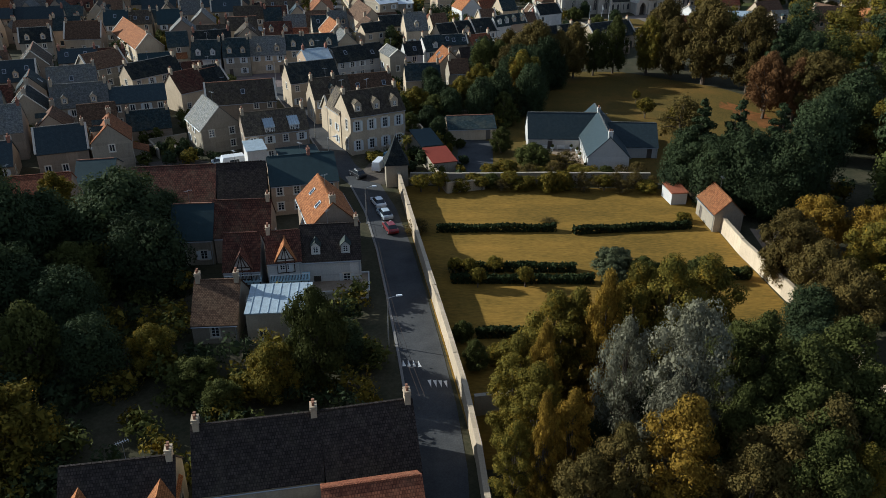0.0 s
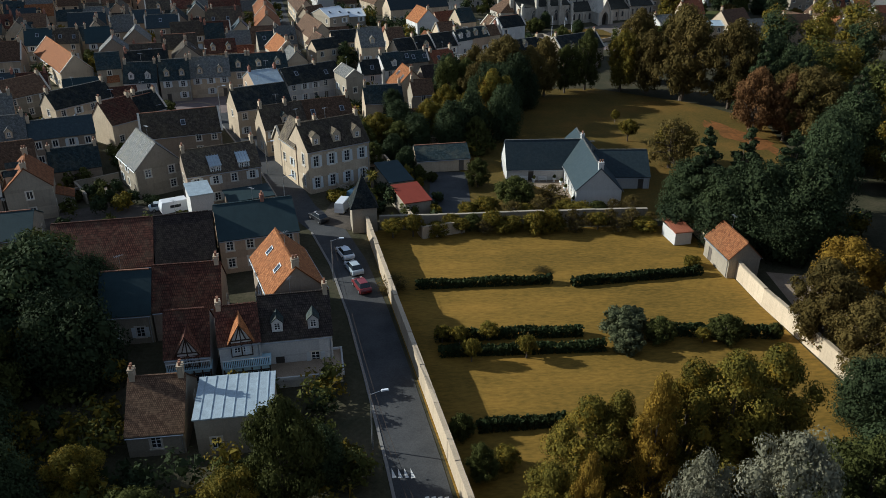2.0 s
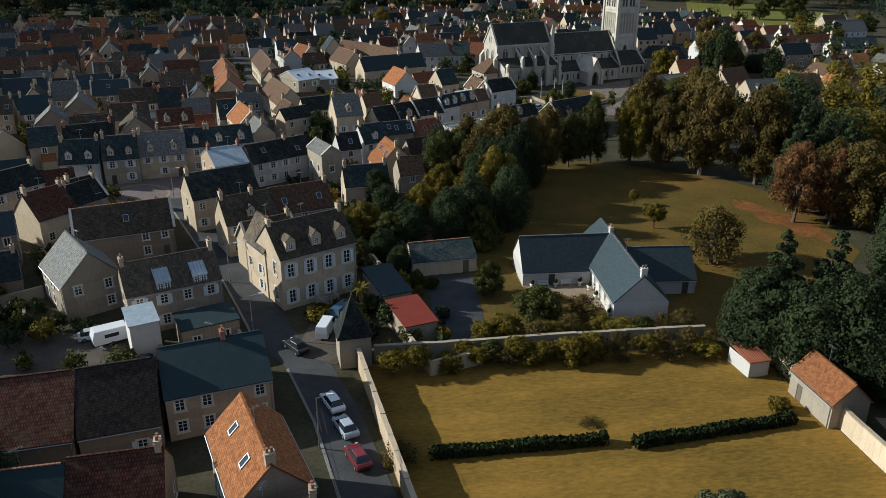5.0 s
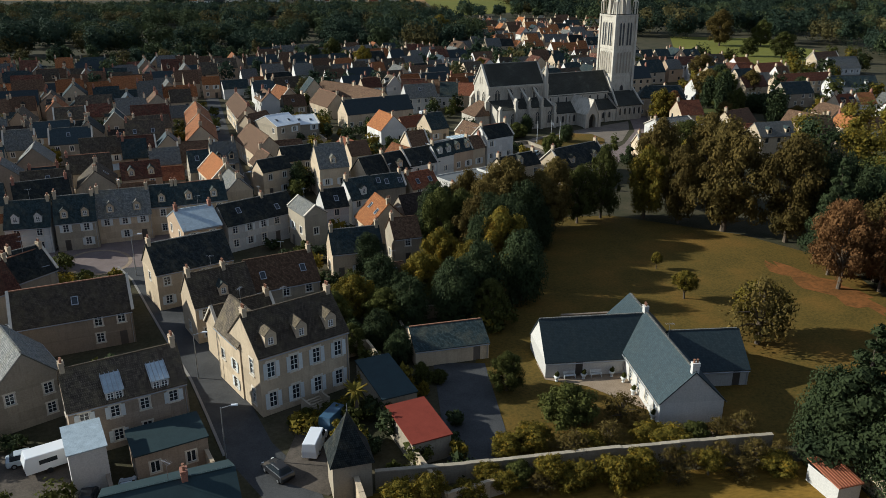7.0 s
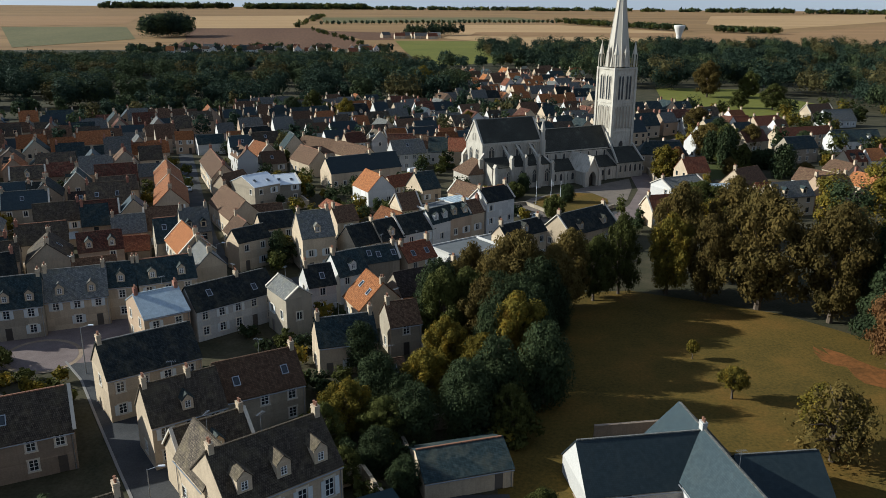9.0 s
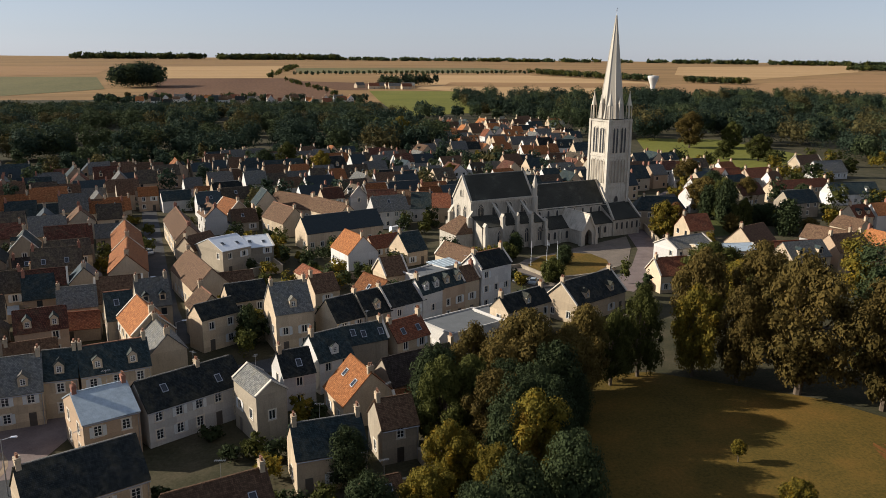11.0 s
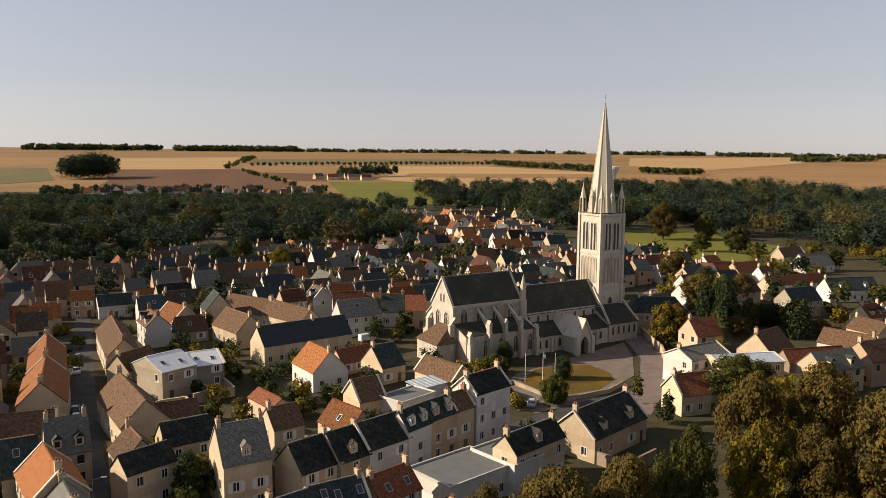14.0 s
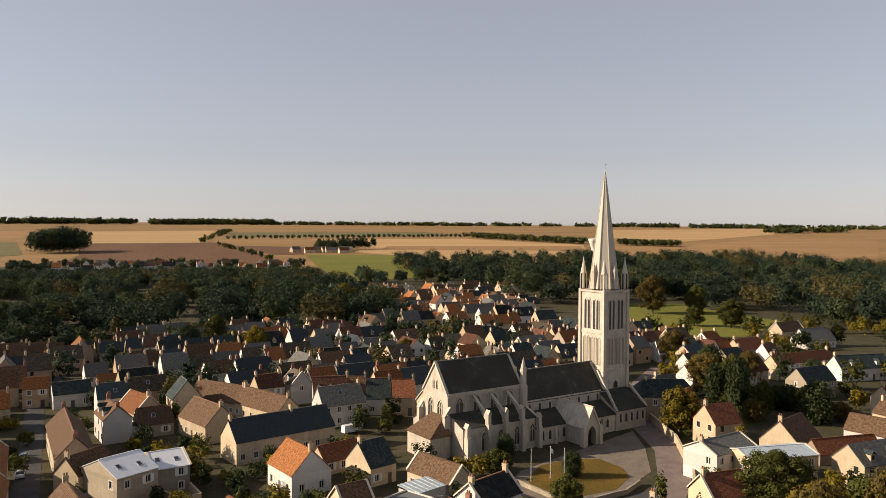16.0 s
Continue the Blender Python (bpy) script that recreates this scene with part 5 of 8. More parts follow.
def gable_hall(x0, x1, hw, he, hr, wall_name, holes_front, ends=(True, True)):
    bm, uvl = fresh()
    wall_face(bm, uvl, (x0, -hw, 0), (1, 0, 0), x1 - x0, he, holes_front, 0.35)
    wall_face(bm, uvl, (x1, hw, 0), (-1, 0, 0), x1 - x0, he, [], 0.35)
    for e, x, s in ((ends[0], x0, -1), (ends[1], x1, 1)):
        if e:
            quad(bm, uvl, [(x, -s * hw, 0), (x, s * hw, 0), (x, s * hw, he), (x, 0, hr), (x, -s * hw, he)], [(0, 0), (2 * hw, 0), (2 * hw, he), (hw, hr), (0, he)])
    part(wall_name, bm, "church", church)
    bm, uvl = fresh()
    k = (hr - he) / hw
    for s in (-1, 1):
        slope(bm, uvl, [(x0 + 0.3, 0, hr + 0.1), (x1, 0, hr + 0.1), (x1, s * (hw + 0.3), he + 0.1 - 0.3 * k), (x0 + 0.3, s * (hw + 0.3), he + 0.1 - 0.3 * k)], 0.2)
    rf = part("roof", bm, "church_roof", church, "dark lichened slate roof with pale patches")
    bm, uvl = fresh()
    for i in range(int((x1 - x0) / 0.6)):
        box(bm, x0 + 0.3 + i * 0.6, -0.14, hr + 0.05, x0 + 0.8 + i * 0.6, 0.14, hr + 0.3, uvl)
    part("ridge_tiles", bm, "grey_slate", rf)


def church_roof_mat():
    n = Nodes("patchy_church_slate")
    uv = n.t.nodes.new("ShaderNodeTexCoord").outputs["UV"]
    a = n.noise(uv, 0.18, 6, 0.7)
    b = n.noise(uv, 4.0, 5, 0.7)
    c = n.ramp(a, [(0.42, (0.022, 0.022, 0.017)), (0.57, (0.045, 0.044, 0.034)), (0.70, (0.17, 0.16, 0.13))])
    c = n.mix(0.5, c, n.ramp(b, [(0.38, (0.018, 0.019, 0.015)), (0.72, (0.12, 0.115, 0.095))]))
    n.bump(b, 0.5, 0.05)
    return n.done(c, 0.85, 0.12)


M["church_roof"] = church_roof_mat()


def lancet(parent, x, y, z, w, h, turn=0, mullion=True, name="window"):
    """A pointed window: dark leaded glass behind a stone frame with a mullion and tracery."""
    n = 7
    R = w
    def outline(ww, hh, inset=0.0):
        pts = [(-ww / 2, 0), (ww / 2, 0), (ww / 2, hh - ww * 0.86)]
        for i in range(1, n):
            a = math.radians(60) * i / n
            pts.append((ww / 2 - ww + ww * math.cos(a), hh - ww * 0.86 + ww * math.sin(a)))
        pts.append((0, hh))
        for i in range(n - 1, 0, -1):
            a = math.radians(60) * i / n
            pts.append((-ww / 2 + ww - ww * math.cos(a), hh - ww * 0.86 + ww * math.sin(a)))
        pts.append((-ww / 2, hh - ww * 0.86))
        return pts
    o, i_ = outline(w + 0.36, h + 0.3), outline(w, h)
    bm = bmesh.new()
    for (p, q), (r, s) in zip(zip(o, o[1:] + o[:1]), zip(i_, i_[1:] + i_[:1])):
        f = [bm.verts.new((a, -0.14, b)) for a, b in (p, q, s, r)]
        bm.faces.new(f)
        g = [bm.verts.new(v) for v in ((r[0], -0.14, r[1]), (s[0], -0.14, s[1]), (s[0], 0.0, s[1]), (r[0], 0.0, r[1]))]
        bm.faces.new(g)
        g = [bm.verts.new(v) for v in ((p[0], 0.0, p[1]), (q[0], 0.0, q[1]), (q[0], -0.14, q[1]), (p[0], -0.14, p[1]))]
        bm.faces.new(g)
    if mullion:
        box(bm, -0.07, -0.11, 0, 0.07, -0.02, h * 0.9)
        for s in (-1, 1):
            tube(bm, (s * w * 0.22, -0.07, h * 0.7), (0, -0.07, h * 0.86), 0.06, 0.06, 6)
            tube(bm, (s * w * 0.22, -0.07, h * 0.7), (s * w * 0.48, -0.07, h * 0.62), 0.06, 0.06, 6)
    win = part(name, bm, "church", parent, m=pose(x, y, z, 0, 0, turn))
    bm = bmesh.new()
    bm.faces.new([bm.verts.new((a, -0.02, b)) for a, b in i_])
    part("pane", bm, "lead_glass", win)
    return win


M["lead_glass"] = plain_mat("dark_leaded_glass", (0.03, 0.032, 0.035), 0.3, 0.5, 0, 6, 0.5)

# choir, taller and fully lit on its end gable
gable_hall(-53, -32, 5, 13.5, 20.1, "choir_wall", [])
gable_hall(-32, -3.5, 5, 9.4, 15.7, "nave_wall", [])
for i in range(4):
    lancet(church, -49.8 + i * 4.8, -5.0, 9.3, 2.0, 3.3)
for i in range(8):
    lancet(church, -29.5 + i * 3.2, -5.0, 6.9, 0.75, 1.8, 0, False)
for dy in (-1.9, 1.9):
    lancet(church, -53.0, dy, 7.2, 1.7, 4.6, -90)
for dy in (-0.7, 0.7):
    lancet(church, -53.0, dy, 14.2, 0.4, 1.9, -90, False)


def aisle(x0, x1, y_in, y_out, z_in, z_out, label):
    bm, uvl = fresh()
    wall_face(bm, uvl, (x0, y_out, 0), (1, 0, 0), x1 - x0, z_out, [])
    for x, s in ((x0, -1), (x1, 1)):
        quad(bm, uvl, [(x, y_in, 0), (x, y_out, 0), (x, y_out, z_out), (x, y_in, z_in)][::s], [(0, 0), (5, 0), (5, z_out), (0, z_in)][::s])
    part("aisle_wall", bm, "church", church)
    bm, uvl = fresh()
    slope(bm, uvl, [(x0 - 0.2, y_in, z_in + 0.1), (x1 + 0.2, y_in, z_in + 0.1), (x1 + 0.2, y_out - 0.3 * (1 if y_out < 0 else -1), z_out + 0.05), (x0 - 0.2, y_out - 0.3 * (1 if y_out < 0 else -1), z_out + 0.05)], 0.18)
    part("aisle_roof", bm, "church_roof", church, label)


aisle(-52.5, -32.2, -5.1, -10.2, 9.2, 7.0, "dark lean-to slate roof")
aisle(-32.0, -6, -5.1, -10.2, 6.9, 4.3, "dark lean-to slate roof")
aisle(-52.5, -6, 5.1, 10.2, 8.0, 5.5, "lean-to slate roof")
# west annexe hugging the tower
aisle(-6, 4.6, -4.4, -10.6, 9.0, 5.0, "mossy lean-to roof against the tower")
bm, uvl = fresh()
slope(bm, uvl, [(-6.35, -4.2, 14.5), (-5.85, -4.2, 14.5), (-5.85, -11.0, 5.2), (-6.35, -11.0, 5.2)], 0.5)
slope(bm, uvl, [(4.4, -4.2, 10.5), (4.9, -4.2, 10.5), (4.9, -11.0, 5.2), (4.4, -11.0, 5.2)], 0.5)
part("gable_coping", bm, "church", church)
for i in range(4):
    lancet(church, -46.8 + i * 4.6, -10.2, 1.6, 1.3, 4.0)
for i in range(4):
    lancet(church, -29.8 + i * 2.2, -10.2, 1.2, 0.9, 2.3, 0, False)
for i in range(3):
    lancet(church, -14.0 + i * 2.6, -10.2, 1.4, 0.8, 2.0, 0, False)
for i in range(5):
    lancet(church, -4.6 + i * 2.0, -10.6, 2.0, 0.8, 2.3, 0, False)


def flyer(x, top=12.9, pier_y=-10.6, pier_h=9.6):
    """A pier outside the aisle with a gabled head, and the half arch that leans on the choir."""
    bm, uvl = fresh()
    box(bm, x - 0.5, pier_y - 0.9, 0, x + 0.5, pier_y + 0.6, pier_h - 2.2, uvl)
    box(bm, x - 0.42, pier_y - 0.6, pier_h - 2.2, x + 0.42, pier_y + 0.6, pier_h, uvl)
    for s in (-1, 1):
        slope(bm, uvl, [(x, pier_y - 0.75, pier_h + 0.9), (x, pier_y + 0.7, pier_h + 0.9), (x + s * 0.55, pier_y + 0.7, pier_h - 0.05), (x + s * 0.55, pier_y - 0.75, pier_h - 0.05)], 0.1)
    quad(bm, uvl, [(x - 0.42, pier_y - 0.6, pier_h), (x + 0.42, pier_y - 0.6, pier_h), (x, pier_y - 0.6, pier_h + 0.8)], [(0, 0), (1, 0), (0.5, 1)])
    n = 6
    for i in range(n):
        a, b = i / n, (i + 1) / n
        ya, yb = pier_y + 0.4 + (-5.0 - pier_y - 0.4) * a, pier_y + 0.4 + (-5.0 - pier_y - 0.4) * b
        za, zb = pier_h + (top - pier_h) * a, pier_h + (top - pier_h) * b
        la, lb = za - 0.6 - 1.3 * (1 - a) ** 2, zb - 0.6 - 1.3 * (1 - b) ** 2
        for sx in (-0.28, 0.28):
            p = [(x + sx, ya, la), (x + sx, yb, lb), (x + sx, yb, zb), (x + sx, ya, za)]
            quad(bm, uvl, p if sx > 0 else p[::-1], [(ya, la), (yb, lb), (yb, zb), (ya, za)])
        quad(bm, uvl, [(x - 0.34, ya, za), (x + 0.34, ya, za), (x + 0.34, yb, zb), (x - 0.34, yb, zb)], [(0, 0), (1, 0), (1, 1), (0, 1)])
        quad(bm, uvl, [(x - 0.28, yb, lb), (x + 0.28, yb, lb), (x + 0.28, ya, la), (x - 0.28, ya, la)], [(0, 0), (1, 0), (1, 1), (0, 1)])
    part("flying_buttress", bm, "church", church)


for x in (-46.0, -41.2, -36.4):
    flyer(x)
flyer(-51.8, 7.4, -10.8, 7.4)
flyer(-31.4, 9.0, -10.6, 7.2)
for x in (-26, -15.5, -10.5):
    bm, uvl = fresh()
    box(bm, x - 0.4, -10.9, 0, x + 0.4, -10.1, 3.6, uvl, 0, 0.06)
    part("buttress", bm, "church", church)
for dy in (-5.3, 5.3):
    bm, uvl = fresh()
    box(bm, -54.4, dy - 0.6, 0, -52.6, dy + 0.6, 9.0, uvl, 0, 0.12)
    slope(bm, uvl, [(-52.8, dy - 0.6, 11.0), (-52.8, dy + 0.6, 11.0), (-54.4, dy + 0.6, 9.0), (-54.4, dy - 0.6, 9.0)], 0.3)
    part("buttress", bm, "church", church)
# parapet band under the choir roof, copings of the gables
bm, uvl = fresh()
box(bm, -53.1, -5.35, 13.0, -32, -4.9, 13.7, uvl)
box(bm, -31.9, -5.25, 9.1, -6, -4.95, 9.5, uvl)
part("parapet", bm, "church", church)
for x, hw, he, hr in ((-53.0, 5.3, 13.4, 20.5), (-32.1, 5.3, 13.4, 20.3), (-4.9, 5.3, 9.4, 16.1)):
    bm, uvl = fresh()
    for s in (-1, 1):
        slope(bm, uvl, [(x - 0.3, 0, hr), (x + 0.35, 0, hr), (x + 0.35, s * hw, he), (x - 0.3, s * hw, he)], 0.35)
    bmesh.ops.remove_doubles(bm, verts=bm.verts, dist=0.01)
    part("gable_coping", bm, "church", church)
# stair turret where choir meets nave
bm = bmesh.new()
tube(bm, (-31.6, -5.2, 5), (-31.6, -5.2, 13.5), 1.0, 1.0, 8)
tube(bm, (-31.6, -5.2, 13.5), (-31.6, -5.2, 16.6), 0.75, 0.7, 8)
tube(bm, (-31.6, -5.2, 16.6), (-31.6, -5.2, 20.0), 0.85, 0.05, 8)
part("stair_turret", bm, "church", church)

# porch with a steep gable and a deep pointed doorway
bm, uvl = fresh()
for s in (-1, 1):
    wall_face(bm, uvl, (-20.2 + s * 2.2, -10.2 if s < 0 else -16.5, 0), (0, -s * -1 if s > 0 else -1, 0), 6.3, 4.4, [])
n = 8
arch = [(-1.3, 0)] + [(-1.3 + 2.6 - 2.6 * math.cos(math.radians(60) * i / n), 2.4 + 2.6 * math.sin(math.radians(60) * i / n)) for i in range(n + 1)]
arch += [(-a, b) for a, b in arch[-2::-1]]
outer = [(-2.3, 0), (-2.3, 4.4), (0, 9.0), (2.3, 4.4), (2.3, 0)]
f = [bm.verts.new((-20.2 + a, -16.5, b)) for a, b in outer] + [bm.verts.new((-20.2 + a, -16.5, b)) for a, b in arch[::-1]]
bm.faces.new(f)
for p, q in zip(arch, arch[1:]):
    quad(bm, uvl, [(-20.2 + p[0], -16.5, p[1]), (-20.2 + p[0], -14.8, p[1]), (-20.2 + q[0], -14.8, q[1]), (-20.2 + q[0], -16.5, q[1])], [(0, 0), (1, 0), (1, 1), (0, 1)])
porch = part("porch", bm, "church", church)
bm, uvl = fresh()
for s in (-1, 1):
    slope(bm, uvl, [(-20.2, -16.9, 9.3), (-20.2, -5.0, 9.3), (-20.2 + s * 2.6, -5.0, 4.2), (-20.2 + s * 2.6, -16.9, 4.2)], 0.3)
part("porch_roof", bm, "church", porch, "steep stone-slab porch roof")
bm, uvl = fresh()
bm.faces.new([bm.verts.new((-20.2 + a, -14.75, b)) for a, b in arch])
part("porch_door", bm, "door", porch)
for s in (-1, 1):
    bm, uvl = fresh()
    box(bm, -20.2 + s * 2.6 - 0.5, -17.0, 0, -20.2 + s * 2.6 + 0.5, -15.8, 4.6, uvl, 0, 0.1)
    part("buttress", bm, "church", porch)

# tower: base, blind arcades, belfry, corner pinnacles, spire
bm, uvl = fresh()
box(bm, -4.3, -4.3, 0, 4.3, 4.3, 34.0, uvl)
tower = new("tower", mesh_of(bm, "tower", "church"))
tower.parent = church
for z, r in ((13.9, 4.5), (23.2, 4.45), (33.9, 4.62)):
    bm, uvl = fresh()
    box(bm, -r, -r, z, r, r, z + 0.5, uvl)
    part("string_course", bm, "church", tower)
for sx in (-1, 1):
    for sy in (-1, 1):
        bm, uvl = fresh()
        box(bm, sx * 4.25 - 0.5, sy * 4.25 - 0.5, 0, sx * 4.25 + 0.5, sy * 4.25 + 0.5, 34.6, uvl, 0, 0.12)
        part("corner_buttress", bm, "church", tower)


def tall_opening(x, z, w, h, turn, glass):
    m = pose(0, 0, 0, 0, 0, turn) @ pose(x, -4.32, z)
    o = lancet(tower, 0, 0, 0, w, h, 0, False, "belfry_opening")
    o.matrix_basis = m
    if glass:
        return
    for c in o.children:
        c.data.materials.clear()
        c.data.materials.append(M["shadow_stone"])


# blind-arcade panels: the shade of the recess is put into this darker stone colour
M["shadow_stone"] = plain_mat("weathered_stone_panel", (0.30, 0.26, 0.2), 0.9, 0.1, 0, 2, 0.5)
for turn in (0, 90, 180, 270):
    for x in (-1.55, 1.55):
        for dx in (-0.62, 0.62):
            tall_opening(x + dx, 24.4, 0.8, 7.6, turn, True)
    for x in (-2.55, -1.28, 0, 1.28, 2.55):
        tall_opening(x, 15.2, 0.72, 7.0, turn, False)
lancet(tower, 0, -4.33, 9.2, 1.5, 1.9, 0, False)
bm = bmesh.new()
for r0, r1, z0, z1 in ((4.15, 0.16, 34.7, 65.2),):
    tube(bm, (0, 0, z0), (0, 0, z1), r0, r1, 8)
spire = part("spire", bm, "church", church, "plain stone octagonal spire with ribbed edges")
spire.matrix_basis = pose(0, 0, 0, 0, 0, 22.5)
for i in range(8):
    a = 2 * math.pi * i / 8
    side = Vector((0, 0, 1)).orthogonal().normalized()
    d = side * math.cos(a) + Vector((0, 0, 1)).cross(side) * math.sin(a)
    bm = bmesh.new()
    tube(bm, d * 4.15 + Vector((0, 0, 34.7)), d * 0.16 + Vector((0, 0, 65.2)), 0.17, 0.06, 6)
    part("rib", bm, "church", spire)


def pinnacle(parent, x, y, z, r, h1, h2, open_base=True):
    bm, uvl = fresh()
    if open_base:
        for sx in (-1, 1):
            for sy in (-1, 1):
                tube(bm, (x + sx * r * 0.75, y + sy * r * 0.75, z), (x + sx * r * 0.75, y + sy * r * 0.75, z + h1), 0.16, 0.14, 6)
        tube(bm, (x, y, z), (x, y, z + h1), r * 0.45, r * 0.45, 6)
    else:
        box(bm, x - r * 0.8, y - r * 0.8, z, x + r * 0.8, y + r * 0.8, z + h1, uvl)
    tube(bm, (x, y, z + h1), (x, y, z + h1 + 0.25), r * 1.15, r * 1.15, 8)
    tube(bm, (x, y, z + h1 + 0.25), (x, y, z + h1 + h2), r * 1.0, 0.06, 8)
    tube(bm, (x, y, z + h1 + h2), (x, y, z + h1 + h2 + 0.35), 0.14, 0.14, 6)
    return part("pinnacle", bm, "church", parent)


for sx in (-1, 1):
    for sy in (-1, 1):
        pinnacle(church, sx * 3.75, sy * 3.75, 34.7, 0.75, 3.9, 4.0)
for k in range(4):
    a = math.pi / 2 * k
    pinnacle(church, 3.7 * math.cos(a), 3.7 * math.sin(a), 34.7, 0.7, 4.4, 2.2, False)
bm = bmesh.new()
tube(bm, (0, 0, 65.2), (0, 0, 67.2), 0.06, 0.04, 6)
tube(bm, (-0.4, 0, 66.5), (0.4, 0, 66.5), 0.04, 0.04, 6)
tube(bm, (0.05, 0, 67.0), (0.4, 0, 67.3), 0.12, 0.03, 6)
part("weathervane", bm, "metal", church, "dark iron cross with a weathercock")
# low chapel with a hipped tiled roof at the choir's foot
bm, uvl = fresh()
wall_face(bm, uvl, (-58.5, -6.5, 0), (1, 0, 0), 5, 5.0, [])
wall_face(bm, uvl, (-58.5, 3, 0), (0, -1, 0), 9.5, 5.0, [])
part("vestry_wall", bm, "church", church)
bm, uvl = fresh()
slope(bm, uvl, [(-53.2, -4.0, 8.8), (-53.2, 1, 8.8), (-58.8, 3.3, 4.9), (-58.8, -6.8, 4.9)])
slope(bm, uvl, [(-53.2, -4.0, 8.8), (-58.8, -6.8, 4.9), (-53.2, -6.8, 4.9)])
part("vestry_roof", bm, "brown_tile", church, "hipped brown-tiled vestry roof")

# ---- trees, hedges, woods ----
def leaves(rng, n, lobes, size):
    """n leaf sprays on the shells of the lobes, as separate tilted three-cornered sprays: vertices and faces."""
    k = rng.choice(len(lobes), n, p=np.array([l[3] ** 2 for l in lobes]) / sum(l[3] ** 2 for l in lobes))
    c = np.array([l[:3] for l in lobes])[k]
    r = np.array([l[3] for l in lobes])[k]
    flat = np.array([l[4] for l in lobes])[k]
    d = rng.normal(size=(n, 3))
    d[:, 2] += 0.25
    d /= np.linalg.norm(d, axis=1)[:, None]
    inner = rng.random(n) < 0.2
    rad = r * np.where(inner, rng.uniform(0.2, 0.75, n), rng.uniform(0.82, 1.12, n))
    p = c + d * rad[:, None] * np.stack([np.ones(n), np.ones(n), flat], 1)
    nn = d + rng.normal(size=(n, 3)) * 0.34
    nn /= np.linalg.norm(nn, axis=1)[:, None]
    a = np.cross(nn, rng.normal(size=(n, 3)))
    a /= np.linalg.norm(a, axis=1)[:, None]
    b = np.cross(nn, a)
    s = (size * rng.uniform(0.55, 1.35, n) * np.where(inner, 2.4, 1.0))[:, None]
    v = np.stack([p + a * 0.62 * s, p + (b * 0.42 - a * 0.35) * s, p - (b * 0.42 + a * 0.3) * s], 1).reshape(-1, 3)
    return v, np.arange(n * 3).reshape(-1, 3)


def leaf_mesh(name, v, f, mat):
    me = bpy.data.meshes.new(name)
    me.from_pydata(v.tolist(), [], f.tolist())
    me.materials.append(M[mat])
    return me


def tree_proto(label, category, mat, seed, w=10.0, h=12.0, n=16000, size=0.29, shape="round", trunk=0.1, bare=0.0):
    """A tree 12 m high and 10 m wide by default: a tapered bent trunk, limbs, and a crown of leaf sprays on many lobes."""
    rng = np.random.default_rng(seed)
    rnd = random.Random(seed)
    t = new("shrub" if category == "shrub" else "tree")
    tagged(t, label, category)
    lobes = []
    if shape == "cone":
        for i in range(26):
            f = (i + 0.5) / 26
            rr = w / 2 * (1 - f) ** 0.8
            a = i * 2.4
            lobes.append((math.cos(a) * rr * 0.6, math.sin(a) * rr * 0.6, h * (0.12 + 0.84 * f), max(0.5, rr * 0.55), 0.6))
    elif shape == "tall":
        for i in range(22):
            f = (i + 0.5) / 22
            rr = w / 2 * (math.sin(math.pi * min(1, 0.2 + 0.8 * f)) ** 0.5)
            a = i * 2.4
            lobes.append((math.cos(a) * rr * 0.55, math.sin(a) * rr * 0.55, h * (trunk + (0.93 - trunk) * f), rr * rnd.uniform(0.42, 0.6), 1.0))
    else:
        for i in range(84):
            f = i / 83
            z = h * (trunk + 0.1) + f * h * (0.8 - trunk)
            k = math.sqrt(max(0.05, 1 - (2 * f - 0.85) ** 2 / 1.35))
            rr = w / 2 * k
            a = i * 2.4 + rnd.uniform(-0.5, 0.5)
            q = rnd.uniform(0.3, 1.0) if i < 76 else rnd.uniform(0, 0.35)
            lobes.append((math.cos(a) * rr * q, math.sin(a) * rr * q, z, w * rnd.uniform(0.07, 0.17), 0.85))
    v, f = leaves(rng, n, lobes, size)
    lo, hi = v.min(0), v.max(0)
    fit_w = w / max(hi[0] - lo[0], hi[1] - lo[1]) * 1.06
    foot_ = max(0.0, lo[2])
    v[:, :2] *= fit_w
    v[:, 2] = foot_ + (v[:, 2] - foot_) * (h - foot_) / (hi[2] - foot_)
    lobes = [(a * fit_w, b * fit_w, min(c, h * 0.9), r, k) for a, b, c, r, k in lobes]
    part("crown", leaf_mesh("crown", v, f, mat), mat, t)
    bm = bmesh.new()
    p, r = Vector((0, 0, -0.2)), w * 0.028 + 0.1
    for i in range(4):
        q = Vector((rnd.uniform(-0.25, 0.25), rnd.uniform(-0.25, 0.25), h * 0.2 * (i + 1)))
        tube(bm, p, q, r, r * 0.74, 7, False)
        p, r = q, r * 0.74
    for l in lobes[::3]:
        z0 = h * rnd.uniform(0.18, 0.45)
        base, tip = Vector((0, 0, min(z0, l[2] * 0.8))), Vector(l[:3])
        mid = base.lerp(tip, 0.5) + Vector((0, 0, 0.05 * h))
        tube(bm, base, mid, 0.05 + w * 0.012, 0.04 + w * 0.006, 5, False)
        tube(bm, mid, tip, 0.04 + w * 0.006, 0.03, 5, False)
    part("trunk", bm, "bark", t)
    return t


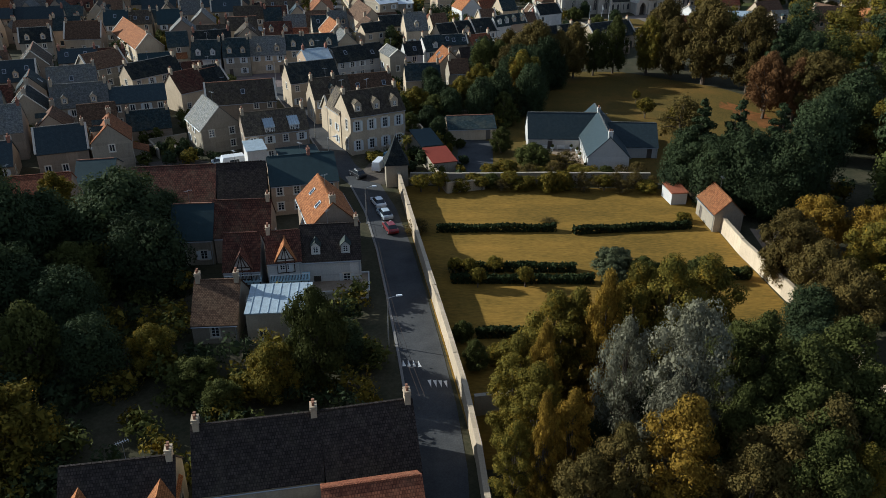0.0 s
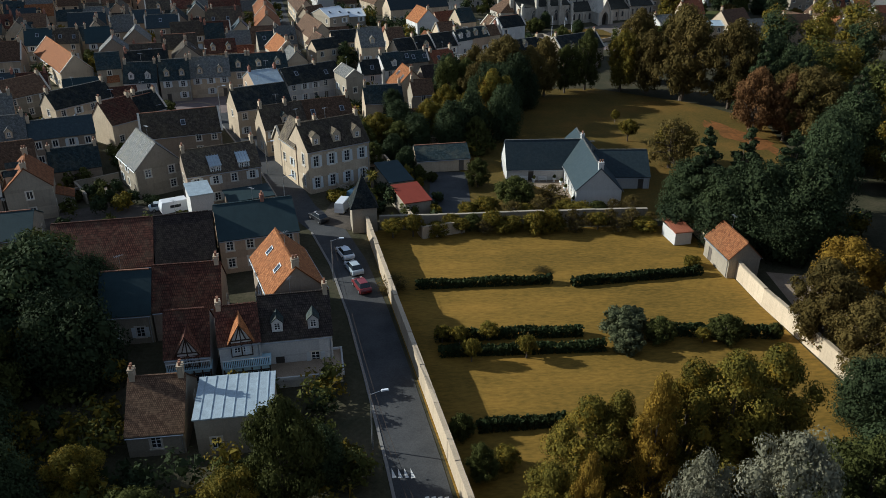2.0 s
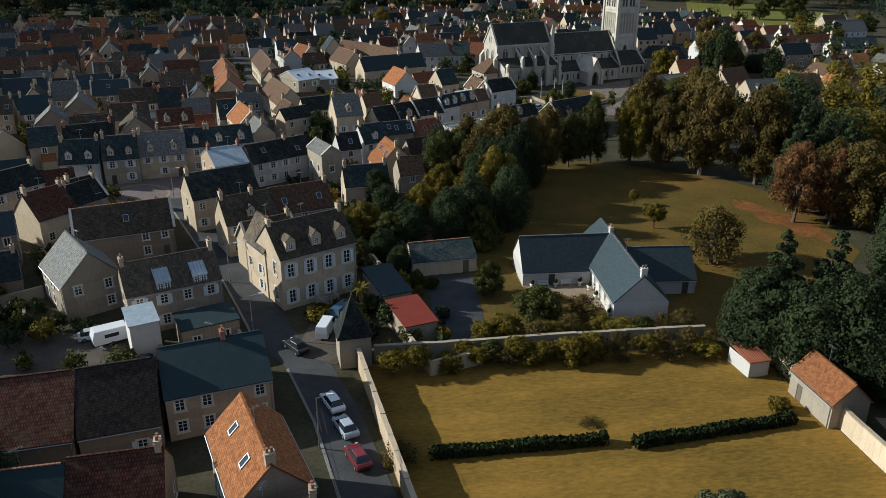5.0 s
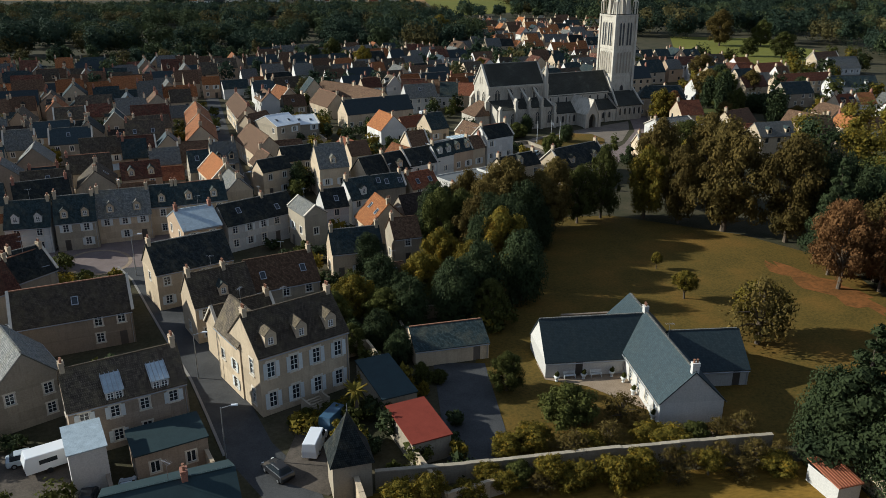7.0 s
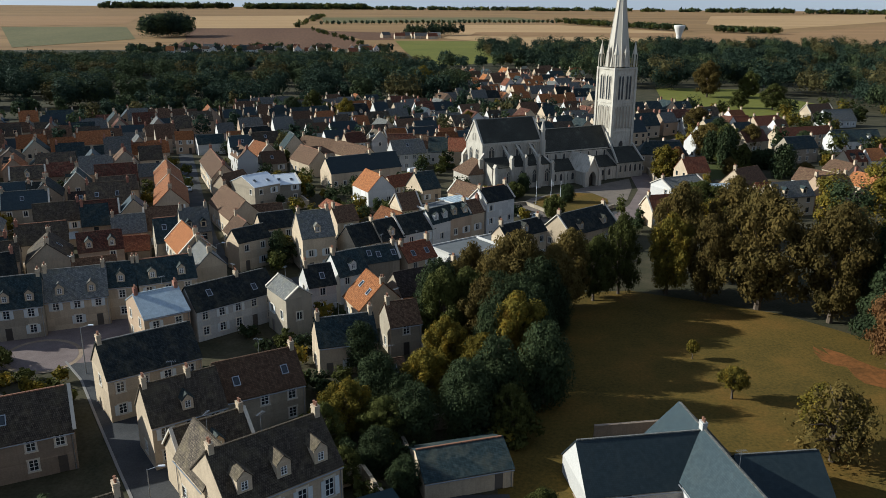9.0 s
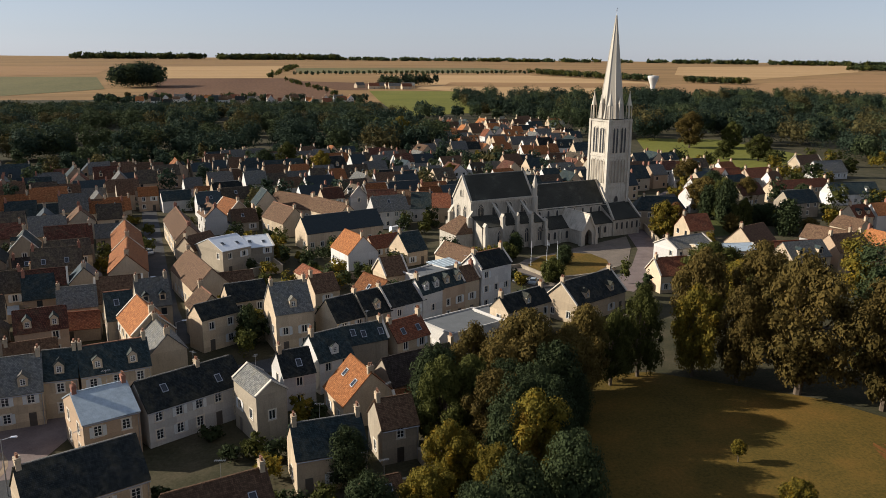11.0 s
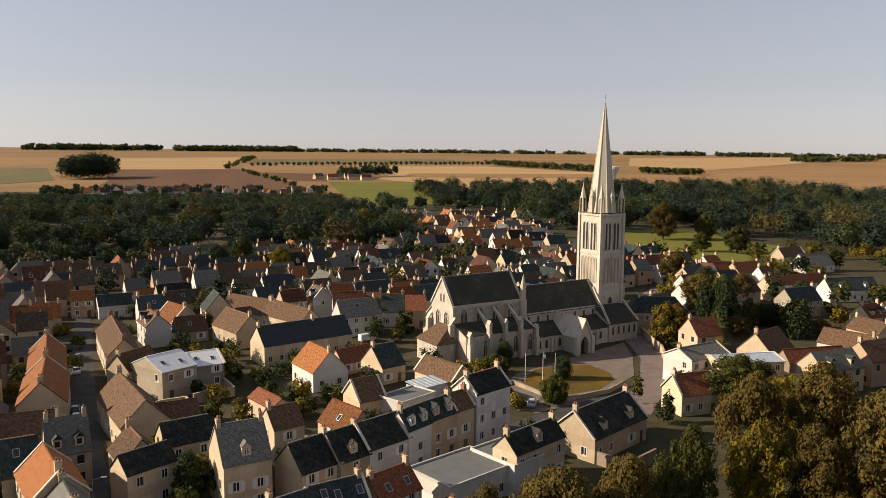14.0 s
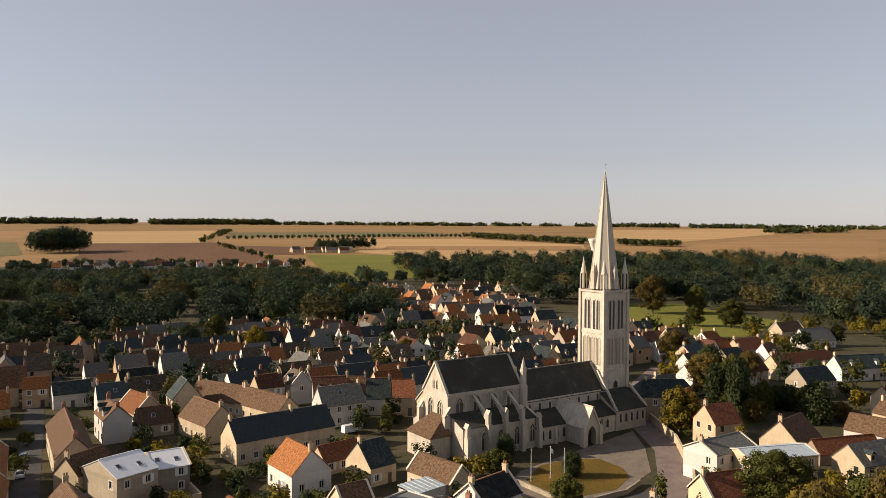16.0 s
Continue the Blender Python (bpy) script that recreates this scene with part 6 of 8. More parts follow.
M["leaf_grey"] = leaf_mat("grey_green_leaves", (0.05, 0.055, 0.025), (0.12, 0.125, 0.06))
PROTO = {
    "green": [tree_proto("broad green deciduous tree in full leaf", "tree", "leaf_green", s, trunk=0.04) for s in (1, 2)],
    "dark": [tree_proto("dark green dense evergreen tree", "tree", "leaf_dark", s, shape="tall", trunk=0.04) for s in (3, 4)],
    "conifer": [tree_proto("dark conical conifer with drooping boughs", "tree", "leaf_dark", 5, w=8, h=14, shape="cone", n=14000, size=0.3)],
    "olive": [tree_proto("olive-green tree turning yellow in autumn", "tree", "leaf_olive", s, trunk=0.04) for s in (6, 7)],
    "brown": [tree_proto("bronze-brown autumn deciduous tree", "tree", "leaf_brown", s, trunk=0.03) for s in (8, 9)],
    "gold": [tree_proto("golden-yellow autumn garden tree", "tree", "leaf_gold", 10, trunk=0.05)],
    "tall_olive": [tree_proto("tall olive-green tree with yellow autumn sprays", "tree", "leaf_olive", s, w=9, h=20, trunk=0.05, n=26000, size=0.23) for s in (61, 62)],
    "tall_gold": [tree_proto("tall golden autumn tree", "tree", "leaf_gold", 63, w=9, h=20, trunk=0.05, n=24000, size=0.23)],
    "tall_brown": [tree_proto("tall bronze-brown autumn tree", "tree", "leaf_brown", 64, w=9, h=20, trunk=0.05, n=24000, size=0.23)],
    "tall_dark": [tree_proto("tall dark grey-green tree", "tree", "leaf_green", 65, w=9, h=20, trunk=0.05, n=24000, size=0.23)],
    "silver": [tree_proto("tall silvery white-leaved poplar tree", "tree", "leaf_silver", 11, w=9, h=20, n=17000, size=0.2, trunk=0.3)],
    "rust": [tree_proto("rust-red autumn tree with an open crown", "tree", "leaf_rust", 16, n=9000)],
    "wood_green": [tree_proto("broad green tree in a wood", "tree", "leaf_green", s, n=7000, size=0.42, trunk=0.03) for s in (21, 22)],
    "wood_dark": [tree_proto("dark evergreen tree in a wood", "tree", "leaf_dark", s, n=7000, size=0.42, shape="tall", trunk=0.03) for s in (23,)],
    "wood_brown": [tree_proto("bronze-green autumn tree in a wood", "tree", "leaf_brown", s, n=7000, size=0.42, trunk=0.03) for s in (24, 25)],
    "wood_olive": [tree_proto("yellowing olive-green tree in a wood", "tree", "leaf_olive", 26, n=7000, size=0.42, trunk=0.03)],
    "far_green": [tree_proto("green deciduous tree in a village garden", "tree", "leaf_green", 17, n=3000, size=0.62)],
    "far_dark": [tree_proto("dark evergreen tree in a village garden", "tree", "leaf_dark", 18, n=3000, size=0.62, shape="tall", trunk=0.06)],
    "far_olive": [tree_proto("yellowing tree in a village garden", "tree", "leaf_olive", 19, n=3000, size=0.62)],
    "shrub": [tree_proto("rounded green shrub in a garden", "shrub", "leaf_green", 12, w=10, h=8, n=8000, size=0.42, trunk=0.02)],
    "silver_shrub": [tree_proto("grey-green rounded shrub on the lawn", "shrub", "leaf_grey", 20, w=10, h=8, n=6000, size=0.55, trunk=0.02)],
    "gold_shrub": [tree_proto("yellowing shrub in a garden bed", "shrub", "leaf_olive", 13, w=10, h=8, n=7000, size=0.42, trunk=0.02)],
    "fruit": [tree_proto("small open-crowned orchard fruit tree", "tree", "leaf_olive", 14, w=10, h=10, n=5500, size=0.38, trunk=0.3)],
    "bare": [tree_proto("half-bare bronze shrub with open twigs", "shrub", "leaf_brown", 15, w=10, h=8, n=2600, size=0.28, trunk=0.05)],
}
TREES = random.Random(77)
USED = set()


def tree(kind, x, y, h, w):
    h, w = min(h, 25), min(w, 18)
    protos = PROTO[kind]
    p = protos[TREES.randrange(len(protos))]
    base = {"conifer": (8, 14), "fruit": (10, 10), "shrub": (10, 8), "silver_shrub": (10, 8), "gold_shrub": (10, 8), "bare": (10, 8)}.get(kind, (9, 20) if kind[:4] in ("tall", "silv") else (10, 12))
    m = pose(x, y, land(y), 0, 0, TREES.uniform(0, 360)) @ Matrix.Diagonal((w / base[0], w / base[0], h / base[1], 1))
    if p.name in USED:
        s = p.matrix_basis.to_scale()
        return copy_thing(p, m @ Matrix.Diagonal((1 / s.x, 1 / s.y, 1 / s.z, 1)))
    USED.add(p.name)
    p.matrix_basis = m
    return p


def hedge(name, a, b, w, h, mat, label, seed=1):
    """A clipped hedge: sprays of leaves packed in a long rounded box over stems."""
    rng = np.random.default_rng(seed)
    a, b = np.array(a, float), np.array(b, float)
    l = np.linalg.norm(b - a)
    d = (b - a) / l
    n_ = np.array([-d[1], d[0]])
    n = int(l * 130)
    s, q, z = rng.uniform(0, l, n), rng.uniform(-1, 1, n), rng.uniform(0, 1, n)
    side = rng.random(n) < 0.55
    q = np.where(side, np.sign(q), q)
    z = np.where(side, z, 1.0) * h * (1 + 0.12 * np.sin(s * 0.7) + 0.1 * rng.normal(size=n))
    p = np.stack([a[0] + d[0] * s + n_[0] * q * w / 2, a[1] + d[1] * s + n_[1] * q * w / 2, z], 1)
    u = rng.normal(size=(n, 3))
    u /= np.linalg.norm(u, axis=1)[:, None]
    t = np.cross(u, rng.normal(size=(n, 3)))
    t /= np.linalg.norm(t, axis=1)[:, None]
    k = rng.uniform(0.12, 0.3, n)[:, None]
    v = np.stack([p + u * k, p + t * k, p - u * k, p - t * k], 1).reshape(-1, 3)
    ob = new(name, leaf_mesh(name, v, np.arange(n * 4).reshape(-1, 4), mat))
    return tagged(ob, label, "hedge")


# the park
for kind, x, y, h, w in (("olive", 20.3, 192, 13.5, 10.5), ("gold", 18.6, 190.5, 11.5, 4.5), ("brown", 26, 212, 17, 11.5), ("brown", 37, 217, 15.5, 8.5), ("green", 12, 205, 13.5, 9), ("brown", 18, 200, 13, 9.5), ("olive", 10, 193, 10, 7), ("olive", 14, 186, 10, 7), ("dark", 10, 180, 9, 6.5), ("dark", 31, 207, 9, 7),
                         ("green", 49, 222.6, 16.5, 8.5), ("olive", 58, 221, 16.5, 10), ("brown", 65, 231, 20, 11), ("brown", 76, 230, 21, 12), ("brown", 71, 211, 24, 17), ("brown", 80, 203, 22, 14), ("brown", 64, 217, 17, 9), ("conifer", 82, 192, 20, 11), ("dark", 88, 200, 19, 11),
                         ("rust", 76, 180, 16, 10), ("rust", 82, 178, 15, 9), ("conifer", 88, 186, 18, 10), ("olive", -5.0, 178.5, 8, 7.5), ("green", -0.7, 175.5, 7, 7), ("olive", 5.5, 184.3, 9, 8), ("dark", 2.1, 181.5, 7, 6),
                         ("green", -7.9, 175.2, 7, 6), ("dark", -1.8, 197.4, 8, 6), ("brown", 49.7, 99.9, 12, 9), ("brown", 50.5, 85.7, 12, 8), ("brown", 15.5, 212, 12.5, 8), ("dark", 21, 206, 12, 8), ("dark", 20, 197, 13.5, 9), ("green", 16, 206, 13, 8), ("dark", 24, 203, 12.5, 8), ("dark", 17, 192, 12, 7), ("dark", 10, 176, 11, 7.5), ("dark", 14.5, 180, 12, 7.5), ("dark", 3, 175.5, 8.5, 6.5), ("green", 15, 174.5, 8, 6), ("dark", 12, 211, 13, 9), ("brown", 19, 217, 14, 9), ("dark", 28, 218, 14, 9), ("dark", 22, 183, 12.5, 8), ("dark", -2, 170, 6, 5), ("green", -6, 168, 5, 4.5), ("dark", -0.5, 184, 9, 7), ("dark", 0.5, 165, 5, 4)):
    tree(kind, x, y, h, w)
tree("fruit", 48.5, 179.8, 5.2, 4.9)
tree("fruit", 49.2, 193.0, 3.4, 2.3)
tree("bare", 52.1, 163.2, 10.9, 10.7)
tree("fruit", 53.6, 165.7, 8.6, 9.3)
tree("green", 13.4, 155.5, 5.9, 5.2)
tree("shrub", 19.0, 147.5, 5.2, 7.3)
tree("bare", 25.4, 146.6, 3.9, 6.0)
tree("green", 2.7, 157.7, 4.0, 2.9)
tree("bare", 53.8, 165.3, 8.3, 8.4)
# conifers and autumn trees outside the garden wall
for kind, x, y, h, w in (("conifer", 46.6, 133.6, 18, 12), ("conifer", 52.0, 131.3, 18.5, 12), ("conifer", 58.9, 130.8, 18, 13), ("dark", 53.1, 126.4, 15, 11), ("dark", 58.9, 123.4, 16, 12), ("dark", 48.8, 128.6, 13, 10), ("dark", 44.7, 135.8, 12, 8),
                         ("dark", 56.4, 123.2, 12, 10), ("dark", 68.7, 137.4, 17, 12), ("brown", 86, 176, 17, 13), ("conifer", 92, 170, 18, 11), ("dark", 86, 160, 16, 12), ("dark", 78, 152, 15, 11), ("olive", 90, 150, 15, 12), ("rust", 78, 186, 14, 9), ("brown", 50.9, 92.8, 11, 9), ("brown", 51.9, 83.8, 11, 9), ("dark", 46.5, 83.9, 9, 8), ("brown", 84, 182, 16, 11), ("dark", 90, 193, 18, 12),
                         ("dark", 24, 197, 13, 8), ("dark", 28, 206, 14, 9), ("brown", 32, 211, 14.5, 8.5), ("green", 43, 220, 13, 8), ("brown", 22, 211, 14, 9), ("gold", 58.5, 110, 10, 9), ("gold", 65, 106, 10, 9), ("olive", 62, 99, 11, 10), ("green", 70, 96, 11, 11), ("olive", 60, 90, 9, 9), ("brown", 68, 86, 11, 10)):
    tree(kind, x, y, h, w)
# tall trees at the garden's near end
for kind, x, y, h, w in (("silver", 22.8, 57.7, 22.5, 8), ("silver", 18.0, 59.7, 19.5, 5.5), ("silver", 20.9, 53.5, 18, 6), ("tall_olive", 24.2, 69.4, 20.5, 9), ("tall_olive", 28.6, 71.4, 19.5, 9), ("tall_olive", 21.3, 70.7, 19, 8),
                         ("tall_gold", 17.9, 68.5, 19.5, 4.5), ("tall_olive", 13.3, 71.0, 15.5, 8), ("tall_olive", 9.2, 64.6, 14.5, 7), ("tall_olive", 15.8, 70.9, 16, 7), ("tall_gold", 11.3, 62.9, 17, 3.4), ("tall_olive", 10.7, 60.6, 14, 7), ("tall_gold", 13.0, 55.5, 15, 4.2), ("tall_gold", 10.6, 55.1, 15, 3),
                         ("tall_olive", 8.3, 56.1, 11, 5), ("tall_gold", 20.9, 50.5, 18, 8), ("tall_brown", 16.5, 50.9, 15, 7), ("tall_brown", 13.5, 50.0, 13, 7), ("tall_brown", 27.9, 49.0, 17, 9), ("tall_brown", 25.5, 47.3, 16, 8), ("tall_dark", 30.0, 59.9, 20, 8),
                         ("tall_dark", 31.8, 55.4, 20, 9), ("tall_dark", 26.5, 53.5, 17, 6), ("tall_dark", 31.1, 52.2, 18, 9), ("tall_brown", 32.2, 50.8, 18, 8), ("tall_olive", 34.4, 48.6, 15, 6), ("tall_dark", 37.7, 60.5, 19, 9), ("tall_dark", 28.8, 63.2, 17, 7), ("tall_dark", 30.3, 55.2, 18, 8), ("tall_dark", 30.6, 47.5, 17, 8), ("tall_dark", 36.9, 54.5, 18, 9), ("dark", 42, 72, 11, 9), ("dark", 36, 70, 10, 8), ("dark", 20, 63, 11, 8), ("dark", 14, 60, 9, 7), ("dark", 27, 52, 11, 9), ("dark", 34, 60, 12, 9)):
    tree(kind, x, y, h, w)


def wood(zone, n, seed, kinds, hs, ws, keep=lambda x, y: True, gap=5.0):
    rnd = random.Random(seed)
    put = []
    for _ in range(n * 30):
        if len(put) >= n:
            break
        x, y = rnd.uniform(zone[0], zone[2]), rnd.uniform(zone[1], zone[3])
        if not keep(x, y) or any((x - a) ** 2 + (y - b) ** 2 < gap * gap for a, b in put):
            continue
        put.append((x, y))
        tree(rnd.choice(kinds), x, y, rnd.uniform(*hs), rnd.uniform(*ws))


wood((70, 60, 150, 135), 40, 21, ("wood_green", "wood_dark", "wood_brown", "wood_olive", "wood_brown"), (11, 17), (10, 14), lambda x, y: x > 56 + (135 - y) * 0.06, 7)
# dark gardens on the other side of the lane
# tall trees beyond x -57 are added past the view's edge to shade these gardens
for kind, x, y, h, w in (("green", -46.9, 112.3, 13, 12), ("dark", -40.5, 110.9, 10, 8), ("dark", -55.6, 103.2, 13, 12), ("green", -47.0, 93.3, 10, 9), ("green", -12.4, 75.5, 13.5, 7.5), ("olive", -17, 72.5, 8, 7), ("dark", -9.5, 79, 7, 5), ("olive", -32, 78, 7, 6), ("dark", -38, 76, 9, 8),
                         ("green", -26, 74, 5, 6), ("green", -22, 70, 5, 5), ("dark", -44.5, 104, 16, 15), ("dark", -40, 98, 12, 11), ("dark", -58, 96, 18, 14), ("green", -66, 104, 20, 15), ("dark", -68, 88, 20, 14), ("dark", -62, 78, 18, 14),
                         ("dark", -72, 72, 19, 14), ("dark", -76, 98, 20, 15), ("dark", -52, 86, 13, 11), ("dark", -44, 84, 11, 10)):
    tree(kind, x, y, h, w)
wood((-95, 60, -36, 118), 26, 24, ("wood_dark", "wood_dark", "wood_green", "wood_olive"), (7, 12), (7, 11), lambda x, y: not blocked(x, y, 3), 6)
def far_wood(name, label, pts, seed, sprays=560, size=1.1, mats=("far_green", "far_dark", "far_dark", "far_green", "far_dark", "far_bronze")):
    """A distant wood: many domed crowns of leaf sprays, joined by kind of leaf."""
    rng = np.random.default_rng(seed)
    piles = {m: [] for m in dict.fromkeys(mats)}
    for x, y, hh, w in pts:
        m = mats[int(rng.integers(len(mats)))]
        lobes = [(x, y, land(y) + hh * 0.5, w * 0.4, hh * 0.45 / (w * 0.4))]
        for i in range(7):
            a, q = i * 2.4 + rng.uniform(0, 1), rng.uniform(0.5, 0.85)
            lobes.append((x + math.cos(a) * w * 0.42 * q, y + math.sin(a) * w * 0.42 * q, land(y) + hh * (0.35 + 0.5 * i / 7), w * rng.uniform(0.13, 0.22), 0.9))
        v, f = leaves(rng, sprays, lobes, size)
        piles[m].append(v)
    holder = new(name)
    tagged(holder, label, "wood", kind="stuff")
    for m, vs in piles.items():
        if vs:
            v = np.concatenate(vs)
            part("crowns", leaf_mesh("crowns", v, np.arange(len(v)).reshape(-1, 3), m), m, holder)


def scatter(seed, n, inside, zone, hs, ws, low=1.0):
    """Trees strewn in a zone, lower towards its far edge where low is under one."""
    rng = random.Random(seed)
    out = []
    for _ in range(n * 20):
        if len(out) >= n:
            break
        x, y = rng.uniform(zone[0], zone[2]), rng.uniform(zone[1], zone[3])
        if inside(x, y):
            k = 1 - (1 - low) * ((y - zone[1]) / (zone[3] - zone[1])) ** 2
            out.append((x, y, rng.uniform(*hs) * k, rng.uniform(*ws)))
    return out


far_wood("far_woods", "broad dark green wood behind the village", scatter(31, 470, lambda x, y: y > 527 + 0.12 * abs(x + 60) and x < 92,
         (-330, 520, 110, 950), (12, 21), (15, 27), 0.36), 41, sprays=1150, size=1.0)
far_wood("far_woods", "mixed autumn wood beyond the village lane", scatter(32, 480, lambda x, y: y > 442 + max(0, 285 - x) * 1.5 and not (x < 290 and y < 600),
         (190, 430, 620, 985), (14, 25), (15, 27)), 42, sprays=1150, size=1.0, mats=("far_green", "far_dark", "far_green", "far_bronze", "far_dark", "far_dark", "far_dark"))
far_wood("far_woods", "belt of dark trees before the green meadow", scatter(33, 120, lambda x, y: x > 207 + (y - 871) * 0.74 if y > 835 else x > 120, (110, 775, 420, 1000), (10, 17), (10, 17)), 43, sprays=500)
for x, y, h, w in ((243, 555, 23, 18), (268, 549, 17, 14), (246, 487, 15, 15), (232, 498, 11, 11)):
    tree("brown" if x == 243 else "green", x, y, h, w)
far_wood("park_wood", "mixed wood of dark and bronze trees round the park", scatter(22, 62, lambda x, y: x > 88 or y > 222 and not (y > 252 and x < 105), (66, 130, 190, 262), (13, 20), (9, 13)), 22, sprays=3200, size=0.5, mats=("leaf_green", "leaf_dark", "leaf_brown", "leaf_olive", "leaf_brown"))
far_wood("garden_trees", "green and yellowing trees in village gardens", scatter(35, 330, lambda x, y: not blocked(x, y, 1.2) and not (x > 8 and y < 232) and y > 205 and not (x > 40 and y < 262), (-125, 205, 110, 520), (2, 7.0), (2.5, 6)), 45,
         sprays=300, size=0.5, mats=("leaf_green", "leaf_dark", "leaf_dark", "leaf_olive"))
far_wood("garden_trees", "green and yellowing trees between sunny houses", scatter(36, 120, lambda x, y: not blocked(x, y, 1.5), (110, 290, 350, 470), (5, 12), (5, 10)), 46,
         sprays=300, size=0.75, mats=("leaf_green", "leaf_dark", "leaf_olive"))
far_wood("undergrowth", "bushes and small trees in yards by the lane", scatter(61, 190, lambda x, y: not blocked(x, y, 1.3) and not (-48 < x < -20 and 140 < y < 150), (-110, 132, 6, 214), (1.2, 4.2), (2, 4.5)), 62,
         sprays=260, size=0.4, mats=("leaf_green", "leaf_dark", "leaf_olive"))
far_wood("undergrowth", "dark tangled garden undergrowth beside the lane", scatter(37, 480, lambda x, y: not blocked(x, y, 1.2) and not (x > -9 and y > 84), (-100, 40, -6, 96), (1.4, 5.0), (3, 6)), 47,
         sprays=200, size=0.38, mats=("leaf_green", "leaf_dark", "leaf_olive"))
far_wood("undergrowth", "low bushes under the trees of the wood", scatter(38, 330, lambda x, y: (x > 60 and y < 135 and not (x < 64 and y > 100)) or x > 86 or y < 60, (8, 30, 130, 225), (1.5, 5.0), (3.5, 7)), 48,
         sprays=200, size=0.5, mats=("leaf_green", "leaf_dark", "leaf_brown", "leaf_olive"))
far_wood("undergrowth", "dark bushes under the park trees", scatter(39, 60, lambda x, y: not blocked(x, y, 1.0), (10, 172, 19, 216), (1.5, 5.0), (3, 5.5)), 49,
         sprays=200, size=0.45, mats=("leaf_green", "leaf_dark", "leaf_olive"))
far_wood("garden_trees", "trees between the farthest houses", scatter(40, 80, lambda x, y: not blocked(x, y, 4), (-200, 975, 95, 1080), (6, 11), (7, 12)), 50, sprays=300, size=1.2)
for x, y, h, w in ((137.0, 354.8, 13.3, 11.9), (137.9, 343.4, 14.7, 10.0), (145.2, 334.8, 6.8, 7.6), (150.7, 329.5, 7.1, 8.3), (151.6, 317.5, 5.4, 7.7), (159, 405, 13, 12), (150, 371, 13, 11), (161, 366, 11, 9), (175, 353, 10, 8), (115.6, 325.0, 5.0, 5.2), (127.8, 322.4, 6.7, 6.3)):
    tree(TREES.choice(("dark", "brown", "green")), x, y, h, w)
for x, y, h, w in ((10, 452, 14, 11), (-4, 482, 15, 12), (67, 590, 19, 15), (91, 598, 16, 13), (56, 622, 16, 13), (2, 462, 11, 10), (64, 437, 9, 8), (-14, 470, 13, 11)):
    tree(TREES.choice(("olive", "green", "dark")), x, y, h, w)
tree("brown", 92.1, 266.3, 10.5, 9.0)
tree("rust", 109.5, 323.6, 10.5, 8.5)
tree("dark", 63.6, 296.2, 5.5, 5.0)
tree("dark", 54.9, 310.9, 6.0, 4.5)
far_wood("garden_trees", "dark trees between the village and the wood", scatter(51, 70, lambda x, y: not blocked(x, y, 1.5), (-300, 400, -95, 545), (5, 13), (6, 12)), 52, sprays=320, size=0.9)
far_wood("garden_trees", "dark and bronze trees between crowded houses", scatter(53, 140, lambda x, y: not blocked(x, y, 1.0), (-110, 375, 120, 535), (5, 12), (5, 9)), 54, sprays=300, size=0.8)

# ---- garden: hedges, shrubs, fruit trees ----
hedge("hedge", (0.6, 117.5), (20.1, 117.9), 1.1, 1.0, "hedge", "low clipped dark hedge across the lawn", 1)
hedge("hedge", (22.7, 116.9), (42.3, 119.2), 1.1, 1.0, "hedge", "low clipped dark hedge across the lawn", 2)
hedge("hedge", (2.5, 103.9), (21.3, 104.0), 1.1, 1.1, "hedge", "low clipped dark hedge by fruit trees", 3)
hedge("hedge", (2.8, 100.5), (23.3, 100.5), 1.1, 1.0, "hedge", "low clipped dark hedge by fruit trees", 4)
hedge("hedge", (31.4, 103.5), (45.4, 101.9), 1.2, 1.2, "hedge", "rough dark hedge near the garden wall", 5)
hedge("hedge", (6.0, 86.2), (15.6, 86.8), 1.1, 1.0, "hedge", "low clipped dark hedge across the lawn", 6)
for kind, x, y, h, w in (("silver_shrub", 26.7, 103.9, 4.2, 6.5), ("shrub", 30.5, 102.1, 3.6, 4.2), ("silver_shrub", 25.9, 100.0, 3.2, 4.5), ("shrub", 39.0, 101.9, 3.6, 5.0),
                         ("fruit", 5.5, 102.7, 2.8, 2.8), ("fruit", 9.2, 103.3, 2.8, 3.0), ("fruit", 3.4, 103.3, 2.6, 2.6), ("fruit", 13.3, 99.2, 3.4, 2.8), ("fruit", 6.6, 98.9, 3.4, 2.6),
                         ("shrub", 45.4, 101.9, 2.2, 2.2), ("bare", -2.6, 117.1, 2.5, 5.0), ("bare", 19.2, 121.4, 0.7, 3.0), ("gold_shrub", 41.8, 121.8, 1.6, 3.0),
                         ("green", 5.6, 78.8, 4.5, 3.6), ("shrub", 4.2, 85.4, 3.0, 3.0), ("gold_shrub", 8.2, 80.6, 2.4, 3.0), ("fruit", 35.8, 101.2, 2.2, 2.2)):
    tree(kind, x, y, h, w)
BACK = random.Random(5)
for i in range(12):
    tree(BACK.choice(("fruit", "gold_shrub", "bare", "bare", "fruit")), -2 + i * 3.7 + BACK.uniform(-1, 1), 134.8 + BACK.uniform(-1.2, 0.8), BACK.uniform(2.0, 4.2), BACK.uniform(3.0, 4.8))
for i in range(11):
    x = 7 + i * 3.3
    tree(BACK.choice(("fruit", "gold_shrub", "bare", "gold_shrub", "shrub")), x, 136.3 + BACK.uniform(-0.6, 0.6), BACK.uniform(2.2, 4.2), BACK.uniform(2.8, 4.4))
